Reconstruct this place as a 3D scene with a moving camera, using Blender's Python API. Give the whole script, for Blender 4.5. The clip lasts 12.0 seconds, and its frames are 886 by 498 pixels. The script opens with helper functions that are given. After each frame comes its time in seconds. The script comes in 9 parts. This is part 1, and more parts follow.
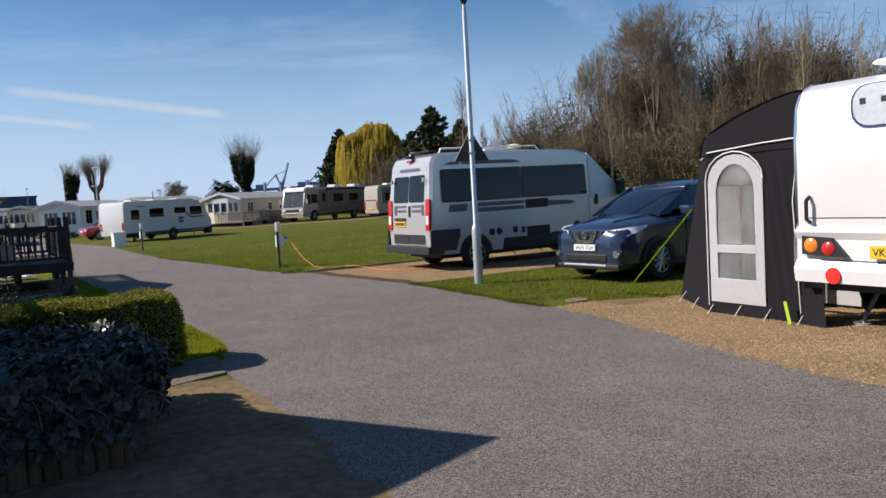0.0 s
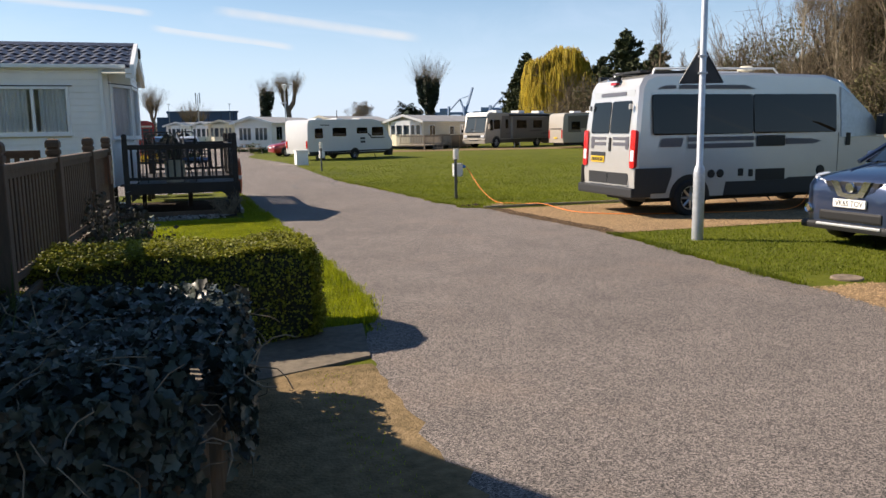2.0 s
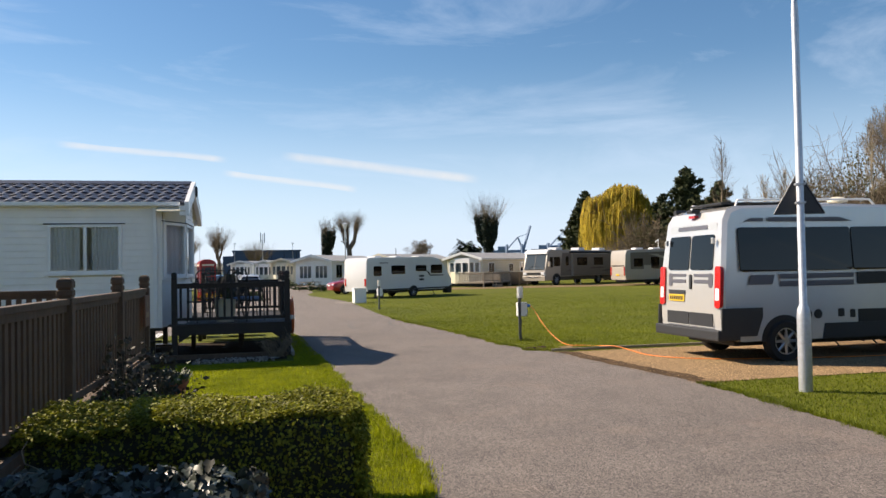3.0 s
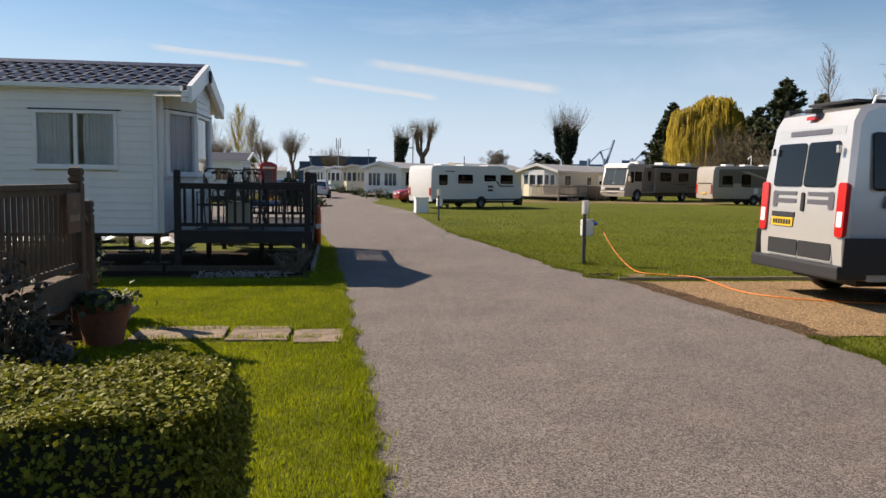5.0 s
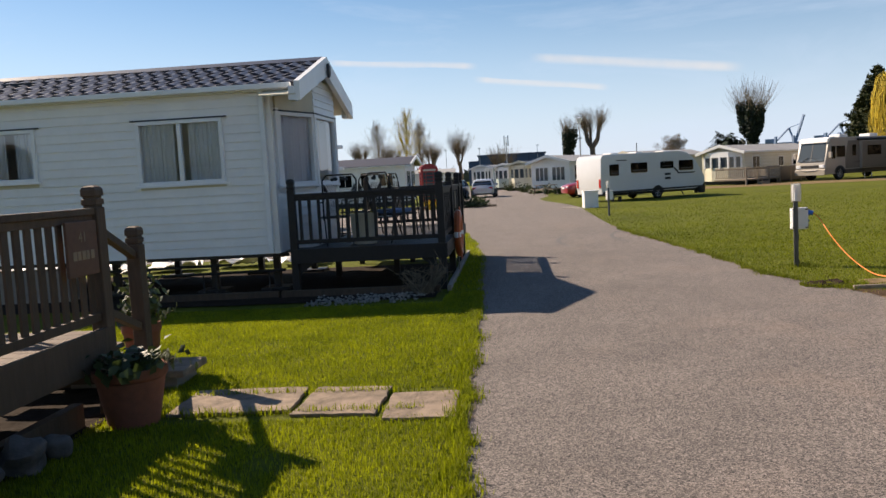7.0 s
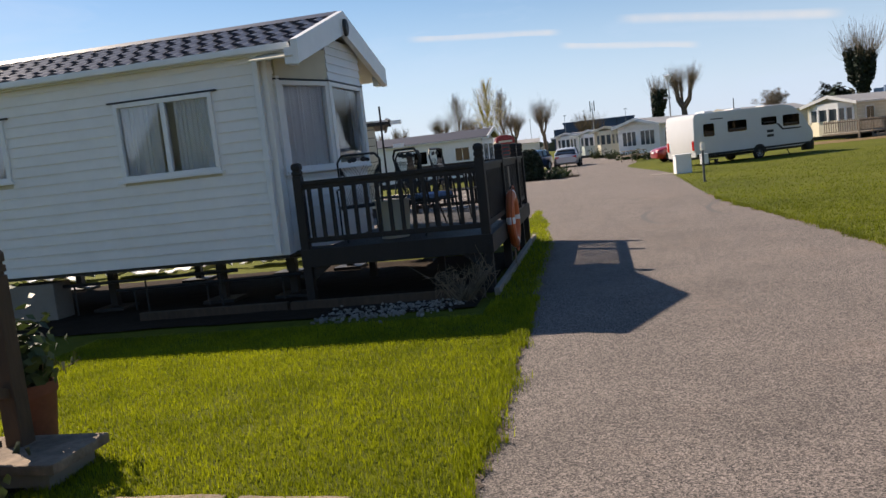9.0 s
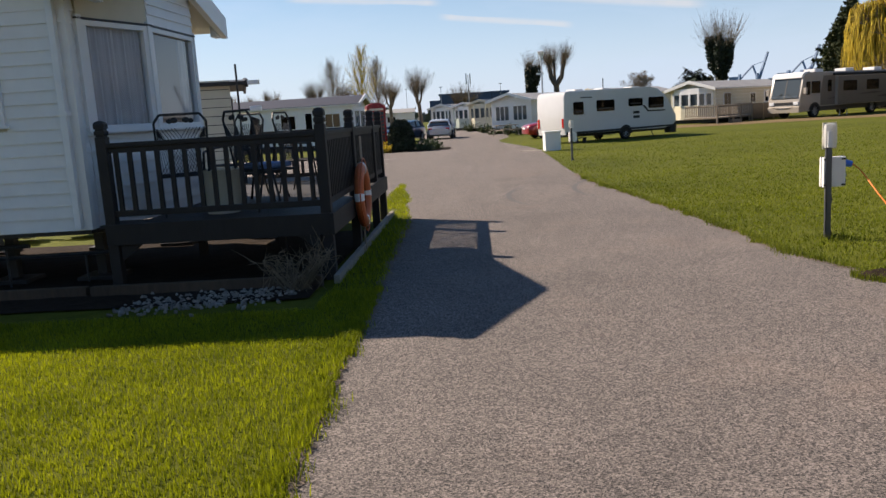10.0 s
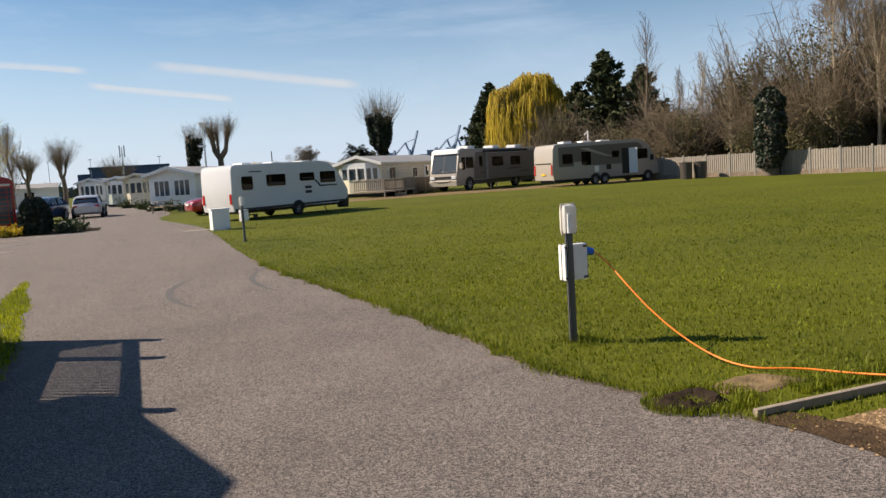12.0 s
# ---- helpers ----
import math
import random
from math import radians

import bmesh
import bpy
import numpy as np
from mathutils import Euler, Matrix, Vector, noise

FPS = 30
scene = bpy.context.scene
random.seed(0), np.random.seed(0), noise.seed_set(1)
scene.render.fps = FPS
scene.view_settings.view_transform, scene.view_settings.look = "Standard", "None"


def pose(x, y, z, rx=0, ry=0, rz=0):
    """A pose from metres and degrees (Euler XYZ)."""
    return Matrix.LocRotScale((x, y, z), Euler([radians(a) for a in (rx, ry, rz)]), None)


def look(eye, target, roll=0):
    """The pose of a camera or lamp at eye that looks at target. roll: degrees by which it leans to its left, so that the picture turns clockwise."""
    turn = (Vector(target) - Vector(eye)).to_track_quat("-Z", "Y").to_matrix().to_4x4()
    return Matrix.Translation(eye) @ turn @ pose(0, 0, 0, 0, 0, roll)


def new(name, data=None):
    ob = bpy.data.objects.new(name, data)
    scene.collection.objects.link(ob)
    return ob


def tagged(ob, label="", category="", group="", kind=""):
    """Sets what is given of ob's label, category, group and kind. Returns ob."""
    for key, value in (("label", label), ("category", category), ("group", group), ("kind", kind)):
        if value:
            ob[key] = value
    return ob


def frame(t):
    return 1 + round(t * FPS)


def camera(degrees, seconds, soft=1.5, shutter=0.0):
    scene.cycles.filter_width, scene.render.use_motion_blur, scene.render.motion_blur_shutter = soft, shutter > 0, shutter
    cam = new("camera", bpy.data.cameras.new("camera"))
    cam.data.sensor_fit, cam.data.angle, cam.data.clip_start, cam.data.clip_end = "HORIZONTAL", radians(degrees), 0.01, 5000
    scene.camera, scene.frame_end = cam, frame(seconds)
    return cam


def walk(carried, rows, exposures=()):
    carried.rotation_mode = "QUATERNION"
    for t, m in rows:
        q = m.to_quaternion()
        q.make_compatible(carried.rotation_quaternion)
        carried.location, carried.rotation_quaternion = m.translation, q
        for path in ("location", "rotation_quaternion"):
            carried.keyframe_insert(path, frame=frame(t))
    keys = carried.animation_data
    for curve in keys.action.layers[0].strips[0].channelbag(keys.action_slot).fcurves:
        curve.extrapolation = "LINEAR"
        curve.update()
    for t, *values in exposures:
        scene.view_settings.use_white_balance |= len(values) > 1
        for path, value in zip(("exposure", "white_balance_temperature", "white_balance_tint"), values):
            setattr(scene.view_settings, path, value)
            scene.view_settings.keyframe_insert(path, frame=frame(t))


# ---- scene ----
cam = camera(58.5, 12.0)
PATH = [
    (0, (0.919, -0.139, 1.689), (1.927, 1.583, 1.553), -3.3),
    (0.5, (1.188, 0.466, 1.677), (1.949, 2.308, 1.511), -3.2),
    (1, (1.326, 1.011, 1.679), (1.837, 2.936, 1.498), -2.3),
    (1.5, (1.541, 1.612, 1.685), (2.056, 3.535, 1.489), -1.8),
    (2, (1.788, 2.222, 1.686), (2.379, 4.109, 1.387), -0.9),
    (2.5, (1.868, 2.794, 1.696), (2.592, 4.652, 1.538), -2.0),
    (3, (2.037, 3.372, 1.678), (2.499, 5.318, 1.726), -1.1),
    (3.2, (2.129, 3.614, 1.678), (2.487, 5.581, 1.724), -0.8),
    (4.8, (3.038, 5.565, 1.632), (3.3, 7.546, 1.551), -1.0),
    (5, (3.149, 5.808, 1.587), (3.415, 7.783, 1.412), 0.8),
    (5.5, (3.38, 6.429, 1.59), (3.318, 8.416, 1.366), 4.2),
    (6, (3.482, 7.045, 1.592), (3.416, 9.029, 1.351), 2.0),
    (6.5, (3.599, 7.689, 1.599), (3.516, 9.672, 1.345), -3.3),
    (7, (3.65, 8.329, 1.568), (3.475, 10.313, 1.393), -3.1),
    (7.2, (3.687, 8.586, 1.58), (3.456, 10.565, 1.414), -3.2),
    (8.8, (3.951, 10.587, 1.536), (3.557, 12.536, 1.314), -6.5),
    (9, (3.97, 10.788, 1.551), (3.564, 12.733, 1.327), -6.2),
    (9.5, (4.018, 11.32, 1.532), (3.843, 13.289, 1.229), -4.3),
    (10, (4.15, 11.9, 1.521), (4.053, 13.87, 1.194), -3.5),
    (10.5, (4.202, 12.52, 1.507), (4.225, 14.489, 1.152), -3.4),
    (11, (4.256, 13.085, 1.522), (4.462, 15.043, 1.169), -5.3),
    (11.5, (4.323, 13.735, 1.568), (4.622, 15.691, 1.271), -5.1),
    (12, (4.347, 14.402, 1.578), (5.063, 16.259, 1.381), -3.6),
]
EXPOSURES = [(0.0, 0.50, 6200, 12), (0.5, 0.64, 6450, 12), (1.0, 0.90, 6850, 12), (2.0, 0.92, 7000, 12), (2.5, 0.88, 7050, 12), (3.0, 0.94, 7150, 12), (5.0, 0.74, 7200, 13), (5.5, 0.90, 7350, 14), (7.0, 0.82, 7300, 14), (9.0, 0.76, 7100, 14), (9.5, 0.66, 7000, 14), (10.5, 0.82, 7200, 14), (11.0, 0.83, 7250, 14), (12.0, 0.69, 7150, 12)]
walk(cam, [(t, look(eye, target, roll)) for t, eye, target, roll in PATH], EXPOSURES)

# ---- world, sun, exposure ----
SUN_RISE, SUN_TURN = math.atan(1 / 1.287), math.atan2(1.08, 0.70)
world = bpy.data.worlds.new("sky")
scene.world = world
world.use_nodes = True
wn = world.node_tree
wn.nodes.clear()


def node(tree, kind, **values):
    n = tree.nodes.new(kind)
    for key, value in values.items():
        if key in n.inputs:
            n.inputs[key].default_value = value
    return n


def build_sky():
    out = node(wn, "ShaderNodeOutputWorld")
    bg = node(wn, "ShaderNodeBackground", Strength=0.0645)
    sky = node(wn, "ShaderNodeTexSky")
    sky.sky_type, sky.sun_disc = "NISHITA", False
    sky.sun_elevation, sky.sun_rotation = SUN_RISE, -SUN_TURN
    sky.air_density, sky.dust_density, sky.ozone_density = 1.0, 0.2, 3.2
    # thin high cirrus over the whole dome
    co = node(wn, "ShaderNodeTexCoord")
    mp = node(wn, "ShaderNodeMapping")
    mp.inputs["Scale"].default_value = (1.2, 2.6, 6.0)
    mp.inputs["Rotation"].default_value = (0.1, 0.25, 0.5)
    nz = node(wn, "ShaderNodeTexNoise", Scale=2.4, Detail=9.0, Roughness=0.62, Distortion=0.6)
    rp = node(wn, "ShaderNodeValToRGB")
    rp.color_ramp.elements[0].position, rp.color_ramp.elements[0].color = 0.50, (0, 0, 0, 1)
    rp.color_ramp.elements[1].position, rp.color_ramp.elements[1].color = 0.80, (0.40, 0.40, 0.40, 1)
    mx = node(wn, "ShaderNodeMixRGB", Color2=(6.0, 7.4, 9.6, 1))
    hs = node(wn, "ShaderNodeHueSaturation", Saturation=1.20, Value=1.05)
    wn.links.new(co.outputs["Generated"], mp.inputs["Vector"])
    wn.links.new(mp.outputs["Vector"], nz.inputs["Vector"])
    wn.links.new(nz.outputs["Fac"], rp.inputs["Fac"])
    wn.links.new(rp.outputs["Color"], mx.inputs["Fac"])
    wn.links.new(sky.outputs["Color"], hs.inputs["Color"])
    wn.links.new(hs.outputs["Color"], mx.inputs["Color1"])
    # pale haze low down
    sep = node(wn, "ShaderNodeSeparateXYZ")
    low = node(wn, "ShaderNodeMapRange")
    low.interpolation_type = "SMOOTHSTEP"
    low.inputs["From Min"].default_value, low.inputs["From Max"].default_value = 0.26, -0.02
    low.inputs["To Max"].default_value = 0.80
    haze = node(wn, "ShaderNodeMixRGB", Color2=(5.6, 7.2, 10.0, 1))
    wn.links.new(co.outputs["Generated"], sep.inputs[0])
    wn.links.new(sep.outputs["Z"], low.inputs["Value"])
    wn.links.new(low.outputs["Result"], haze.inputs["Fac"])
    wn.links.new(mx.outputs["Color"], haze.inputs["Color1"])
    wn.links.new(haze.outputs["Color"], bg.inputs["Color"])
    wn.links.new(bg.outputs["Background"], out.inputs["Surface"])


build_sky()
sun = new("sun", bpy.data.lights.new("sun", "SUN"))
sun.data.energy, sun.data.angle, sun.data.color = 5.0, radians(0.53), (1.0, 0.895, 0.77)
sun.matrix_world = look((-10.8, 7.0, 10.0), (0, 0, 0))


# ---- materials ----
def surface(name, col, rough=0.6, var=0.12, scale=6.0, bump=0.0, metal=0.0, coarse=0.6, col2=None, coat=0.0, stretch=(1, 1, 1), spec=0.5, island=0.0, objrand=0.0, grain=None, thin=0.0):
    """A node surface: base colour with fine grain and coarse stains, and fine relief."""
    m = bpy.data.materials.new(name)
    m.use_nodes = True
    t = m.node_tree
    b = t.nodes["Principled BSDF"]
    b.inputs["Roughness"].default_value, b.inputs["Metallic"].default_value = rough, metal
    b.inputs["Coat Weight"].default_value, b.inputs["Specular IOR Level"].default_value = coat, spec
    b.inputs["Coat Roughness"].default_value = 0.06
    co = node(t, "ShaderNodeTexCoord")
    mp = node(t, "ShaderNodeMapping")
    mp.inputs["Scale"].default_value = stretch
    t.links.new(co.outputs["Object"], mp.inputs["Vector"])
    fine = node(t, "ShaderNodeTexNoise", Scale=scale, Detail=5.0, Roughness=0.65)
    big = node(t, "ShaderNodeTexNoise", Scale=coarse, Detail=4.0, Roughness=0.6)
    for n in (fine, big):
        t.links.new(mp.outputs["Vector"], n.inputs["Vector"])
    dark = tuple(c * (1 - var * 1.6) for c in col) if col2 is None else col2
    light = tuple(min(1, c * (1 + var)) for c in col)
    add = node(t, "ShaderNodeMath")
    add.operation = "MULTIPLY_ADD"
    add.inputs[1].default_value = 0.55
    half = node(t, "ShaderNodeMath")
    half.operation, half.inputs[1].default_value = "MULTIPLY", 0.45
    t.links.new(big.outputs["Fac"], half.inputs[0])
    t.links.new(fine.outputs["Fac"], add.inputs[0])
    t.links.new(half.outputs[0], add.inputs[2])
    ramp = node(t, "ShaderNodeValToRGB")
    e = ramp.color_ramp.elements
    e[0].position, e[0].color, e[1].position, e[1].color = 0.32, (*dark, 1), 0.68, (*light, 1)
    t.links.new(add.outputs[0], ramp.inputs["Fac"])
    tint = ramp.outputs["Color"]
    if island or objrand:
        hue = node(t, "ShaderNodeHueSaturation")
        src = node(t, "ShaderNodeNewGeometry").outputs["Random Per Island"] if island else node(t, "ShaderNodeObjectInfo").outputs["Random"]
        span = node(t, "ShaderNodeMapRange")
        k = island or objrand
        span.inputs["To Min"].default_value, span.inputs["To Max"].default_value = 1 - k, 1 + k
        t.links.new(src, span.inputs["Value"])
        t.links.new(span.outputs["Result"], hue.inputs["Value"])
        t.links.new(tint, hue.inputs["Color"])
        tint = hue.outputs["Color"]
    t.links.new(tint, b.inputs["Base Color"])
    if bump:
        bp = node(t, "ShaderNodeBump", Strength=bump, Distance=0.02)
        src = fine.outputs["Fac"]
        if grain:
            g = node(t, "ShaderNodeTexNoise", Scale=grain, Detail=3.0)
            t.links.new(mp.outputs["Vector"], g.inputs["Vector"])
            src = g.outputs["Fac"]
        t.links.new(src, bp.inputs["Height"])
        t.links.new(bp.outputs["Normal"], b.inputs["Normal"])
    if thin:
        tr = node(t, "ShaderNodeBsdfTranslucent")
        sh = node(t, "ShaderNodeMixShader", Fac=thin)
        t.links.new(tint, tr.inputs["Color"])
        t.links.new(b.outputs[0], sh.inputs[1])
        t.links.new(tr.outputs[0], sh.inputs[2])
        t.links.new(sh.outputs[0], t.nodes["Material Output"].inputs["Surface"])
    return m


def asphalt_surface():
    m = surface("asphalt", (0.114, 0.102, 0.0945), 0.9, 0.16, 1.3, 0.0, coarse=0.16)
    t = m.node_tree
    b = t.nodes["Principled BSDF"]
    base = b.inputs["Base Color"].links[0].from_socket
    co = next(n for n in t.nodes if n.type == "TEX_COORD").outputs["Object"]
    stone = node(t, "ShaderNodeTexVoronoi", Scale=135.0)
    t.links.new(co, stone.inputs["Vector"])
    chip = node(t, "ShaderNodeMixRGB", Fac=0.85)
    chip.blend_type = "MULTIPLY"
    ramp = node(t, "ShaderNodeValToRGB")
    e = ramp.color_ramp.elements
    e[0].position, e[0].color, e[1].position, e[1].color = 0.12, (0.14, 0.14, 0.15, 1), 0.92, (2.5, 2.35, 2.25, 1)
    sep = node(t, "ShaderNodeSeparateColor")
    t.links.new(stone.outputs["Color"], sep.inputs["Color"])
    t.links.new(sep.outputs["Red"], ramp.inputs["Fac"])
    t.links.new(base, chip.inputs["Color1"])
    t.links.new(ramp.outputs["Color"], chip.inputs["Color2"])
    rough = node(t, "ShaderNodeTexVoronoi", Scale=62.0)
    t.links.new(co, rough.inputs["Vector"])
    lump = node(t, "ShaderNodeSeparateColor")
    t.links.new(rough.outputs["Color"], lump.inputs["Color"])
    span = node(t, "ShaderNodeMapRange")
    span.inputs["To Min"].default_value, span.inputs["To Max"].default_value = 0.74, 1.26
    t.links.new(lump.outputs["Green"], span.inputs["Value"])
    coarse = node(t, "ShaderNodeMixRGB", Fac=1.0)
    coarse.blend_type = "MULTIPLY"
    t.links.new(chip.outputs["Color"], coarse.inputs["Color1"])
    t.links.new(span.outputs["Result"], coarse.inputs["Color2"])
    chip = coarse
    # sandy worn patches
    wear = node(t, "ShaderNodeTexNoise", Scale=0.45, Detail=7.0, Roughness=0.7)
    t.links.new(co, wear.inputs["Vector"])
    wr = node(t, "ShaderNodeValToRGB")
    wr.color_ramp.elements[0].position, wr.color_ramp.elements[1].position = 0.54, 0.76
    wr.color_ramp.elements[1].color = (0.30, 0.30, 0.30, 1)
    t.links.new(wear.outputs["Fac"], wr.inputs["Fac"])
    mix = node(t, "ShaderNodeMixRGB", Color2=(0.27, 0.19, 0.145, 1))
    t.links.new(wr.outputs["Color"], mix.inputs["Fac"])
    t.links.new(chip.outputs["Color"], mix.inputs["Color1"])
    t.links.new(mix.outputs["Color"], b.inputs["Base Color"])
    bp = node(t, "ShaderNodeBump", Strength=0.7, Distance=0.006)
    t.links.new(stone.outputs["Distance"], bp.inputs["Height"])
    t.links.new(bp.outputs["Normal"], b.inputs["Normal"])
    return m


def glass_surface(name, col=(0.02, 0.025, 0.03), rough=0.03):
    m = bpy.data.materials.new(name)
    m.use_nodes = True
    b = m.node_tree.nodes["Principled BSDF"]
    b.inputs["Base Color"].default_value = (*col, 1)
    b.inputs["Roughness"].default_value, b.inputs["IOR"].default_value = rough, 1.5
    b.inputs["Specular IOR Level"].default_value = 0.4
    return m


def clear_surface(name, tint=(0.9, 0.93, 0.95), fac=0.25):
    """Thin clear sheet: mostly see-through with a gloss."""
    m = bpy.data.materials.new(name)
    m.use_nodes = True
    t = m.node_tree
    b = t.nodes["Principled BSDF"]
    b.inputs["Base Color"].default_value, b.inputs["Roughness"].default_value = (*tint, 1), 0.04
    tr = node(t, "ShaderNodeBsdfTransparent", Color=(*tint, 1))
    gl = node(t, "ShaderNodeBsdfGlossy", Roughness=0.03)
    fr = node(t, "ShaderNodeFresnel", IOR=1.5)
    up = node(t, "ShaderNodeMath")
    up.operation, up.inputs[1].default_value, up.use_clamp = "ADD", fac * 0.35, True
    sh = node(t, "ShaderNodeMixShader")
    t.links.new(fr.outputs[0], up.inputs[0])
    t.links.new(up.outputs[0], sh.inputs[0])
    t.links.new(tr.outputs[0], sh.inputs[1])
    t.links.new(gl.outputs[0], sh.inputs[2])
    t.links.new(sh.outputs[0], t.nodes["Material Output"].inputs["Surface"])
    return m


ASPHALT = asphalt_surface()
GRASS = surface("grass", (0.0912, 0.09728, 0.00684), 0.95, 0.30, 5.0, 0.6, coarse=0.22, col2=(0.04712, 0.06232, 0.00456), grain=60.0, spec=0.15)
BLADE = surface("grass_blade", (0.29, 0.315, 0.011), 0.6, 0.2, 1.6, 0.0, coarse=0.45, col2=(0.115, 0.15, 0.006), island=0.35, thin=0.5, spec=0.25)
FIELDBLADE = surface("field_grass_blade", (0.150, 0.172, 0.010), 0.6, 0.4, 0.9, 0.0, coarse=0.14, col2=(0.074, 0.100, 0.006), island=0.45, thin=0.4, spec=0.25)
GRAVEL = surface("gravel", (0.25, 0.165, 0.085), 0.9, 0.25, 70.0, 0.9, coarse=1.2, col2=(0.115, 0.075, 0.042), grain=90.0, spec=0.2)
PEBBLE = surface("pebble", (0.275, 0.185, 0.100), 0.8, 0.15, 8.0, island=0.5, spec=0.3)
WHITESTONE = surface("white_stone", (0.216, 0.204, 0.18), 0.8, 0.2, 20.0, island=0.3)
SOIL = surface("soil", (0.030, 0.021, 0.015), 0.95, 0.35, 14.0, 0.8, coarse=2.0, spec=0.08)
DIRT = surface("dirt", (0.200, 0.140, 0.078), 0.95, 0.35, 10.0, 0.7, coarse=1.5, col2=(0.080, 0.062, 0.030), grain=50.0, spec=0.1)
TROD = surface("trodden_earth", (0.085, 0.055, 0.032), 0.95, 0.4, 16.0, 0.8, coarse=2.2, col2=(0.028, 0.019, 0.012), grain=60.0, spec=0.08)
SANDY = surface("sandy_grit", (0.190, 0.148, 0.115), 0.95, 0.35, 40.0, 0.6, coarse=1.6, col2=(0.080, 0.066, 0.056), grain=110.0, spec=0.15)
SLAB = surface("paving_slab", (0.235, 0.180, 0.135), 0.88, 0.3, 9.0, 0.5, coarse=2.4, col2=(0.105, 0.085, 0.066), objrand=0.14, grain=40.0, spec=0.2)
SIDING = surface("cream_siding", (0.82, 0.80, 0.765), 0.45, 0.05, 3.0, 0.03, coarse=0.5)
WHITEPVC = surface("white_plastic", (0.80, 0.80, 0.79), 0.35, 0.04, 5.0, coarse=0.8)
ROOFTILE = surface("slate_blue_tile", (0.0405, 0.045, 0.0675), 0.42, 0.25, 12.0, 0.1, coarse=1.0)
FLATROOF = surface("grey_roof", (0.30, 0.30, 0.30), 0.7, 0.15, 4.0, coarse=0.5)
DARKWOOD = surface("dark_stained_wood", (0.0153, 0.01125, 0.0099), 0.65, 0.3, 14.0, 0.25, stretch=(1, 1, 0.25), objrand=0.15)
BROWNWOOD = surface("weathered_brown_wood", (0.0874, 0.05548, 0.03344), 0.75, 0.28, 18.0, 0.35, stretch=(1, 1, 0.2), objrand=0.18)
PALEWOOD = surface("pale_weathered_wood", (0.2736, 0.228, 0.1748), 0.8, 0.22, 14.0, 0.3, stretch=(1, 1, 0.3), objrand=0.12)
LOG = surface("log_edging", (0.1672, 0.114, 0.0684), 0.85, 0.3, 16.0, 0.4, stretch=(1, 1, 0.25), objrand=0.15)
GLASS = glass_surface("window_glass", (0.06, 0.075, 0.085))
DARKGLASS = glass_surface("dark_tinted_glass", (0.0015, 0.002, 0.003), 0.02)
DARKGLASS.node_tree.nodes["Principled BSDF"].inputs["Specular IOR Level"].default_value = 0.38
CLEAR = clear_surface("clear_sheet")
HOMEGLASS = clear_surface("home_window_glass", (0.93, 0.96, 0.98), 0.30)
CURTAIN = surface("grey_curtain", (0.88, 0.90, 0.94), 0.9, 0.06, 5.0, coarse=1.0, thin=0.12)
STEEL = surface("galvanised_steel", (0.55, 0.57, 0.60), 0.45, 0.12, 20.0, 0.05, metal=0.7, coarse=2.0)
CHROME = surface("chrome", (0.75, 0.76, 0.78), 0.15, 0.03, 10.0, metal=1.0)
BLACK = surface("black_plastic", (0.0114, 0.0114, 0.01292), 0.5, 0.15, 20.0, 0.05)
GREYPLASTIC = surface("grey_plastic", (0.0228, 0.02432, 0.02812), 0.5, 0.1, 20.0)
TYRE = surface("tyre_rubber", (0.01368, 0.01368, 0.01368), 0.8, 0.2, 30.0, 0.15)
ALLOY = surface("alloy_wheel", (0.55, 0.56, 0.58), 0.3, 0.06, 20.0, metal=0.8)
VANSILVER = surface("champagne_silver_paint", (0.60, 0.595, 0.58), 0.26, 0.03, 2.0, metal=0.45, coat=0.7)
CARBLUE = surface("metallic_slate_blue_paint", (0.0315, 0.0495, 0.1035), 0.28, 0.05, 2.0, metal=0.45, coat=1.0)
WHITEPAINT = surface("white_gelcoat", (0.66, 0.66, 0.66), 0.28, 0.03, 1.5, coat=0.3)
RED = surface("red_lens", (0.50, 0.015, 0.012), 0.2, 0.05, 20.0, coat=0.6)
AMBER = surface("amber_lens", (0.75, 0.22, 0.02), 0.2, 0.05, 20.0, coat=0.6)
CLEARLENS = surface("clear_lens", (0.75, 0.77, 0.80), 0.12, 0.05, 20.0, coat=0.8)
YELLOWPLATE = surface("yellow_plate", (0.68, 0.442, 0.0255), 0.4, 0.04, 10.0)
CANVAS = surface("charcoal_canvas", (0.0125, 0.0115, 0.0140), 0.85, 0.15, 40.0, 0.15, coarse=1.5, grain=200.0, spec=0.15)
CANVASGREY = surface("pale_grey_canvas", (0.40, 0.40, 0.41), 0.75, 0.10, 30.0, 0.1)
LIME = surface("lime_strap", (0.38, 0.5472, 0.0304), 0.6, 0.08, 30.0)
ORANGE = surface("orange_plastic", (0.608, 0.1292, 0.0304), 0.45, 0.12, 10.0, 0.04)
TERRACOTTA = surface("terracotta", (0.228, 0.0798, 0.0456), 0.8, 0.15, 18.0, 0.1)
BLUEPLUG = surface("blue_plug", (0.02, 0.15, 0.62), 0.4, 0.06, 10.0)
HEDGELEAF = surface("hedge_leaf", (0.2432, 0.2394, 0.0228), 0.6, 0.2, 3.0, coarse=1.0, col2=(0.0646, 0.076, 0.0076), island=0.5, thin=0.3, spec=0.22)
# near-black fill: the shade deep inside foliage, put into the colour
FOLIAGESHADE = surface("foliage_shade", (0.01216, 0.0152, 0.00456), 0.9, 0.3, 18.0, 0.6)
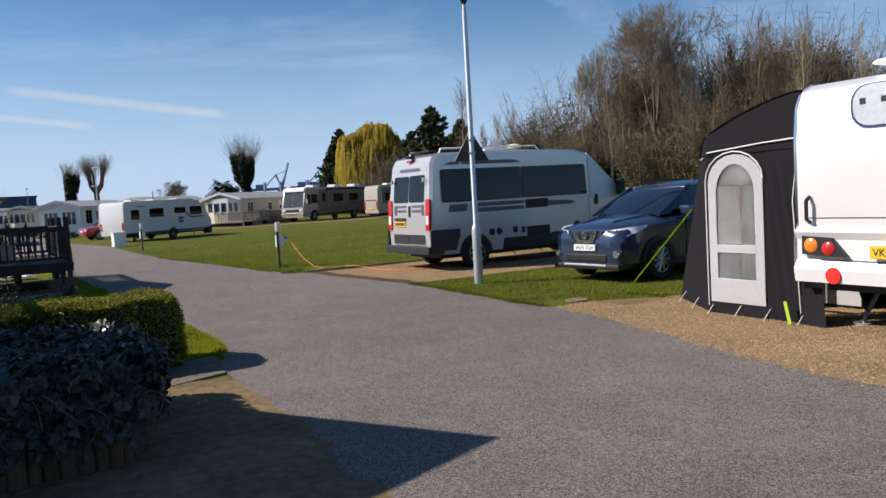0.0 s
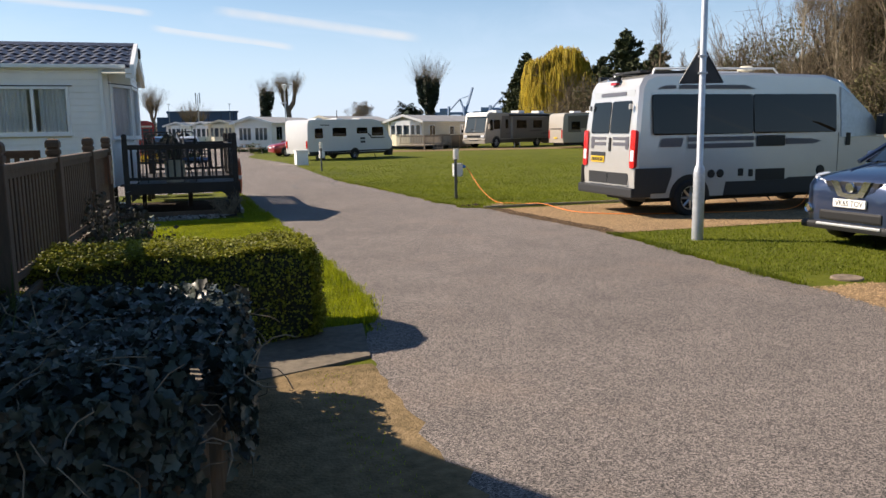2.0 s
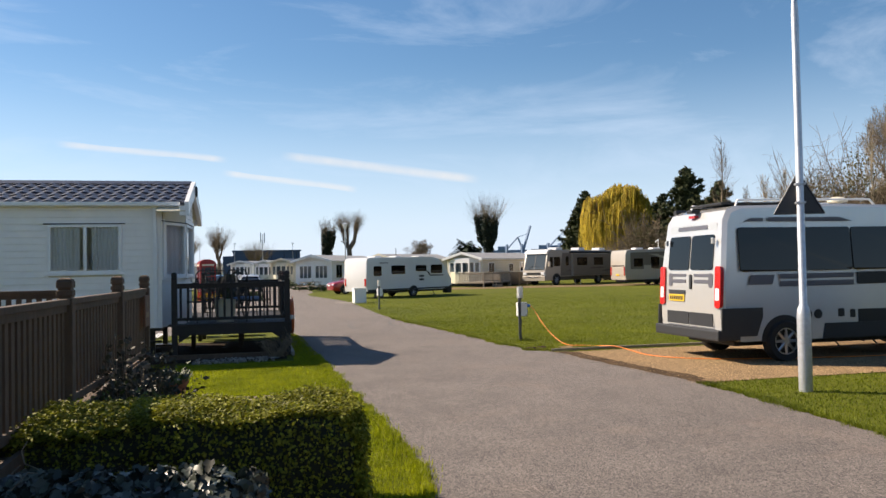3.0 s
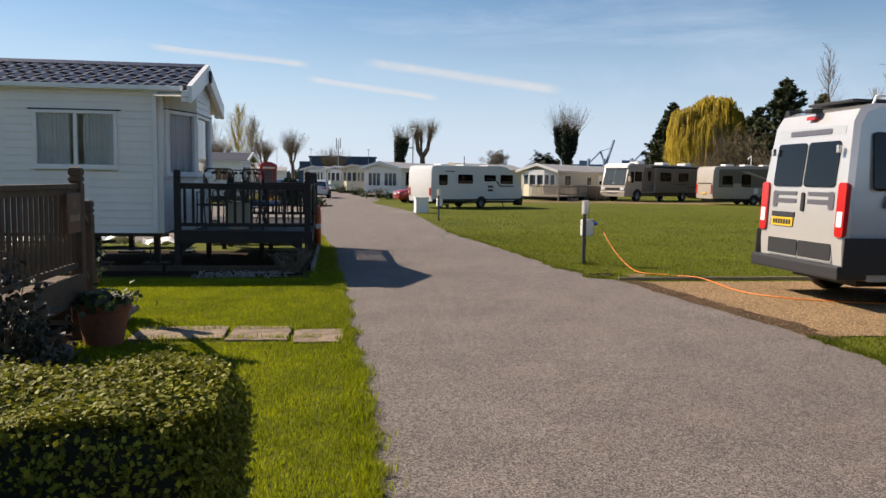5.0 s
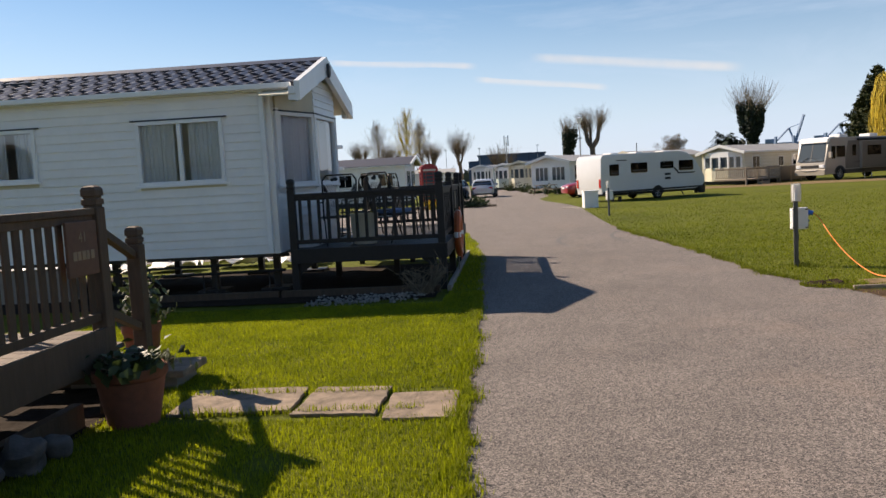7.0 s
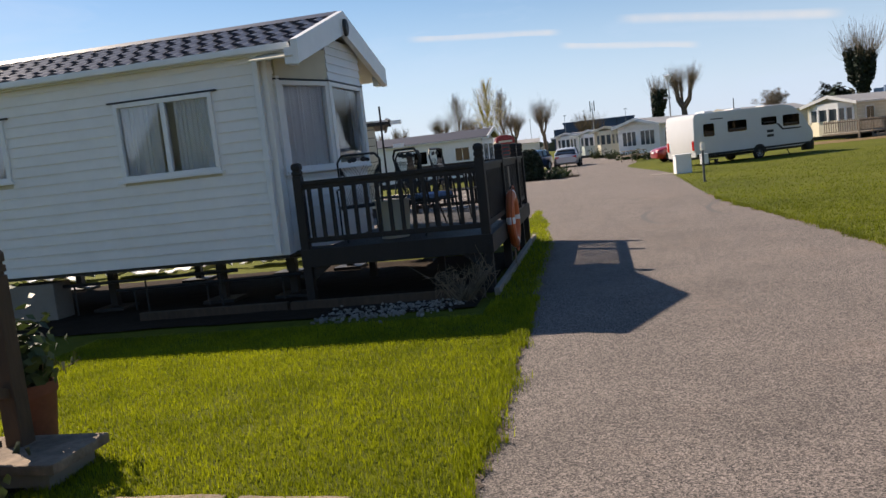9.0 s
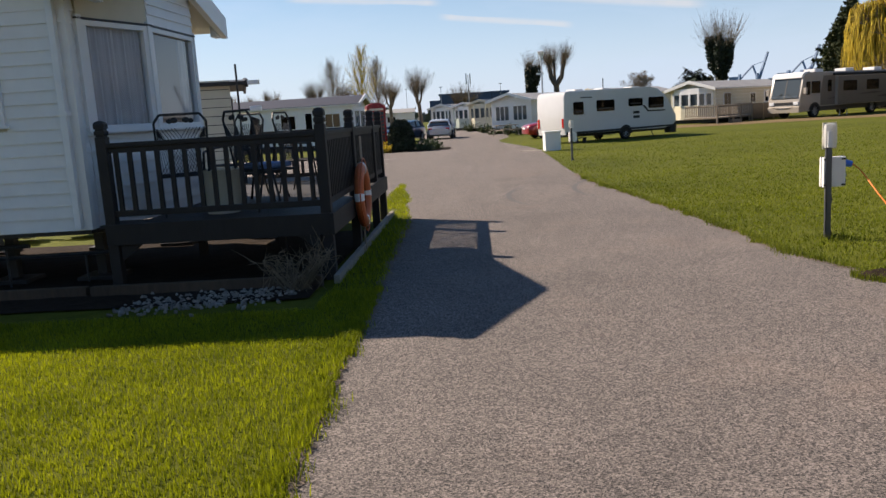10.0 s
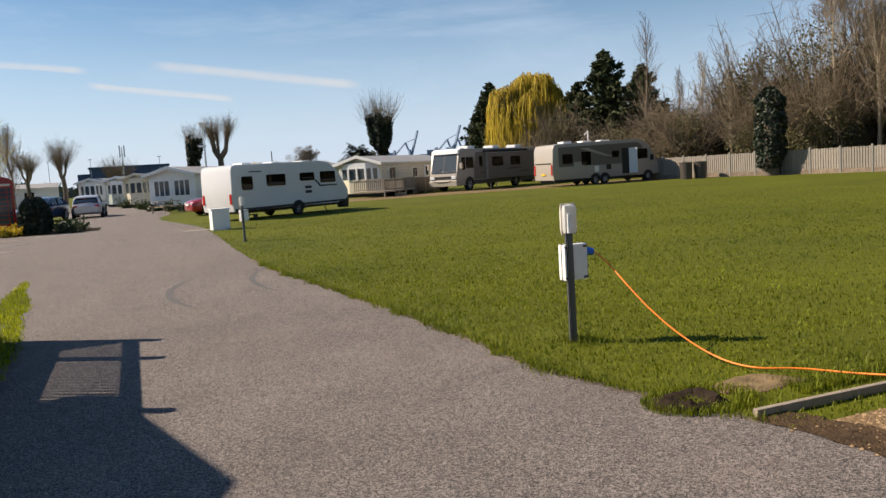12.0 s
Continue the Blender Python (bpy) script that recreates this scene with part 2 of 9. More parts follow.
IVYLEAF = surface("ivy_leaf", (0.050, 0.060, 0.047), 0.38, 0.3, 9.0, coarse=2.0, col2=(0.009, 0.014, 0.008), island=0.7, spec=0.32)
DARKLEAF = surface("dark_evergreen_leaf", (0.0152, 0.02888, 0.01216), 0.6, 0.3, 2.0, coarse=0.5, island=0.4)
BUSHLEAF = surface("bush_leaf", (0.0456, 0.0684, 0.019), 0.55, 0.25, 3.0, coarse=1.0, island=0.45, thin=0.2)
WILLOWLEAF = surface("yellow_willow_shoot", (0.50, 0.37, 0.022), 0.7, 0.15, 2.0, coarse=0.4, island=0.40, thin=0.3)
BARK = surface("grey_brown_bark", (0.1292, 0.1026, 0.076), 0.9, 0.25, 12.0, 0.5, stretch=(1, 1, 0.4))
TWIG = surface("brown_twig", (0.19, 0.145, 0.095), 0.9, 0.2, 4.0, island=0.3)
PALEBARK = surface("pale_bark", (0.3496, 0.2888, 0.2052), 0.9, 0.2, 8.0, 0.3, stretch=(1, 1, 0.4))
THICKET = surface("olive_thicket_leaf", (0.115, 0.105, 0.040), 0.8, 0.3, 0.5, coarse=0.15, col2=(0.045, 0.047, 0.018), island=0.4, thin=0.2)
CRANEBLUE = surface("far_crane_blue", (0.152, 0.228, 0.3648), 0.7, 0.05, 0.1)
FARBLUE = surface("far_blue_cladding", (0.0456, 0.0836, 0.1672), 0.7, 0.1, 0.1, coarse=0.02)
REDPAINT = surface("red_gloss_paint", (0.3192, 0.00912, 0.0114), 0.3, 0.06, 5.0, coat=0.5)
DARKPAINT = surface("dark_bluegrey_sign_back", (0.0342, 0.038, 0.0456), 0.5, 0.15, 8.0)
CREAM = surface("cream_panel", (0.62, 0.57, 0.44), 0.5, 0.06, 3.0, coarse=0.6)
PALEGREEN = surface("pale_green_panel", (0.42, 0.47, 0.42), 0.5, 0.06, 3.0, coarse=0.6)
RVTAN = surface("tan_fibreglass", (0.36, 0.325, 0.28), 0.35, 0.04, 2.0, coat=0.3)
RVBROWN = surface("brown_graphic", (0.07, 0.058, 0.05), 0.4, 0.08, 4.0)
CONCRETE = surface("concrete_fence", (0.2736, 0.2432, 0.2052), 0.85, 0.12, 6.0, 0.2, coarse=0.6, objrand=0.12)
PAINTLINE = surface("worn_white_paint", (0.456, 0.456, 0.4408), 0.8, 0.3, 9.0)


# ---- mesh helpers ----
def link(name, me, material, parent=None, label=""):
    for m in (material if isinstance(material, (list, tuple)) else (material,)):
        me.materials.append(m)
    ob = new(name, me)
    if parent is not None:
        ob.parent = parent
    if label:
        ob["label"] = label
    return ob


def part(name, bm, material, parent, label="", smooth=False):
    """One bmesh as one mesh object under a thing or a part."""
    me = bpy.data.meshes.new(name)
    bmesh.ops.recalc_face_normals(bm, faces=bm.faces)
    bm.to_mesh(me)
    bm.free()
    if smooth:
        me.shade_smooth()
        for p in me.polygons:
            p.use_smooth = True
        me.set_sharp_from_angle(angle=radians(35))
    return link(name, me, material, parent, label)


def thing(name, label, category, x=0.0, y=0.0, z=0.0, turn=0.0, group="", kind=""):
    ob = new(name)
    ob.empty_display_size = 0.1
    ob.matrix_basis = pose(x, y, z, 0, 0, turn)
    return tagged(ob, label, category, group, kind)


def structure(ob, label, category):
    return tagged(ob, label, category, "", "structure")


def box(bm, x0, x1, y0, y1, z0, z1, bevel=0.0):
    c = Matrix.LocRotScale(((x0 + x1) / 2, (y0 + y1) / 2, (z0 + z1) / 2), None, (abs(x1 - x0), abs(y1 - y0), abs(z1 - z0)))
    r = bmesh.ops.create_cube(bm, size=1, matrix=c)
    if bevel:
        edges = {e for v in r["verts"] for e in v.link_edges}
        bmesh.ops.bevel(bm, geom=list(edges), offset=bevel, segments=2, affect="EDGES", profile=0.7)
    return bm


def cyl(bm, p0, p1, r0, r1=None, n=12, caps=True):
    p0, p1 = Vector(p0), Vector(p1)
    q = (p1 - p0).to_track_quat("Z", "Y").to_matrix().to_4x4()
    bmesh.ops.create_cone(bm, cap_ends=caps, segments=n, radius1=r0, radius2=r0 if r1 is None else r1, depth=(p1 - p0).length,
                          matrix=Matrix.Translation((p0 + p1) / 2) @ q)
    return bm


def ball(bm, c, r, sx=1, sy=1, sz=1, n=12):
    bmesh.ops.create_uvsphere(bm, u_segments=n, v_segments=max(6, n // 2), radius=r, matrix=Matrix.Translation(c) @ Matrix.Diagonal((sx, sy, sz, 1)))
    return bm


def tube(bm, pts, r, n=8):
    for a, b in zip(pts, pts[1:]):
        cyl(bm, a, b, r, r, n)
    return bm


def lathe(bm, profile, n=24, c=(0, 0, 0), axis="Z"):
    """A turned shape from (radius, height) pairs."""
    rings = []
    for r, h in profile:
        ring = []
        for i in range(n):
            a = 2 * math.pi * i / n
            p = (r * math.cos(a), r * math.sin(a), h) if axis == "Z" else (r * math.cos(a), h, r * math.sin(a))
            ring.append(bm.verts.new((p[0] + c[0], p[1] + c[1], p[2] + c[2])))
        rings.append(ring)
    for a, b in zip(rings, rings[1:]):
        for i in range(n):
            bm.faces.new((a[i], a[(i + 1) % n], b[(i + 1) % n], b[i]))
    for ring in (() if profile[0] == profile[-1] else (rings[0], rings[-1])):
        if len(set(v.co.to_tuple(4) for v in ring)) > 2:
            bm.faces.new(ring)
    return bm


def prism(bm, outline, lo, hi, plane="xz", bevel=0.0):
    """An outline in one plane drawn out along the third axis from lo to hi."""
    def at(a, b, h):
        return (a, h, b) if plane == "xz" else ((h, a, b) if plane == "yz" else (a, b, h))
    v0 = [bm.verts.new(at(a, b, lo)) for a, b in outline]
    v1 = [bm.verts.new(at(a, b, hi)) for a, b in outline]
    n = len(outline)
    fs = [bm.faces.new(v0), bm.faces.new(list(reversed(v1)))]
    for i in range(n):
        fs.append(bm.faces.new((v0[i], v0[(i + 1) % n], v1[(i + 1) % n], v1[i])))
    if bevel:
        caps = {e for f in fs[:2] for e in f.edges}
        bmesh.ops.bevel(bm, geom=list(caps), offset=bevel, segments=3, affect="EDGES", profile=0.6)
    return bm


def from_arrays(name, verts, faces, material, parent=None, label="", smooth=False):
    """A mesh from numpy arrays of corners and of equal-sized faces."""
    me = bpy.data.meshes.new(name)
    verts, faces = np.asarray(verts, dtype=np.float32), np.asarray(faces, dtype=np.int32)
    k = faces.shape[1]
    me.vertices.add(len(verts))
    me.vertices.foreach_set("co", verts.ravel())
    me.loops.add(faces.size)
    me.loops.foreach_set("vertex_index", faces.ravel())
    me.polygons.add(len(faces))
    me.polygons.foreach_set("loop_start", np.arange(0, faces.size, k, dtype=np.int32))
    me.update(calc_edges=True)
    if smooth:
        me.polygons.foreach_set("use_smooth", np.ones(len(faces), dtype=bool))
    return link(name, me, material, parent, label)


def limbs(name, segs, material, parent=None, label="", n=4):
    """Tapered tubes, all in one mesh, from rows of (p0, p1, r0, r1)."""
    a = np.array([s[0] for s in segs], float)
    b = np.array([s[1] for s in segs], float)
    r0, r1 = np.array([s[2] for s in segs], float), np.array([s[3] for s in segs], float)
    d = b - a
    d /= np.linalg.norm(d, axis=1)[:, None] + 1e-9
    ref = np.where(np.abs(d[:, 2:3]) > 0.9, np.array([[1.0, 0, 0]]), np.array([[0, 0, 1.0]]))
    u = np.cross(d, ref)
    u /= np.linalg.norm(u, axis=1)[:, None] + 1e-9
    w = np.cross(d, u)
    ang = np.arange(n) * 2 * math.pi / n
    ring = u[:, None, :] * np.cos(ang)[None, :, None] + w[:, None, :] * np.sin(ang)[None, :, None]
    verts = np.concatenate([a[:, None, :] + ring * r0[:, None, None], b[:, None, :] + ring * r1[:, None, None]], axis=1).reshape(-1, 3)
    i = np.arange(n)
    quad = np.stack([i, (i + 1) % n, (i + 1) % n + n, i + n], axis=1)
    faces = (quad[None] + (np.arange(len(segs)) * 2 * n)[:, None, None]).reshape(-1, 4)
    return from_arrays(name, verts, faces, material, parent, label, smooth=True)


def leaves(name, pos, size, material, parent=None, label="", normal=None, long=1.5, seed=0, spread=0.9):
    """Small bent leaves (two triangles each) round the given places."""
    g = np.random.default_rng(seed)
    pos = np.asarray(pos, float)
    n = len(pos)
    nn = g.normal(size=(n, 3))
    if normal is not None:
        nn = np.asarray(normal, float) + nn * spread * 0.5
    nn /= np.linalg.norm(nn, axis=1)[:, None] + 1e-9
    t = np.cross(nn, g.normal(size=(n, 3)))
    t /= np.linalg.norm(t, axis=1)[:, None] + 1e-9
    s = np.cross(nn, t)
    k = (size * g.uniform(0.6, 1.35, n))[:, None]
    verts = np.stack([pos - t * k * long / 2, pos + s * k * 0.5 + nn * k * 0.12, pos + t * k * long / 2, pos - s * k * 0.5 + nn * k * 0.12], axis=1).reshape(-1, 3)
    base = np.arange(n)[:, None] * 4
    faces = np.concatenate([base + np.array([[0, 1, 2]]), base + np.array([[0, 2, 3]])], axis=0)
    return from_arrays(name, verts, faces, material, parent, label)


def writing(text, size, material, parent, m, name="lettering", wide=1.0):
    """Letters as a thin mesh."""
    cu = bpy.data.curves.new(name, "FONT")
    cu.body, cu.size, cu.extrude, cu.align_x, cu.align_y = text, size, 0.001, "CENTER", "CENTER"
    tmp = bpy.data.objects.new("tmp", cu)
    scene.collection.objects.link(tmp)
    me = bpy.data.meshes.new_from_object(tmp.evaluated_get(bpy.context.evaluated_depsgraph_get()))
    bpy.data.objects.remove(tmp)
    ob = link(name, me, material, parent)
    ob.matrix_basis = m @ Matrix.Diagonal((wide, 1, 1, 1))
    return ob


# ---- ground ----
def ease(y, knots):
    """A smooth line through (y, x) knots."""
    if y <= knots[0][0]:
        return knots[0][1]
    for (a, p), (b, q) in zip(knots, knots[1:]):
        if y <= b:
            k = (y - a) / (b - a)
            return p + (q - p) * k * k * (3 - 2 * k)
    return knots[-1][1]


ROAD_LEFT = ((3.2, -14.0), (4.6, 1.5), (6.0, 2.62), (8.0, 2.99), (9.3, 3.28), (10.0, 3.33), (17.0, 3.2), (23.0, 3.10), (26.5, 2.83), (30.0, 2.46), (31.5, 2.2))
ROAD_RIGHT = ((-4.0, 5.4), (3.4, 6.9), (8.7, 7.85), (13.0, 8.05), (17.3, 7.75), (20.0, 7.15), (31.0, 6.5), (44.0, 6.7), (58.0, 5.5), (66.0, 6.4), (130.0, 6.0))


def edge_noise(y, s):
    return 0.05 * noise.noise((y * 1.7, s, 0)) + 0.045 * noise.noise((y * 5.0, s, 3)) + 0.035 * noise.noise((y * 13.0, s, 7))


def road_left(y):
    return ease(y, ROAD_LEFT) + edge_noise(y, 1.0)


def road_right(y):
    return ease(y, ROAD_RIGHT) + edge_noise(y, 9.0)


def strip(name, y0, y1, step, left, right, z, material):
    n = int((y1 - y0) / step) + 1
    verts, faces = [], []
    for i in range(n):
        y = y0 + i * step
        l, r = left(y), right(y)
        verts += [(l + (r - l) * k / 4, y, z) for k in range(5)]
    for i in range(n - 1):
        for k in range(4):
            a = i * 5 + k
            faces.append((a, a + 1, a + 6, a + 5))
    return from_arrays(name, verts, faces, material)


def build_ground():
    bm = bmesh.new()
    bmesh.ops.create_grid(bm, x_segments=40, y_segments=40, size=2500)
    structure(part("ground", bm, GRASS, None), "green mown grass ground with worn patches", "grass")
    structure(strip("road", -30, 130, 0.05, road_left, road_right, 0.008, ASPHALT), "worn grey asphalt site road with sandy edges", "road")
    lot = strip("car_park", 25.6, 112, 0.4, lambda y: -16.0 if y < 49 else ease(y, ((49, -3.0), (58, 0.6), (70, 0.2), (110, -12.0))), lambda y: 2.35 if y < 30.5 else 4.0, 0.004, ASPHALT)
    structure(lot, "grey asphalt parking area beside the road", "car park")
    pad = strip("gravel_pitch", 13.35, 17.75, 0.1, lambda y: road_right(y) - 0.02, lambda y: 16.5, 0.010, GRAVEL)
    structure(pad, "tan gravel pitch under the campervan", "gravel")
    pad = strip("gravel_pitch", -3.0, 8.75, 0.1, lambda y: road_right(y) - 0.02, lambda y: 15.0 if y < 8.15 else 8.5 + (8.75 - y) * 2 + 0.1 * math.sin(y * 9), 0.010, GRAVEL)
    structure(pad, "tan gravel pitch under the touring caravan", "gravel")
    edge = strip("earth_verge", 13.2, 18.0, 0.05, lambda y: road_right(y) - 0.03, lambda y: road_right(y) + 0.30 + 0.16 * noise.noise((y * 1.3, 4, 0)) + 0.10 * noise.noise((y * 5, 2, 0)), 0.014, TROD)
    structure(edge, "dark trodden earth between road and gravel pitch", "verge")
    for name, y0, y1, a, b in (("sandy_edge", 9.2, 24.0, lambda y: road_left(y) - 0.02, lambda y: road_left(y) + 0.07 + 0.09 * noise.noise((y * 0.9, 3, 0)) + 0.05 * noise.noise((y * 7, 5, 0)) + 0.03 * noise.noise((y * 21, 6, 0))),
                               ("sandy_edge", 17.9, 31.0, lambda y: road_right(y) - 0.06 - 0.07 * noise.noise((y * 0.9, 8, 0)) - 0.04 * noise.noise((y * 8, 5, 0)) - 0.03 * noise.noise((y * 21, 6, 0)), lambda y: road_right(y) + 0.02)):
        structure(strip(name, y0, y1, 0.03, a, b, 0.0115, SANDY), "pale sandy grit washed along the road's edge", "verge")
    far = strip("far_track", 60.0, 66.5, 0.5, lambda y: 6.0, lambda y: 46.0 + y * 0.1, 0.004, DIRT)
    far.matrix_basis = pose(0, 4.0, 0.002, 0, 0, -7)
    structure(far, "pale worn service track beyond the lawn", "road")


build_ground()


# ---- static caravans on the house side ----
def board(name, parent, mat, x0, x1, y, z0, z1, depth=0.020):
    """A lapped siding board on a wall that faces -y: its foot stands proud of its head."""
    bm = prism(bmesh.new(), ((y, z1), (y - depth * 0.25, z1), (y - depth, z0 + 0.012), (y - depth, z0), (y, z0)), x0, x1, "yz")
    return part(name, bm, mat, parent)


def casement(parent, x0, x1, z0, z1, y, lights=2, frame_mat=None, glass=None, curtain=True, gather=0.42):
    """A white plastic window in a wall that faces -y."""
    fm = frame_mat or WHITEPVC
    bm = bmesh.new()
    f = 0.055
    for a in ((x0, x1, z0, z0 + f), (x0, x1, z1 - f, z1), (x0, x0 + f, z0 + f, z1 - f), (x1 - f, x1, z0 + f, z1 - f)):
        box(bm, a[0], a[1], y - 0.045, y + 0.03, a[2], a[3], 0.008)
    win = part("window", bm, fm, parent, "white plastic framed window")
    step = (x1 - x0 - 2 * f) / lights
    for i in range(lights):
        a, b = x0 + f + i * step, x0 + f + (i + 1) * step
        if i:
            part("mullion", box(bmesh.new(), a - 0.03, a + 0.03, y - 0.04, y + 0.03, z0 + f, z1 - f, 0.006), fm, win)
        g = from_arrays("pane", [(a, y, z0 + f), (b, y, z0 + f), (b, y, z1 - f), (a, y, z1 - f)], [(0, 1, 2, 3)], glass or HOMEGLASS)
        g.parent = win
        g.visible_shadow = False
    if curtain:
        for a, b in ((x0 + f, x0 + (x1 - x0) * gather), (x1 - (x1 - x0) * gather, x1 - f)):
            bm = bmesh.new()
            n = 26
            top, low = [], []
            for i in range(n + 1):
                x = a + (b - a) * i / n
                w = 0.018 * math.sin(i * 1.9) + 0.010 * math.sin(i * 0.7 + a)
                top.append(bm.verts.new((x, y + 0.055 + w * 0.8, z1 - 0.03)))
                low.append(bm.verts.new((x, y + 0.055 + w, z0 + 0.02)))
            for i in range(n):
                bm.faces.new((top[i], top[i + 1], low[i + 1], low[i]))
            part("curtain", bm, CURTAIN, win, "pale grey gathered curtain", smooth=True)
    sill = part("sill", box(bmesh.new(), x0 - 0.05, x1 + 0.05, y - 0.07, y - 0.045, z0 - 0.03, z0 + 0.005, 0.006), fm, win)
    part("drip_rail", box(bmesh.new(), x0 - 0.07, x1 + 0.07, y - 0.05, y - 0.01, z1 + 0.003, z1 + 0.022), GREYPLASTIC, win)
    return win


def spans(x0, x1, z0, z1, holes):
    """What is left of a board between the openings it meets."""
    out, a = [], x0
    for h0, h1, g0, g1 in sorted(holes):
        if g0 < z1 - 0.01 and g1 > z0 + 0.01:
            out.append((a, h0))
            a = h1
    out.append((a, x1))
    return [s for s in out if s[1] - s[0] > 0.01]


def main_static():
    home = thing("static_caravan", "cream lapboard static caravan with dark tiled roof and bay end", "static caravan", -4.0, 19.66, 0.0)

    def P(name, bm, mat, parent=None, label="", smooth=False):
        ob = part(name, bm, mat, parent or home, label, smooth)
        if (parent or home) is home:
            ob.matrix_basis = pose(4.0, -19.66, 0)
        return ob
    x0, x1, y0, y1 = -10.5, 0.25, 19.66, 22.74
    wall = P("wall", box(bmesh.new(), x0, x1 - 0.02, y1 - 0.08, y1, 0.62, 3.05), SIDING, None, "cream lapboard wall")
    holes = [(-1.78, -0.47, 1.70, 2.64), (-4.22, -3.34, 1.85, 2.63), (-7.6, -6.5, 1.70, 2.64)]
    n, z = 19, 0.62
    h = (3.03 - 0.62) / n
    for i in range(n):
        for a, b in spans(x0, x1 - 0.03, z, z + h, holes):
            ob = board("siding_board", wall, SIDING, a, b, y0, z, z + h + 0.004)
        z += h
    # inner lining, cut for the windows, and the far end, floor and ceiling
    bm = bmesh.new()
    cuts = sorted(holes)
    edges = [x0] + [v for c in cuts for v in c[:2]] + [x1 - 0.05]
    for i in range(0, len(edges), 2):
        box(bm, edges[i], edges[i + 1], y0 + 0.001, y0 + 0.05, 0.64, 3.03)
    for a, b, c, d in cuts:
        box(bm, a, b, y0 + 0.001, y0 + 0.05, 0.64, c)
        box(bm, a, b, y0 + 0.001, y0 + 0.05, d, 3.03)
    box(bm, x0, x0 + 0.06, y0 + 0.05, y1 - 0.08, 0.64, 3.03)
    P("inner_lining", bm, CREAM)
    P("floor_deck", box(bmesh.new(), x0, x1 - 0.02, y0 + 0.01, y1 - 0.01, 0.575, 0.615), BLACK)
    for a, b, c, d in holes[:2]:
        casement(home, a, b, c, d, y0, 2 if b - a > 1 else 1).matrix_basis = pose(4.0, -19.66, 0)
    casement(home, *holes[2], y0).matrix_basis = pose(4.0, -19.66, 0)
    # corner trim, downpipe, gutter
    P("corner_trim", box(bmesh.new(), x1 - 0.05, x1 + 0.012, y0 - 0.018, y0 + 0.06, 0.62, 3.05, 0.006), SIDING)
    bm = box(bmesh.new(), 0.11, 0.18, y0 - 0.09, y0 - 0.02, 0.64, 3.0, 0.012)
    box(bm, 0.095, 0.195, y0 - 0.095, y0 - 0.013, 1.76, 1.80, 0.004)
    box(bm, 0.095, 0.195, y0 - 0.095, y0 - 0.013, 2.95, 3.0, 0.004)
    P("downpipe", bm, WHITEPVC)
    P("gutter", box(bmesh.new(), x0 - 0.1, 0.62, y0 - 0.19, y0 - 0.10, 2.985, 3.065, 0.02), WHITEPVC)
    P("fascia", box(bmesh.new(), x0 - 0.1, 0.62, y0 - 0.10, y0 - 0.012, 2.97, 3.05), WHITEPVC)
    # bay end: three facets
    plan = [(0.25, 19.70), (0.27, 19.85), (0.62, 20.72), (0.66, 22.0), (0.30, 22.58), (0.28, 22.72)]
    for i, (a, b) in enumerate(zip(plan, plan[1:])):
        d = Vector((b[0] - a[0], b[1] - a[1], 0))
        m = Matrix.Translation((a[0] + 4.0, a[1] - 19.66, 0)) @ Matrix.Rotation(math.atan2(d.y, d.x), 4, "Z")
        L = d.length
        bay = part("bay_facet", box(bmesh.new(), 0, L, 0.04, 0.08, 0.62, 1.60), SIDING, home)
        bay.matrix_basis = m
        glazed = i in (1, 2, 3)
        k = 0.62
        while k < (1.60 if glazed else 3.0):
            board("siding_board", bay, SIDING if glazed else WHITEPVC, 0.0, L, 0.04, k, min(k + 0.127, 3.05))
            k += 0.127
        if glazed:
            casement(home, 0.03, L - 0.03, 1.60, 2.70, 0.02, 1, gather=0.515 if i != 2 else 0.20).matrix_basis = m
            head = part("bay_head", box(bmesh.new(), 0, L, 0.0, 0.06, 2.72, 3.1), CREAM if i == 1 else WHITEPVC, home)
            head.matrix_basis = m
            if i == 2:
                k = 2.72
                while k < 3.25:
                    board("siding_board", head, WHITEPVC, 0.0, L, 0.0, k, k + 0.11)
                    k += 0.11
            part("bay_post", box(bmesh.new(), -0.035, 0.035, -0.03, 0.07, 1.55, 2.75, 0.01), WHITEPVC, home).matrix_basis = m
    # gable panel, soffit, bargeboards, badge
    P("gable_panel", prism(bmesh.new(), ((19.7, 3.0), (21.15, 3.45), (22.70, 3.0)), 0.26, 0.33, "yz"), SIDING)
    for s, lab in ((1, ""), (-1, "")):
        ya, yb = (19.30, 21.15) if s == 1 else (23.06, 21.15)
        P("soffit", prism(bmesh.new(), ((ya, 2.86), (yb, 3.45), (yb, 3.47), (ya, 2.88)), 0.2, 0.74, "yz"), CREAM)
        P("bargeboard", prism(bmesh.new(), ((ya, 2.78), (ya, 3.05), (yb, 3.64), (yb, 3.34)), 0.72, 0.80, "yz"), WHITEPVC, None, "white deep bargeboard")
        P("eave_box", box(bmesh.new(), 0.63, 0.717, min(ya + 0.006 * s, ya + 0.22 * s), max(ya + 0.006 * s, ya + 0.22 * s), 2.786, 2.975, 0.01), WHITEPVC)
    bm = bmesh.new()
    lathe(bm, ((0.0, 0.0), (0.10, 0.0), (0.10, 0.03), (0.075, 0.045), (0.0, 0.045)), 20)
    badge = P("badge", bm, GREYPLASTIC, None, "oval grey plastic badge at the gable top")
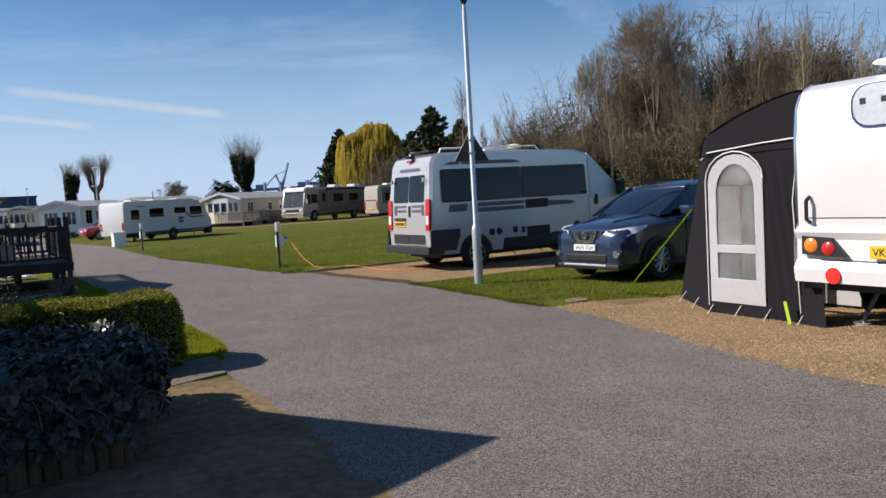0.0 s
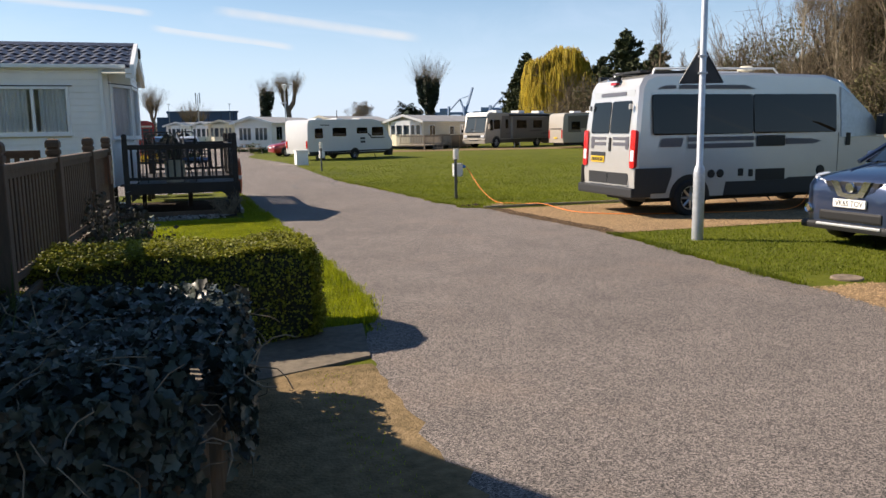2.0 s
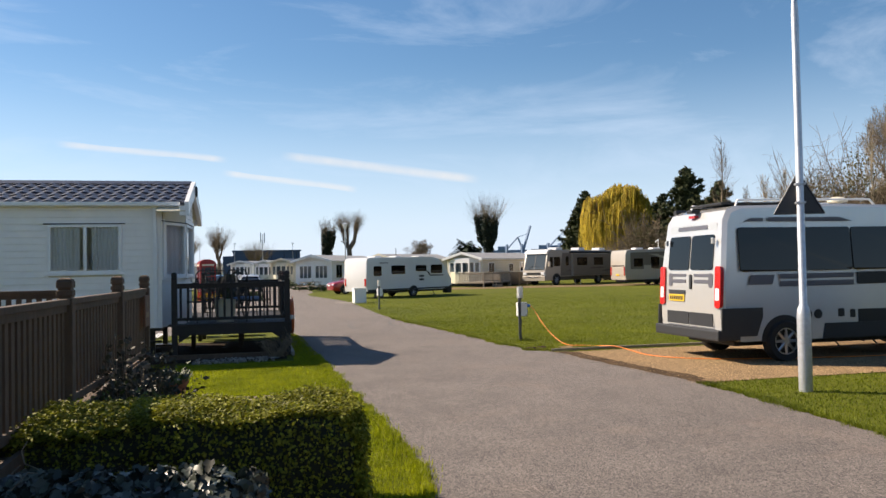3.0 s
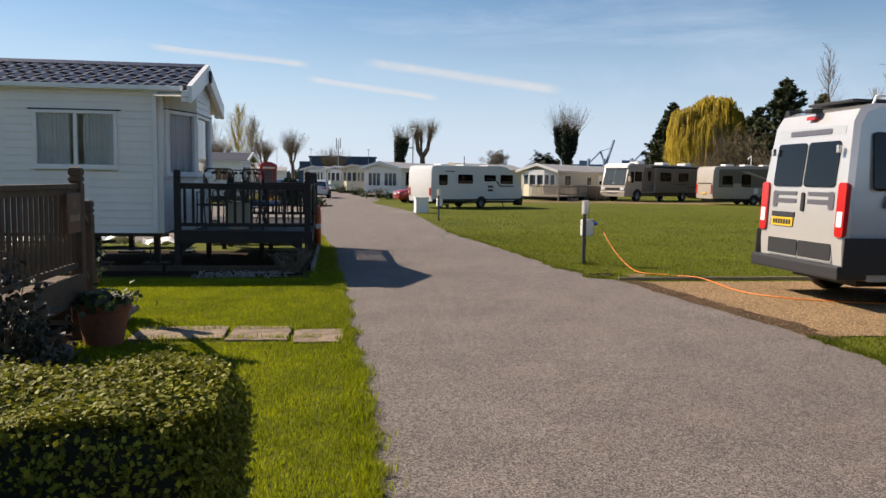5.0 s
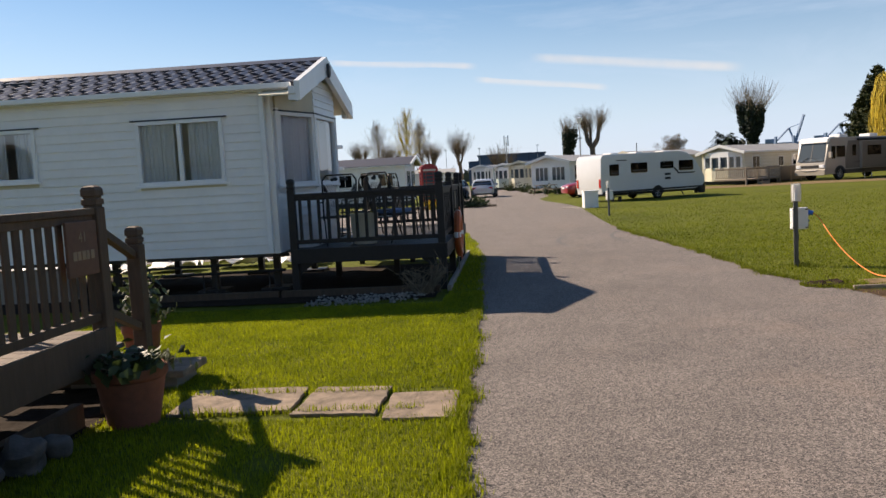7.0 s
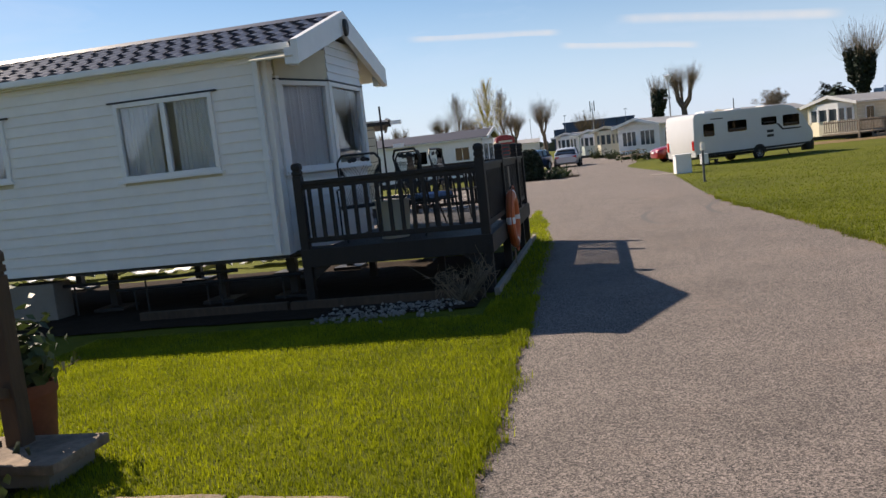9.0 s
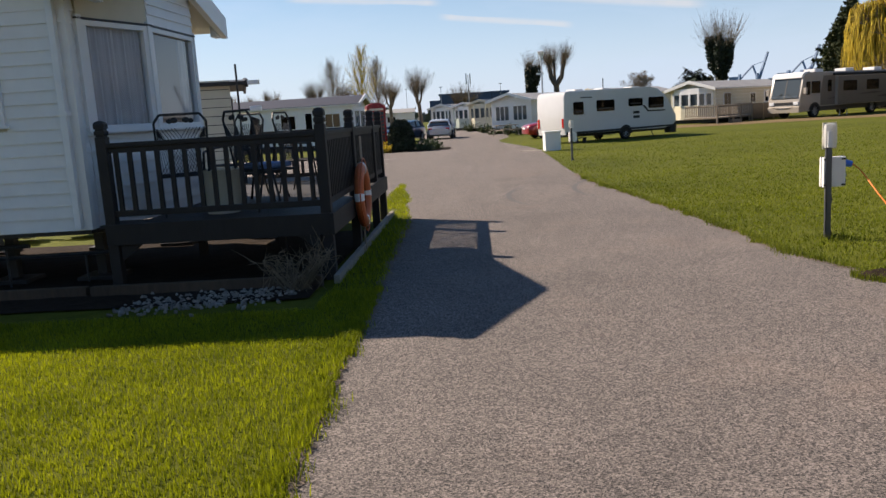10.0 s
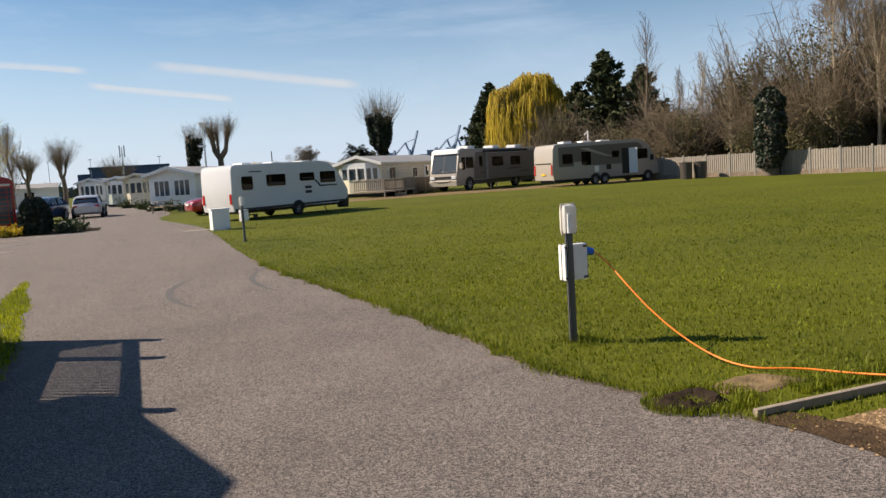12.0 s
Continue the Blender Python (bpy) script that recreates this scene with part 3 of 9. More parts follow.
    badge.matrix_basis = Matrix.Translation((0.80 + 4.0, 21.15 - 19.66, 3.42)) @ Matrix.Rotation(radians(90), 4, "Y") @ Matrix.Diagonal((1.15, 0.8, 1, 1))
    # roof: a sheet a slope, with rows of pressed tiles on the seen slope
    slope = math.atan2(0.63, 1.90)
    roof = P("roof", prism(bmesh.new(), ((19.52, 3.055), (21.15, 3.60), (22.92, 3.03), (22.9, 2.99), (21.15, 3.55), (19.54, 3.01)), x0 - 0.15, 0.73, "yz"), ROOFTILE, None, "dark blue-grey pressed tile roof")
    bm = bmesh.new()
    w, l, cols = 0.225, 0.27, 6
    prof = [(i / cols * w, 0.020 * math.sin(math.pi * min(1, (i / cols) / 0.62)) if i / cols < 0.62 else -0.008 * math.sin(math.pi * (i / cols - 0.62) / 0.38)) for i in range(cols + 1)]
    up = [bm.verts.new((x, l, 0.004 + z)) for x, z in prof]
    dn = [bm.verts.new((x, -0.025, 0.024 + z)) for x, z in prof]
    ft = [bm.verts.new((x, -0.025, 0.0)) for x, z in prof]
    for i in range(cols):
        bm.faces.new((dn[i], dn[i + 1], up[i + 1], up[i]))
        bm.faces.new((ft[i], ft[i + 1], dn[i + 1], dn[i]))
    tile_me = bpy.data.meshes.new("roof_tile")
    bm.to_mesh(tile_me)
    bm.free()
    tile_me.materials.append(ROOFTILE)
    for r in range(7):
        for c in range(44):
            x = 0.70 - w - c * w - (0.0 if r % 2 else 0.05)
            t = new("roof_tile", tile_me)
            t.parent = roof
            t.matrix_basis = Matrix.Translation((x, 19.535 + r * 0.245 * math.cos(slope), 3.062 + r * 0.245 * math.sin(slope))) @ Matrix.Rotation(slope, 4, "X")
    P("ridge_cap", prism(bmesh.new(), ((20.97, 3.57), (21.15, 3.65), (21.33, 3.57), (21.15, 3.60)), x0 - 0.15, 0.72, "yz"), ROOFTILE)
    P("roof_vent", box(bmesh.new(), -4.35, -3.85, 20.55, 20.85, 3.30, 3.47, 0.04), BLACK, None, "black roof vent")
    # chassis and stands
    for y in (20.3, 22.6):
        P("chassis_rail", box(bmesh.new(), x0, 0.2, y - 0.03, y + 0.03, 0.515, 0.574), BLACK)
    for x in (-9.5, -7.2, -4.8, -2.6, -1.0, 0.0):
        for y in (20.3, 22.6):
            bm = box(bmesh.new(), x - 0.05, x + 0.05, y - 0.05, y + 0.05, 0.06, 0.514)
            box(bm, x - 0.22, x + 0.22, y - 0.2, y + 0.2, 0.0, 0.06, 0.01)
            P("axle_stand", bm, BLACK)
    P("skirt_block", box(bmesh.new(), -4.6, -3.1, 19.75, 20.1, 0.0, 0.5, 0.02), CONCRETE, None, "grey concrete block under the floor")
    return home


main_static()


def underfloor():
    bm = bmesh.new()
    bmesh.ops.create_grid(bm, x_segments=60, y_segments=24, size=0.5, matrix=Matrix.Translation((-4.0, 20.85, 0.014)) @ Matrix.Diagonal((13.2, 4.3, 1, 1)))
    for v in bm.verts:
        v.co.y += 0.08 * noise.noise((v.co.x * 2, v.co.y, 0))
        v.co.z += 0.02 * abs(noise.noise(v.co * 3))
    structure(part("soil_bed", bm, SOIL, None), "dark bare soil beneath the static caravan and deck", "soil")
    for i, (x, y, s) in enumerate(((-0.6, 23.9, 0.9), (-1.9, 24.1, 1.1), (0.5, 24.9, 0.9), (1.6, 24.9, 1.0), (-3.2, 23.8, 1.1), (-4.6, 24.0, 1.2), (-6.1, 23.9, 1.3))):
        bm = bmesh.new()
        bmesh.ops.create_grid(bm, x_segments=14, y_segments=10, size=0.5, matrix=Matrix.Translation((x, y, 0.05)) @ Matrix.Diagonal((s, 0.7, 1, 1)))
        for v in bm.verts:
            v.co.z += 0.34 * abs(noise.noise(v.co * 3.1 + Vector((i, 0, 0)))) + 0.03
        r = bmesh.ops.solidify(bm, geom=list(bm.faces), thickness=0.02)
        tagged(part("plastic_sheet", bm, WHITEPVC, None, smooth=True), "crumpled white plastic sheet lying on the ground", "sheet", "sheets behind the static caravan")
    for i, (x0, x1, y, z) in enumerate(((-3.2, -0.6, 19.95, 0.42), (-2.4, 0.2, 20.05, 0.30))):
        bm = cyl(bmesh.new(), (x0, y, z), (x1, y, z + 0.03), 0.022, n=8)
        for k in (0.1, 0.5, 0.9):
            cyl(bm, (x0 + (x1 - x0) * k, y, 0), (x0 + (x1 - x0) * k, y, z + 0.02), 0.012, n=6)
        tagged(part("waste_pipe", bm, GREYPLASTIC, None), "thin grey pipe on short legs under the floor", "pipe", "pipes under the static caravan")


underfloor()


def post_mesh(h, w, rings=True):
    """A square newel with grooves and a rounded head."""
    bm = bmesh.new()
    prof = [(0, 0), (w / 2, 0), (w / 2, h - 0.16)]
    if rings:
        prof += [(w / 2 - 0.010, h - 0.155), (w / 2 - 0.010, h - 0.14), (w / 2, h - 0.135), (w / 2, h - 0.10), (w / 2 - 0.010, h - 0.095), (w / 2 - 0.010, h - 0.08), (w / 2, h - 0.075)]
    prof += [(w / 2, h - 0.035), (w / 2 - 0.012, h - 0.012), (w / 2 - 0.035, h), (0, h)]
    rings_ = []
    for r, z in prof[1:-1]:
        rings_.append([bm.verts.new((sx * r, sy * r, z)) for sx, sy in ((-1, -1), (1, -1), (1, 1), (-1, 1))])
    for a, b in zip(rings_, rings_[1:]):
        for i in range(4):
            bm.faces.new((a[i], a[(i + 1) % 4], b[(i + 1) % 4], b[i]))
    bm.faces.new(rings_[-1])
    bm.faces.new(list(reversed(rings_[0])))
    edges = [e for e in bm.edges if abs(e.verts[0].co.x - e.verts[1].co.x) < 1e-5 and abs(e.verts[0].co.y - e.verts[1].co.y) < 1e-5]
    bmesh.ops.bevel(bm, geom=edges, offset=0.006, segments=1, affect="EDGES")
    me = bpy.data.meshes.new("post")
    bmesh.ops.recalc_face_normals(bm, faces=bm.faces)
    bm.to_mesh(me)
    bm.free()
    return me


def shared(name, me, parent, m):
    ob = new(name, me)
    ob.parent = parent
    ob.matrix_basis = m
    return ob


def baluster_mesh(h, w, mat, thin=None):
    t = (thin or w) / 2
    bm = box(bmesh.new(), -w / 2, w / 2, -t, t, 0, h, 0.004)
    me = bpy.data.meshes.new("baluster")
    bm.to_mesh(me)
    bm.free()
    me.materials.append(mat)
    return me


def rail_run(deck, mat, bal, a, b, floor, top, gap, low=0.08):
    """Handrail, foot rail and balusters from a to b."""
    a, b = Vector((*a, 0)), Vector((*b, 0))
    d = b - a
    m = Matrix.Translation(a) @ Matrix.Rotation(math.atan2(d.y, d.x), 4, "Z")
    L = d.length
    for z0, z1, w in ((top - 0.045, top, 0.085), (top - 0.10, top - 0.045, 0.045), (floor + low, floor + low + 0.06, 0.05)):
        part("rail", box(bmesh.new(), 0, L, -w / 2, w / 2, z0, z1, 0.006), mat, deck).matrix_basis = m
    n = max(1, round(L / gap))
    for i in range(n):
        shared("baluster", bal, deck, m @ Matrix.Translation(((i + 0.5) * L / n, 0, floor + low + 0.05)))


def dark_deck():
    deck = thing("deck", "dark-stained timber deck with balustrade beside the static caravan", "deck", 1.5, 21.9, 0)
    off = pose(-1.5, -21.9, 0)
    F, T = 0.66, 1.47
    pm = post_mesh(1.69, 0.105)
    pm.materials.append(DARKWOOD)
    for x, y in ((0.49, 19.6), (2.65, 19.6), (2.65, 21.4), (2.65, 23.3), (2.65, 24.25), (0.75, 24.25)):
        shared("post", pm, deck, off @ Matrix.Translation((x, y, 0)))
    bal = baluster_mesh(T - F - 0.2, 0.042, DARKWOOD)
    before = set(deck.children)
    rail_run(deck, DARKWOOD, bal, (0.54, 19.6), (2.60, 19.6), F, T, 0.135)
    rail_run(deck, DARKWOOD, bal, (2.65, 19.65), (2.65, 21.35), F, T, 0.098)
    rail_run(deck, DARKWOOD, bal, (2.65, 21.45), (2.65, 23.25), F, T, 0.098)
    rail_run(deck, DARKWOOD, bal, (2.65, 23.35), (2.65, 24.2), F, T, 0.098)
    rail_run(deck, DARKWOOD, bal, (2.60, 24.25), (0.80, 24.25), F, T, 0.14)
    part("fascia_beam", box(bmesh.new(), 0.44, 2.70, 19.53, 19.57, 0.46, 0.67, 0.006), DARKWOOD, deck)
    part("fascia_beam", box(bmesh.new(), 2.69, 2.73, 19.50, 24.3, 0.46, 0.67, 0.006), DARKWOOD, deck)
    part("fascia_beam", box(bmesh.new(), 0.44, 2.70, 24.28, 24.32, 0.46, 0.67, 0.006), DARKWOOD, deck)
    for i in range(33):
        y = 19.58 + i * 0.142
        part("deck_board", box(bmesh.new(), 0.36 if 19.9 > y or y > 23.1 else 0.68, 2.68, y, y + 0.134, F - 0.03, F, 0.004), DARKWOOD, deck)
    for y in (20.2, 21.6, 23.0):
        part("joist", box(bmesh.new(), 0.45, 2.66, y - 0.03, y + 0.03, 0.47, 0.628), DARKWOOD, deck)
    for x, y in ((0.7, 21.5), (0.7, 23.6), (1.7, 21.5), (1.7, 23.6)):
        part("leg", box(bmesh.new(), x - 0.045, x + 0.045, y - 0.045, y + 0.045, 0.0, 0.47), DARKWOOD, deck)
    for x, s in ((0.56, 1), (2.56, -1)):
        part("brace", prism(bmesh.new(), ((x, 0.30), (x, 0.46), (x + 0.22 * s, 0.46)), 19.57, 19.61), DARKWOOD, deck)
    part("notice", box(bmesh.new(), 2.72, 2.728, 21.62, 21.78, 1.08, 1.36, 0.003), PALEWOOD, deck, "small laminated notice")
    for c in deck.children:
        if c not in before:
            c.matrix_basis = off @ c.matrix_basis


dark_deck()


def lifebuoy():
    ring = thing("lifebuoy", "faded orange lifebuoy with white bands hung on the deck", "lifebuoy", 2.79, 21.18, 0.68)
    bm = bmesh.new()
    R, r, n, k = 0.30, 0.075, 36, 12
    rows = []
    for i in range(n):
        a = 2 * math.pi * i / n
        rows.append([bm.verts.new((r * math.sin(2 * math.pi * j / k) * 0.75, (R + r * math.cos(2 * math.pi * j / k)) * math.cos(a), (R + r * math.cos(2 * math.pi * j / k)) * math.sin(a) * 1.02)) for j in range(k)])
    for i in range(n):
        for j in range(k):
            bm.faces.new((rows[i][j], rows[(i + 1) % n][j], rows[(i + 1) % n][(j + 1) % k], rows[i][(j + 1) % k]))
    part("ring", bm, ORANGE, ring, "", True)
    for a in (0, 90, 180, 270):
        bm = bmesh.new()
        rr = []
        for i in range(4):
            t = radians(a - 7 + i * 4.6)
            rr.append([bm.verts.new(((r + 0.004) * math.sin(2 * math.pi * j / k) * 0.75, (R + (r + 0.004) * math.cos(2 * math.pi * j / k)) * math.cos(t), (R + (r + 0.004) * math.cos(2 * math.pi * j / k)) * math.sin(t) * 1.02)) for j in range(k)])
        for p, q in zip(rr, rr[1:]):
            for j in range(k):
                bm.faces.new((p[j], q[j], q[(j + 1) % k], p[(j + 1) % k]))
        part("band", bm, WHITEPVC, ring, "white reflective band", True)
    bm = bmesh.new()
    pts = [(0.03, (R + 0.10 + 0.03 * math.cos(4 * t)) * math.cos(t), (R + 0.10 + 0.03 * math.cos(4 * t)) * math.sin(t)) for t in [2 * math.pi * i / 32 for i in range(33)]]
    part("grab_rope", tube(bm, pts, 0.008, 5), ORANGE, ring)
    part("hook", box(bmesh.new(), -0.09, 0.0, -0.02, 0.02, 0.20, 0.24), BLACK, ring)
    part("stake", cyl(bmesh.new(), (-0.02, 0.05, -0.66), (-0.02, 0.05, -0.28), 0.012, n=6), PALEWOOD, ring)


lifebuoy()


def garden_chair(x, y, turn):
    ch = thing("garden_chair", "black wrought-iron garden chair with mesh back and leaf scroll", "chair", x, y, 0.66, turn, "chairs on the dark deck")
    for s in (-1, 1):
        part("leg", tube(bmesh.new(), ((s * 0.24, 0.26, 0), (s * 0.24, 0.22, 0.42), (s * 0.25, 0.20, 0.64), (s * 0.25, -0.16, 0.66)), 0.012, 6), BLACK, ch)
        part("leg", tube(bmesh.new(), ((s * 0.24, -0.30, 0), (s * 0.24, -0.20, 0.42)), 0.012, 6), BLACK, ch)
    part("back_frame", tube(bmesh.new(), ((-0.25, -0.2, 0.40), (-0.26, -0.30, 0.98), (-0.20, -0.31, 1.06), (0.20, -0.31, 1.06), (0.26, -0.30, 0.98), (0.25, -0.2, 0.40)), 0.013, 6), BLACK, ch)
    bm = bmesh.new()
    for i in range(15):
        a = -0.24 + 0.48 * i / 14
        for lean in (-1, 1):
            b = a + lean * 0.30
            cyl(bm, (max(-0.24, min(0.24, a)), -0.21, 0.44), (max(-0.24, min(0.24, b)), -0.29, 0.92), 0.0035, n=3, caps=False)
    part("back_mesh", bm, BLACK, ch)
    bm = bmesh.new()
    for i in range(13):
        a = -0.24 + 0.48 * i / 12
        cyl(bm, (a, -0.22, 0.43), (a, 0.22, 0.43), 0.004, n=4, caps=False)
        cyl(bm, (-0.24, a * 0.92, 0.43), (0.24, a * 0.92, 0.43), 0.004, n=4, caps=False)
    part("seat", bm, BLACK, ch)
    part("seat_rim", tube(bmesh.new(), ((-0.25, -0.22, 0.42), (0.25, -0.22, 0.42), (0.25, 0.24, 0.42), (-0.25, 0.24, 0.42), (-0.25, -0.22, 0.42)), 0.012, 6), BLACK, ch)
    for sx in (-0.06, 0.06):
        bm = ball(bmesh.new(), (sx, -0.305, 1.0), 0.03, 1.3, 0.4, 1.0, 8)
        ball(bm, (sx * 1.8, -0.305, 0.99), 0.024, 1.4, 0.4, 1.0, 6)
        part("leaf_scroll", bm, BLACK, ch)
    return ch


garden_chair(0.98, 20.35, 25)
garden_chair(1.86, 20.42, -40)
garden_chair(1.85, 22.5, -100)
garden_chair(1.0, 22.2, 150)


def garden_table():
    tb = thing("garden_table", "round black metal garden table on the deck", "table", 1.55, 21.45, 0.66)
    part("tabletop", lathe(bmesh.new(), ((0.0, 0.70), (0.44, 0.70), (0.46, 0.715), (0.44, 0.73), (0.0, 0.73)), 28), BLACK, tb)
    for a in (45, 135, 225, 315):
        c, s = math.cos(radians(a)), math.sin(radians(a))
        part("leg", tube(bmesh.new(), ((0.34 * c, 0.34 * s, 0), (0.22 * c, 0.22 * s, 0.35), (0.34 * c, 0.34 * s, 0.70)), 0.014, 6), BLACK, tb)
    part("shelf_ring", lathe(bmesh.new(), ((0.20, 0.33), (0.24, 0.33), (0.24, 0.35), (0.20, 0.35)), 20), BLACK, tb)
    pot = thing("storage_tub", "pale stone-coloured plastic tub on the deck", "tub", 1.42, 20.25, 0.66)
    part("tub", lathe(bmesh.new(), ((0.0, 0.0), (0.17, 0.0), (0.20, 0.2), (0.21, 0.44), (0.225, 0.46), (0.20, 0.46), (0.18, 0.10), (0.0, 0.10)), 20), CREAM, pot, "", True)
    cu = thing("seat_cushion", "blue and white patterned seat cushion on a garden chair", "cushion", 1.86, 20.44, 1.10, -40)
    bm = box(bmesh.new(), -0.21, 0.21, -0.2, 0.2, 0.0, 0.06, 0.028)
    part("cushion", bm, surface("blue_check_fabric", (0.22, 0.34, 0.58), 0.9, 0.4, 30.0, 0.2), cu)


garden_table()


def plot_edging():
    for a, b in (((0.35, 19.28), (2.62, 19.28)), ((-1.6, 19.30), (0.30, 19.28))):
        bm = box(bmesh.new(), a[0], b[0], a[1] - 0.04, a[1] + 0.04, 0.0, 0.11, 0.01)
        tagged(part("timber_edging", bm, BROWNWOOD, None), "weathered timber sleeper edging the planting bed", "edging", "bed edgings")
    for i in range(6):
        y = 19.35 + i * 0.88
        bm = box(bmesh.new(), 2.71, 2.77, y, y + 0.865, 0.0, 0.085, 0.01)
        tagged(part("kerb_stone", bm, CONCRETE, None), "pale concrete edging kerb along the deck", "kerb", "kerb beside the deck")
    g = np.random.default_rng(5)
    bm = bmesh.new()
    for i in range(420):
        x = g.uniform(0.9, 2.45)
        y = 18.75 + g.normal() * 0.18 + 0.25 * (x - 1.0) / 1.5
        r = g.uniform(0.010, 0.032)
        bmesh.ops.create_icosphere(bm, subdivisions=1, radius=r, matrix=Matrix.Translation((x, y, r * 0.45)) @ Euler(g.uniform(0, 3, 3)).to_matrix().to_4x4() @ Matrix.Diagonal((1.2, 0.9, 0.6, 1)))
    tagged(part("white_stones", bm, WHITESTONE, None), "scattered white decorative stones along the bed", "stones", "", "stuff")
    # a dead shrub at the bed's corner
    segs = []
    for i in range(70):
        a, l = g.uniform(0, 6.28), g.uniform(0.2, 0.5)
        p = Vector((2.42 + g.normal() * 0.06, 19.1 + g.normal() * 0.06, 0.0))
        q = p + Vector((math.cos(a) * l * 0.6, math.sin(a) * l * 0.6, l * 0.7))
        segs.append((p, q, 0.006, 0.003))
        for k in range(3):
            segs.append((q, q + Vector(g.normal(size=3)) * 0.09, 0.003, 0.0015))
    sh = thing("dead_shrub", "grey leafless dead shrub at the corner of the bed", "shrub", 0, 0, 0)
    limbs("twig_mass", segs, TWIG, sh)["kind"] = "stuff"


plot_edging()


# ---- brown deck of the next plot ----
def brown_deck():
    deck = thing("deck", "weathered brown timber deck with balustrade and steps", "deck", 0.2, 11.5, 0)
    pm = post_mesh(1.66, 0.115)
    pm.materials.append(BROWNWOOD)
    F, T = 0.62, 1.50
    X = 0.70
    for x, y in ((X, 13.72), (X, 11.78), (X - 0.06, 9.85), (X - 0.12, 7.95), (-1.15, 13.72), (-0.95, 11.78)):
        shared("post", pm, deck, Matrix.Translation((x, y, 0)))
    bal = baluster_mesh(T - F - 0.2, 0.062, BROWNWOOD, 0.018)
    rail_run(deck, BROWNWOOD, bal, (X, 11.84), (X, 13.66), F, T, 0.112)
    rail_run(deck, BROWNWOOD, bal, (X - 0.06, 9.91), (X, 11.72), F, T, 0.112)
    rail_run(deck, BROWNWOOD, bal, (X - 0.12, 8.01), (X - 0.06, 9.79), F, T, 0.112)
    rail_run(deck, BROWNWOOD, bal, (-1.2, 7.95), (X - 0.18, 7.95), F, T, 0.13)
    rail_run(deck, BROWNWOOD, bal, (-1.10, 13.72), (-0.10, 13.72), F, T, 0.112)
    part("fascia_beam", box(bmesh.new(), X + 0.02, X + 0.06, 11.7, 13.75, F - 0.24, F + 0.03, 0.006), BROWNWOOD, deck)
    part("fascia_beam", box(bmesh.new(), X - 0.04, X, 7.9, 11.7, F - 0.24, F + 0.03, 0.006), BROWNWOOD, deck)
    for i in range(40):
        y = 7.95 + i * 0.1445
        part("deck_board", box(bmesh.new(), -1.9, X - 0.06, y, y + 0.138, F - 0.03, F, 0.004), BROWNWOOD, deck)
    for y in (8.0, 9.9, 11.8, 13.5):
        part("joist", box(bmesh.new(), -1.9, X - 0.08, y - 0.03, y + 0.03, F - 0.2, F - 0.032), BROWNWOOD, deck)
    # steps down at the far end, with a newel and sloping rails
    nm = post_mesh(1.32, 0.115)
    nm.materials.append(BROWNWOOD)
    shared("newel", nm, deck, Matrix.Translation((0.50, 14.70, 0)))
    for z0, z1 in ((1.38, 1.06), (0.78, 0.46)):
        part("step_rail", box(bmesh.new(), -0.03, 0.03, 0, 1.03, -0.03, 0.03, 0.006), BROWNWOOD, deck).matrix_basis = Matrix.Translation((0.66, 13.74, z0)) @ Matrix.Rotation(radians(10), 4, "Z") @ Matrix.Rotation(math.atan2(z1 - z0, 0.98), 4, "X")
    for i in range(3):
        y = 13.85 + i * 0.28
        part("tread", box(bmesh.new(), -0.45, 0.62, y, y + 0.30, F - 0.17 * (i + 1) - 0.04, F - 0.17 * (i + 1), 0.006), BROWNWOOD, deck)
        part("riser", box(bmesh.new(), -0.42, 0.58, y + 0.02, y + 0.04, F - 0.17 * (i + 1) - 0.16, F - 0.17 * (i + 1) - 0.042), BROWNWOOD, deck)
    sign = part("name_board", box(bmesh.new(), X + 0.055, X + 0.075, 13.22, 13.60, 1.05, 1.42, 0.008), surface("reddish_brown_plaque", (0.13, 0.06, 0.035), 0.6, 0.2, 12.0), deck, "reddish wooden name board")
    pale = surface("faded_lettering", (0.30, 0.22, 0.14), 0.7, 0.2, 10.0)
    turn = Matrix.Rotation(radians(90), 4, "Z") @ Matrix.Rotation(radians(90), 4, "X")
    writing("41", 0.10, pale, sign, Matrix.Translation((X + 0.077, 13.41, 1.31)) @ turn)
    for k, wd in enumerate((0.045, 0.04, 0.05, 0.035, 0.045)):
        part("letter_bar", box(bmesh.new(), X + 0.075, X + 0.078, 13.28 + k * 0.055, 13.28 + k * 0.055 + wd, 1.16, 1.22), pale, sign)
    for c in deck.children:
        c.matrix_basis = pose(-0.2, -11.5, 0) @ c.matrix_basis
    # stone slab step, concrete plinth and soil bed below
    st = thing("garden_step", "grey stone slab step on a concrete base", "step", 0.45, 14.6, 0)
    part("slab", box(bmesh.new(), -0.55, 0.53, -0.25, 0.25, 0.10, 0.16, 0.012), SLAB, st)
    part("base", box(bmesh.new(), -0.45, 0.45, -0.2, 0.2, 0.0, 0.10), CONCRETE, st)
    tagged(part("timber_edging", box(bmesh.new(), 0.60, 0.68, 9.6, 13.4, 0.0, 0.18, 0.012), BROWNWOOD, None), "dark timber board edging the bed under the deck", "edging", "bed edgings")
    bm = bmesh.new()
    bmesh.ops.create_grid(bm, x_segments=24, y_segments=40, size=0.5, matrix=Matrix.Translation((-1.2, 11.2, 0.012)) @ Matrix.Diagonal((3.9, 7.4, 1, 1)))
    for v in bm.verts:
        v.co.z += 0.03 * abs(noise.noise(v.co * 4))
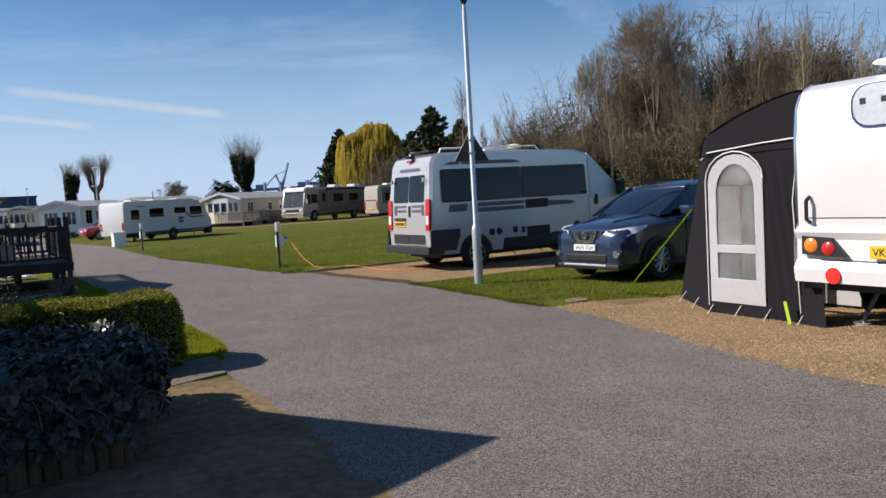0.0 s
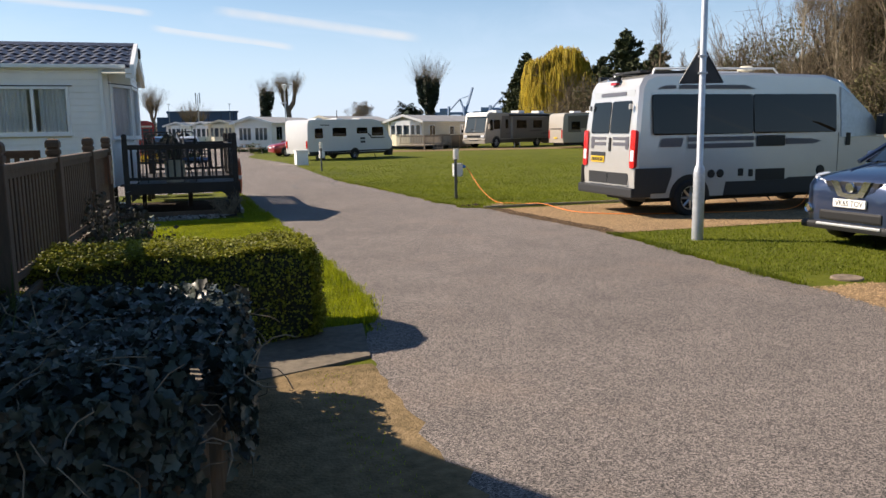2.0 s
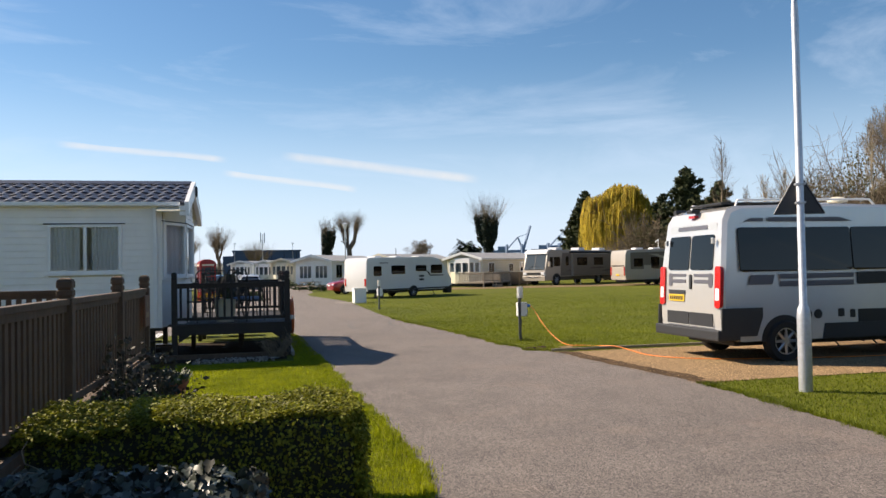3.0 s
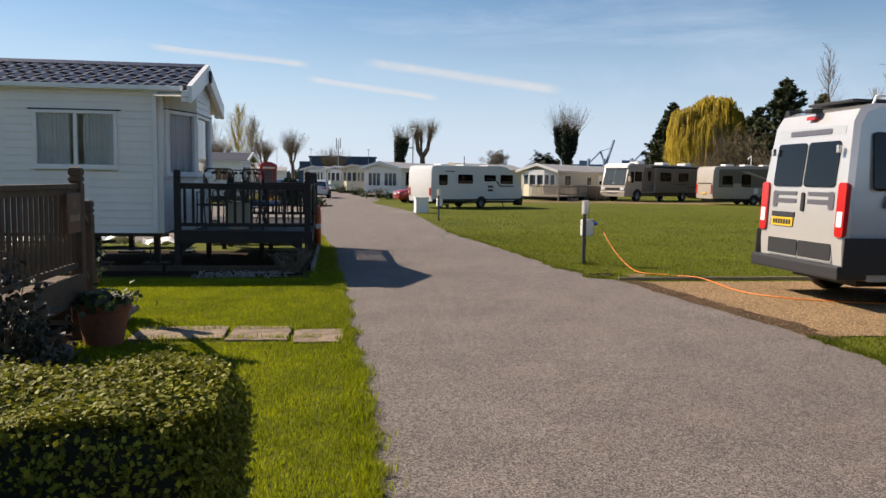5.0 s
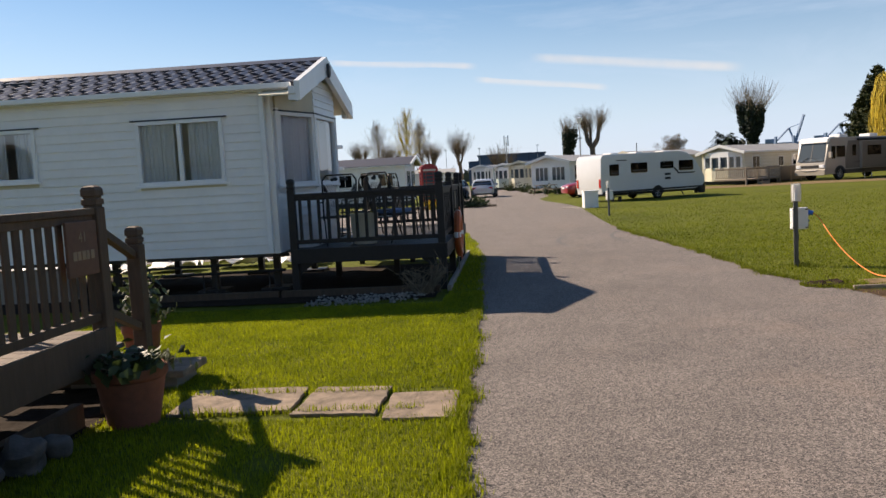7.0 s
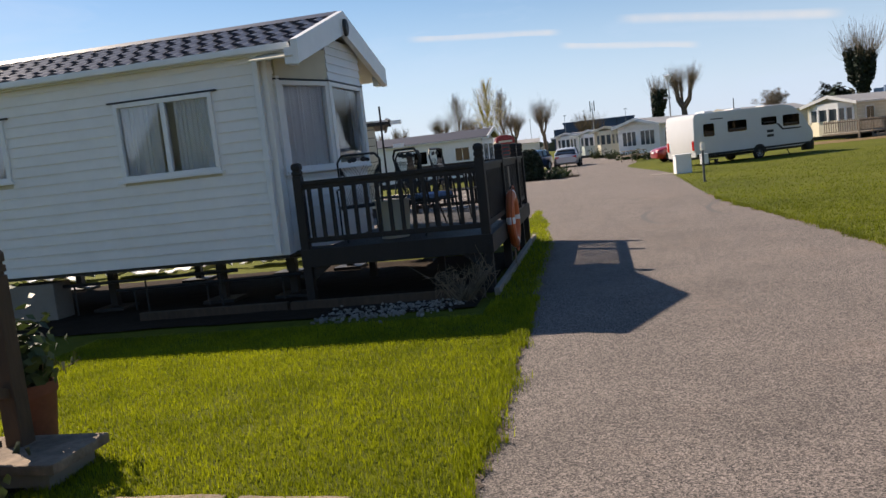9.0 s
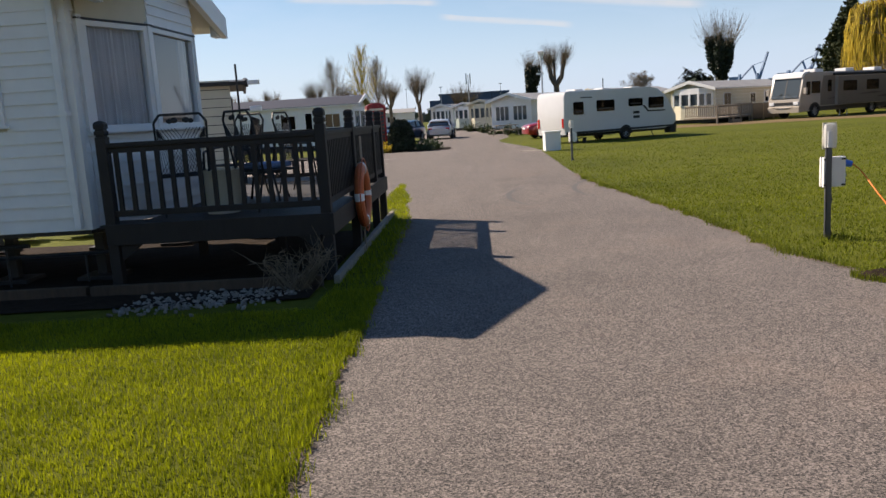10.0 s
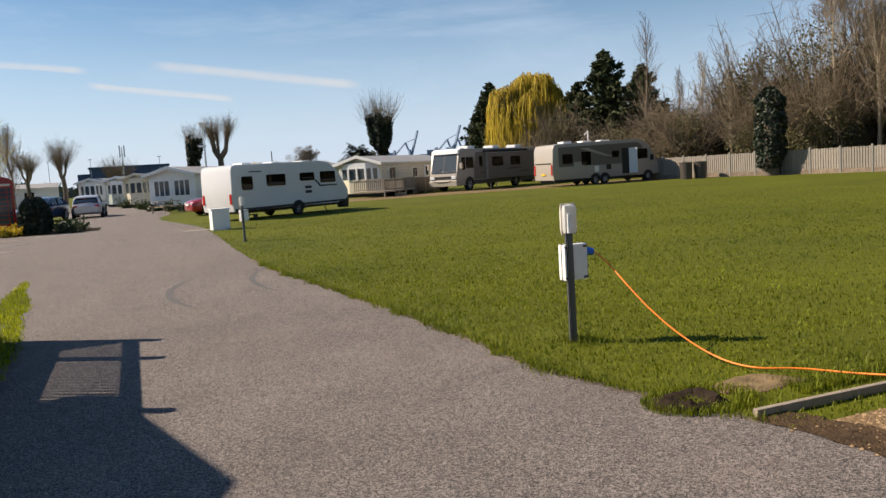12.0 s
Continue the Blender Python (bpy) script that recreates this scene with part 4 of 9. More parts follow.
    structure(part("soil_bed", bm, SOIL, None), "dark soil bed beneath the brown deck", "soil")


brown_deck()


def far_gabled_home():
    """The steep-roofed chalet whose roof edge and shadow reach the road."""
    home = thing("chalet", "dark green chalet with a steep gabled roof", "chalet", -3.0, 7.24, 0)
    part("wall", box(bmesh.new(), -5.0, 1.9, -1.7, 1.7, 0.0, 2.6), PALEGREEN, home)
    green = surface("dark_green_roof", (0.035, 0.06, 0.04), 0.6, 0.2, 8.0)
    for s in (-1, 1):
        bm = prism(bmesh.new(), ((2.0 * s, 2.40), (0.0, 4.20), (0.0, 4.08), (2.0 * s, 2.28)), -5.2, 2.37, "yz")
        part("roof", bm, green, home, "dark green steep roof slope")
    part("gable_wall", prism(bmesh.new(), ((-1.7, 2.6), (0, 4.05), (1.7, 2.6)), 1.80, 1.90, "yz"), PALEGREEN, home)
    casement(home, -1.5, -0.5, 1.1, 2.1, -1.7)


far_gabled_home()


# ---- planting by the road ----
def leafy_block(name, label, category, x0, x1, y0, y1, h, mat, count, size, round_, seed, core, sag=0.0):
    g = np.random.default_rng(seed)
    ob = thing(name, label, category, (x0 + x1) / 2, (y0 + y1) / 2, 0)
    cx, cy = (x0 + x1) / 2, (y0 + y1) / 2

    def shape(p):
        """Unit cube surface to a rounded, uneven block."""
        d = np.abs(p)
        k = 1 - round_ * (np.clip(d[:, 0] * d[:, 2] - 0.5, 0, 1) + np.clip(d[:, 1] * d[:, 2] - 0.5, 0, 1) + np.clip(d[:, 0] * d[:, 1] - 0.5, 0, 1))
        q = p * k[:, None]
        return np.stack([q[:, 0] * (x1 - x0) / 2, q[:, 1] * (y1 - y0) / 2, h * (0.5 + q[:, 2] * 0.5)], axis=1)
    f = g.integers(0, 6, count)
    f = np.where(g.random(count) < 0.45, 4, f)
    p = g.uniform(-1, 1, (count, 3))
    ax = np.where(f < 2, 0, np.where(f < 4, 1, 2))
    sg = np.where(f % 2 == 0, 1.0, -1.0)
    sg = np.where((ax == 2), 1.0, sg)
    p[np.arange(count), ax] = sg
    nrm = np.zeros((count, 3))
    nrm[np.arange(count), ax] = sg
    pos = shape(p)
    lump = np.array([noise.noise((v[0] * 2.2, v[1] * 2.2, v[2] * 2.2 + seed)) for v in pos])
    pos += nrm * (lump * 0.07 + g.normal(size=count) * 0.022 - 0.01)[:, None]
    nrm[:, 2] += 0.5
    leaves("foliage", pos, size, mat, ob, "", nrm, 1.5, seed, 1.3)
    # inner block, coloured near-black for the shade between the leaves
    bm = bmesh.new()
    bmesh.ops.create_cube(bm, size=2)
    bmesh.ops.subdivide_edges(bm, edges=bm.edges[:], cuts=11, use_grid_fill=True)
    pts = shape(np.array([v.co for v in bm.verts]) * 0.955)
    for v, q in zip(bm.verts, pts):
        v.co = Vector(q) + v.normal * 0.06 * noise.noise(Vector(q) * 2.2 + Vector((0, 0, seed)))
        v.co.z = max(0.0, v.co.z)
    part("shade_core", bm, core, ob)
    return ob


leafy_block("box_hedge", "clipped green box hedge with sunlit yellow-green top", "hedge", -0.6, 2.77, 8.46, 9.45, 0.77, HEDGELEAF, 95000, 0.0185, 0.07, 3, FOLIAGESHADE)
leafy_block("box_hedge", "low clipped box hedge behind the ivy bed", "hedge", -2.2, 0.7, 7.62, 8.36, 0.78, HEDGELEAF, 14000, 0.024, 0.2, 8, FOLIAGESHADE)


def lobed_leaves(name, pos, size, material, parent, label, normal, seed, spread=1.2):
    """Five-lobed ivy leaves, folded along the midrib, hanging tip down."""
    g = np.random.default_rng(seed)
    pos = np.asarray(pos, float)
    n = len(pos)
    nn = np.asarray(normal, float) + g.normal(size=(n, 3)) * spread * 0.5
    nn /= np.linalg.norm(nn, axis=1)[:, None] + 1e-9
    t = np.cross(nn, np.cross(np.array([0.0, -0.3, -1.0]) + g.normal(size=(n, 3)) * 0.7, nn))
    t /= np.linalg.norm(t, axis=1)[:, None] + 1e-9
    w = np.cross(nn, t)
    k = size * g.uniform(0.55, 1.45, n)
    fold = g.uniform(0.10, 0.34, n)
    curl = g.uniform(-0.25, 0.35, n)
    rim = ((0.0, -0.42), (0.34, -0.52), (0.56, -0.12), (0.30, 0.02), (0.30, 0.30), (0.0, 0.72), (-0.30, 0.30), (-0.30, 0.02), (-0.56, -0.12), (-0.34, -0.52))
    rows = [pos]
    for u, v in rim:
        rows.append(pos + w * (u * k)[:, None] + t * (v * k)[:, None] + nn * ((fold * abs(u) - curl * v * v * 0.5) * k)[:, None])
    verts = np.stack(rows, 1).reshape(-1, 3)
    m = len(rim)
    base = np.arange(n)[:, None] * (m + 1)
    faces = np.concatenate([base + np.array([[0, 1 + i, 1 + (i + 1) % m]]) for i in range(m)])
    return from_arrays(name, verts, faces, material, parent, label)


def ivy_bed():
    bed = thing("ivy_planter", "raised bed edged with upright logs and overgrown with ivy", "planter", 0.6, 6.7, 0)
    g = np.random.default_rng(11)
    lm = []
    for k in range(4):
        r = 0.045 + 0.006 * k
        bm = lathe(bmesh.new(), ((0.0, 0.0), (r, 0.0), (r, 0.33 + 0.02 * k), (r * 0.85, 0.36 + 0.02 * k), (0.0, 0.365 + 0.02 * k)), 10)
        me = bpy.data.meshes.new("log")
        bm.to_mesh(me)
        bm.free()
        for p in me.polygons:
            p.use_smooth = True
        me.materials.append(LOG)
        lm.append(me)
    # front and end of the bed
    run = [(-1.3 + i * 0.10, 5.44) for i in range(29)] + [(1.58 + 0.07 * i, 5.48 + i * 0.07) for i in range(3)] + [(1.77 + 0.010 * i, 5.70 + i * 0.1) for i in range(18)]
    for i, (x, y) in enumerate(run):
        shared("log", lm[i % 4], bed, Matrix.Translation((x - 0.6, y - 6.7 + g.normal() * 0.008, 0)) @ Matrix.Rotation(g.uniform(0, 6), 4, "Z"))
    bm = box(bmesh.new(), -1.9, 0.98, -1.1, 0.82, 0.0, 0.33)
    part("soil", bm, SOIL, bed)
    n = 11000
    x = g.uniform(-1.9, 1.45, n)
    y = g.uniform(-1.45, 1.1, n)
    lim = np.clip((x - 0.75) / 0.7, 0, 1)
    keep = (y > -1.42 + 0.9 * lim) & (y < 1.05 - 0.3 * lim)
    x, y = x[keep], y[keep]
    rim = np.minimum(np.minimum((y + 1.42 - 0.9 * np.clip((x - 0.75) / 0.7, 0, 1)), 1.05 - y), 1.5 - x)
    top = 0.34 + 0.38 * np.clip(rim / 0.28, 0, 1) ** 0.5 + np.array([0.10 * noise.noise((a * 2.4, b * 2.4, 1)) for a, b in zip(x, y)])
    z = top - np.abs(g.normal(size=len(x))) * 0.05
    drop = (rim < 0.16) & (g.random(len(x)) < 0.75)
    z = np.where(drop, g.uniform(0.34, 0.68, len(x)), z)
    pos = np.stack([x, y, z], axis=1)
    nrm = np.stack([np.where(drop, x * 0.6, 0.1 * g.normal(size=len(x))), np.where(drop, -1.0, -0.25), np.where(drop, 0.4, 1.0)], axis=1)
    # a fringe that hangs over the logs at the front and the end
    fx, fz = g.uniform(-1.9, 1.15, 3400), 0.14 + 0.56 * np.sqrt(g.random(3400))
    fringe = np.stack([fx, -1.36 - 0.09 * g.random(3400) - 0.05 * (fz - 0.3), fz], axis=1)
    ey, ez = g.uniform(-1.2, 0.75, 1500), 0.22 + 0.48 * np.sqrt(g.random(1500))
    end = np.stack([1.32 + 0.12 * g.random(1500) + 0.05 * ey, ey, ez], axis=1)
    pos = np.concatenate([pos, fringe, end])
    nrm = np.concatenate([nrm, np.tile((0.1, -1.0, 0.35), (3400, 1)), np.tile((1.0, -0.5, 0.35), (1500, 1))])
    lobed_leaves("ivy_foliage", pos, 0.050, IVYLEAF, bed, "dusty dark green ivy leaves", nrm, 21, 1.3)
    segs = []
    for i in range(300):
        p = Vector(pos[g.integers(len(pos))])
        d = Vector((g.normal(), g.normal(), g.normal() * 0.5)).normalized()
        for k in range(4):
            q = p + d * 0.07
            segs.append((p, q, 0.0035, 0.003))
            p, d = q, (d + Vector(g.normal(size=3)) * 0.35 + Vector((0, 0, -0.15))).normalized()
    limbs("stem_tangle", segs, TWIG, bed, "dry curled ivy stems")["kind"] = "stuff"
    # dark sheet below the ivy: shade under the leaves painted as colour
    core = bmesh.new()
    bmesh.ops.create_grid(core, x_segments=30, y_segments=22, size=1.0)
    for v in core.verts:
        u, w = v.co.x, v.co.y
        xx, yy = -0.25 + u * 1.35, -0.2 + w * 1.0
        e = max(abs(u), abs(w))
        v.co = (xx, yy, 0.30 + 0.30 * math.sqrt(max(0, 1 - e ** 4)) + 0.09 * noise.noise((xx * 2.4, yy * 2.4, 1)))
    part("shaded_core", core, FOLIAGESHADE, bed)


ivy_bed()


def blades_clump(name, label, category, x, y, z, n, h, spread, mat, seed, wide=0.012):
    g = np.random.default_rng(seed)
    ob = thing(name, label, category, x, y, z)
    verts, faces = [], []
    for i in range(n):
        a = g.uniform(0, 6.28)
        p = np.array([g.normal() * spread * 0.3, g.normal() * spread * 0.3, 0.0])
        d = np.array([math.cos(a), math.sin(a), 0.0])
        s = np.array([-d[1], d[0], 0.0]) * wide
        l, lean = h * g.uniform(0.6, 1.1), g.uniform(0.1, 0.6) * spread
        b = len(verts)
        for k in range(4):
            t = k / 3
            c = p + d * lean * t * t + np.array([0, 0, l * (t - 0.25 * t * t * lean)])
            verts += [c - s * (1 - t * 0.9), c + s * (1 - t * 0.9)]
        for k in range(3):
            faces.append((b + 2 * k, b + 2 * k + 1, b + 2 * k + 3, b + 2 * k + 2))
    from_arrays("leaf_blades", verts, faces, mat, ob)
    return ob


cl = blades_clump("daffodil_clump", "green strappy daffodil leaves with faded flowers", "plant", 0.34, 6.72, 0.45, 150, 0.62, 0.75, BUSHLEAF, 4, 0.015)
for i, (dx, dy, dz) in enumerate(((0.02, 0.05, 0.62), (-0.12, -0.02, 0.56), (0.15, 0.1, 0.5), (-0.25, 0.05, 0.52))):
    bm = bmesh.new()
    for k in range(6):
        a = k * math.pi / 3
        ball(bm, (dx + 0.022 * math.cos(a), dy + 0.022 * math.sin(a), dz), 0.02, 1.0, 1.0, 0.5, 6)
    part("flower", bm, WHITEPVC, cl, "faded white flower")
    part("stalk", cyl(bmesh.new(), (dx * 0.4, dy * 0.4, 0), (dx, dy, dz), 0.005, n=5), BUSHLEAF, cl)
gn = thing("garden_ornament", "weathered pale stone garden ornament in the ivy bed", "ornament", 0.45, 6.95, 0.36)
bm = lathe(bmesh.new(), ((0.0, 0.0), (0.11, 0.0), (0.12, 0.10), (0.07, 0.24), (0.09, 0.34), (0.075, 0.42), (0.05, 0.50), (0.02, 0.60), (0.0, 0.62)), 14)
part("ornament", bm, surface("lilac_stone", (0.36, 0.34, 0.42), 0.8, 0.15, 10.0), gn, "", True)


def shrub(name, label, x, y, r, h, seed, mat=None, leaf=0.03, count=2600, twigs=120):
    g = np.random.default_rng(seed)
    ob = thing(name, label, "shrub", x, y, 0)
    segs, pts = [], []
    for i in range(twigs):
        a, e = g.uniform(0, 6.28), g.uniform(0.2, 1.0)
        d = np.array([math.cos(a) * math.sqrt(1 - e * e * 0.8), math.sin(a) * math.sqrt(1 - e * e * 0.8), e])
        p, l = np.array([g.normal() * 0.04, g.normal() * 0.04, 0.0]), g.uniform(0.6, 1.0)
        for k in range(4):
            q = p + d * np.array([r, r, h]) * l / 4 + g.normal(size=3) * 0.02
            segs.append((p, q, 0.008 * (1 - k * 0.2), 0.008 * (0.8 - k * 0.2)))
            p = q
            pts.append(q)
    limbs("twig_mass", segs, TWIG, ob)["kind"] = "stuff"
    pts = np.array(pts)
    c = pts[g.integers(0, len(pts), count)] + g.normal(size=(count, 3)) * 0.05
    c[:, 2] = np.maximum(c[:, 2], 0.02)
    leaves("foliage", c, leaf, mat or BUSHLEAF, ob, "", None, 1.5, seed)
    return ob


shrub("shrub", "brown-leaved bushy shrub in front of the deck", 0.95, 11.05, 0.50, 1.10, 31, surface("bronze_leaf", (0.045, 0.042, 0.024), 0.6, 0.3, 3.0, island=0.4), 0.035, 6500, 160)
shrub("shrub", "low dark green shrub beside the timber edging", 0.92, 10.2, 0.50, 0.75, 32, None, 0.03, 4500)


def plant_pot(name, label, x, y, z, r, h, seed, leaf_mat, tall):
    ob = thing(name, label, "plant pot", x, y, z)
    prof = ((0.0, 0.0), (r * 0.68, 0.0), (r * 0.92, h * 0.80), (r * 0.96, h * 0.82), (r, h * 0.86), (r, h), (r * 0.9, h), (r * 0.86, h * 0.88), (0.0, h * 0.86))
    part("pot", lathe(bmesh.new(), prof, 28), TERRACOTTA, ob, "terracotta pot", True)
    g = np.random.default_rng(seed)
    n = 420
    p = g.normal(size=(n, 3)) * np.array([r * 0.55, r * 0.55, tall * 0.35])
    p[:, 2] = h * 0.95 + np.abs(p[:, 2])
    leaves("plant", p, 0.055, leaf_mat, ob, "small green leaves", None, 1.5, seed)["kind"] = "stuff"
    segs = [(np.array([g.normal() * 0.05, g.normal() * 0.05, h * 0.85]), q, 0.005, 0.003) for q in p[:60]]
    limbs("stems", segs, TWIG, ob)


plant_pot("plant_pot", "large terracotta pot with small green plant beside the steps", 0.98, 13.50, 0.0, 0.25, 0.40, 41, BUSHLEAF, 0.16)
plant_pot("plant_pot", "terracotta pot with an upright leafy shrub beside the steps", 0.33, 15.03, 0.0, 0.17, 0.44, 42, BUSHLEAF, 0.62)
for i, (x, y, s) in enumerate(((0.78, 12.55, 1.0), (0.70, 12.3, 0.8), (0.82, 12.8, 0.75))):
    st = thing("ornament_stone", "dark rounded ornamental stone beside the timber edging", "stone", x, y, 0, i * 40, "stones by the edging")
    bm = bmesh.new()
    bmesh.ops.create_icosphere(bm, subdivisions=3, radius=0.13 * s, matrix=Matrix.Translation((0, 0, 0.10 * s)))
    for v in bm.verts:
        v.co += v.normal * 0.05 * s * noise.noise(v.co * 9 + Vector((i, 0, 0)))
        v.co.z = max(0, v.co.z)
    part("stone", bm, surface("dark_stone", (0.10, 0.09, 0.085), 0.85, 0.3, 16.0, 0.4), st, "", True)


def paving():
    x = 1.16
    for i, (w, y0, d, turn) in enumerate(((0.88, 13.60, 0.64, 1.5), (0.60, 13.50, 0.70, -2.0), (0.48, 13.36, 0.64, 1.0))):
        bm = box(bmesh.new(), -w / 2, w / 2, -d / 2, d / 2, 0.0, 0.026, 0.010)
        bmesh.ops.subdivide_edges(bm, edges=[e for e in bm.edges if e.calc_length() > 0.2], cuts=9, use_grid_fill=True)
        for v in bm.verts:
            chip = 0.016 * noise.noise(v.co * 9 + Vector((i * 3, 0, 0)))
            v.co += Vector((chip * v.co.x / w * 2, chip * v.co.y / d * 2, 0.004 * noise.noise(v.co * 6 + Vector((0, i, 0)))))
            v.co.xy += 0.02 * Vector((noise.noise(v.co * 2 + Vector((i, 0, 0))), noise.noise(v.co * 2 + Vector((0, i, 5)))))
        s = part("paving_slab", bm, SLAB, None)
        s.matrix_basis = pose(x + w / 2, y0 + d / 2, 0, 0, 0, turn)
        tagged(s, "worn sandstone paving slab set in the lawn", "paving slab", "slab path across the lawn")
        x += w + 0.05
    path = part("path", prism(bmesh.new(), ((0.5, 7.22), (2.20, 7.57), (2.97, 7.86), (3.12, 8.86), (0.5, 8.50)), 0.0, 0.024, "xy"), surface("worn_concrete_path", (0.155, 0.130, 0.100), 0.9, 0.25, 14.0, 0.4, coarse=1.6, col2=(0.075, 0.064, 0.050), spec=0.2), None)
    structure(path, "worn grey concrete path between hedge and ivy bed", "path")
    bm = bmesh.new()
    bmesh.ops.create_grid(bm, x_segments=24, y_segments=30, size=0.5, matrix=Matrix.Translation((1.2, 5.6, 0.016)) @ Matrix.Diagonal((3.5, 4.2, 1, 1)))
    for v in bm.verts:
        k = max(0.0, v.co.x - 1.9)
        v.co.x += k * (0.16 * noise.noise((v.co.y * 1.7, 0, 4)) + 0.12 * noise.noise((v.co.y * 6, 0, 8)) - 0.10 * (v.co.y < 5.6) * (5.6 - v.co.y))
        v.co.z = 0.016 - 0.009 * max(0.0, k - 0.7) / 0.4
    structure(part("dirt_verge", bm, DIRT, None), "bare earth and moss verge beside the ivy bed", "verge")


paving()


# ---- vehicles ----
CARGLASS = glass_surface("car_glass", (0.010, 0.016, 0.026))
CARGLASS.node_tree.nodes["Principled BSDF"].inputs["Specular IOR Level"].default_value = 0.8
def wheel(parent, x, y, r, w, side, spokes=8, mat=None, name="wheel"):
    """A tyre with a spoked rim; side is the way its face looks along y."""
    wh = part(name, lathe(bmesh.new(), ((r * 0.66, -w / 2), (r * 0.93, -w / 2), (r, -w * 0.34), (r, w * 0.34), (r * 0.93, w / 2), (r * 0.66, w / 2), (r * 0.62, w * 0.3), (r * 0.62, -w * 0.3), (r * 0.66, -w / 2)), 28, axis="Y"), TYRE, parent, "black rubber tyre", True)
    wh.matrix_basis = Matrix.Translation((x, y, r))
    bm = bmesh.new()
    f = side * w * 0.42
    lathe(bm, ((r * 0.60, f), (r * 0.67, f), (r * 0.67, f - side * 0.03), (r * 0.60, f - side * 0.03), (r * 0.60, f)), 28, axis="Y")
    for i in range(spokes):
        a = 2 * math.pi * i / spokes
        c, s = math.cos(a), math.sin(a)
        cyl(bm, (c * r * 0.12, f - side * 0.015, s * r * 0.12), (c * r * 0.64, f - side * 0.01, s * r * 0.64), r * 0.09, r * 0.055, 5)
    lathe(bm, ((0.0, f + side * 0.004), (r * 0.16, f), (r * 0.2, f - side * 0.03), (0.0, f - side * 0.03)), 12, axis="Y")
    part("rim", bm, mat or ALLOY, wh, "silver alloy rim")
    part("brake_disc", lathe(bmesh.new(), ((0.0, f - side * 0.07), (r * 0.6, f - side * 0.07), (r * 0.6, f - side * 0.09), (0.0, f - side * 0.09)), 20, axis="Y"), BLACK, wh)
    return wh


def slab_on(parent, name, outline, y, side, mat, label="", thick=0.008):
    """A flat pane or graphic lying on a side wall at y, outline in x and z."""
    return part(name, prism(bmesh.new(), outline, y, y + side * thick), mat, parent, label)


def rounded(x0, x1, z0, z1, r, n=4):
    pts = []
    for cx, cz, a0 in ((x1 - r, z1 - r, 0), (x0 + r, z1 - r, 90), (x0 + r, z0 + r, 180), (x1 - r, z0 + r, 270)):
        for i in range(n + 1):
            a = radians(a0 + 90 * i / n)
            pts.append((cx + r * math.cos(a), cz + r * math.sin(a)))
    return pts


def loft(bm, stations, close=True):
    """Skin through rings of equal size; each ring is a list of points."""
    rings = [[bm.verts.new(p) for p in ring] for ring in stations]
    n = len(rings[0])
    for a, b in zip(rings, rings[1:]):
        for i in range(n):
            bm.faces.new((a[i], a[(i + 1) % n], b[(i + 1) % n], b[i]))
    if close:
        bm.faces.new(rings[0])
        bm.faces.new(list(reversed(rings[-1])))
    return bm


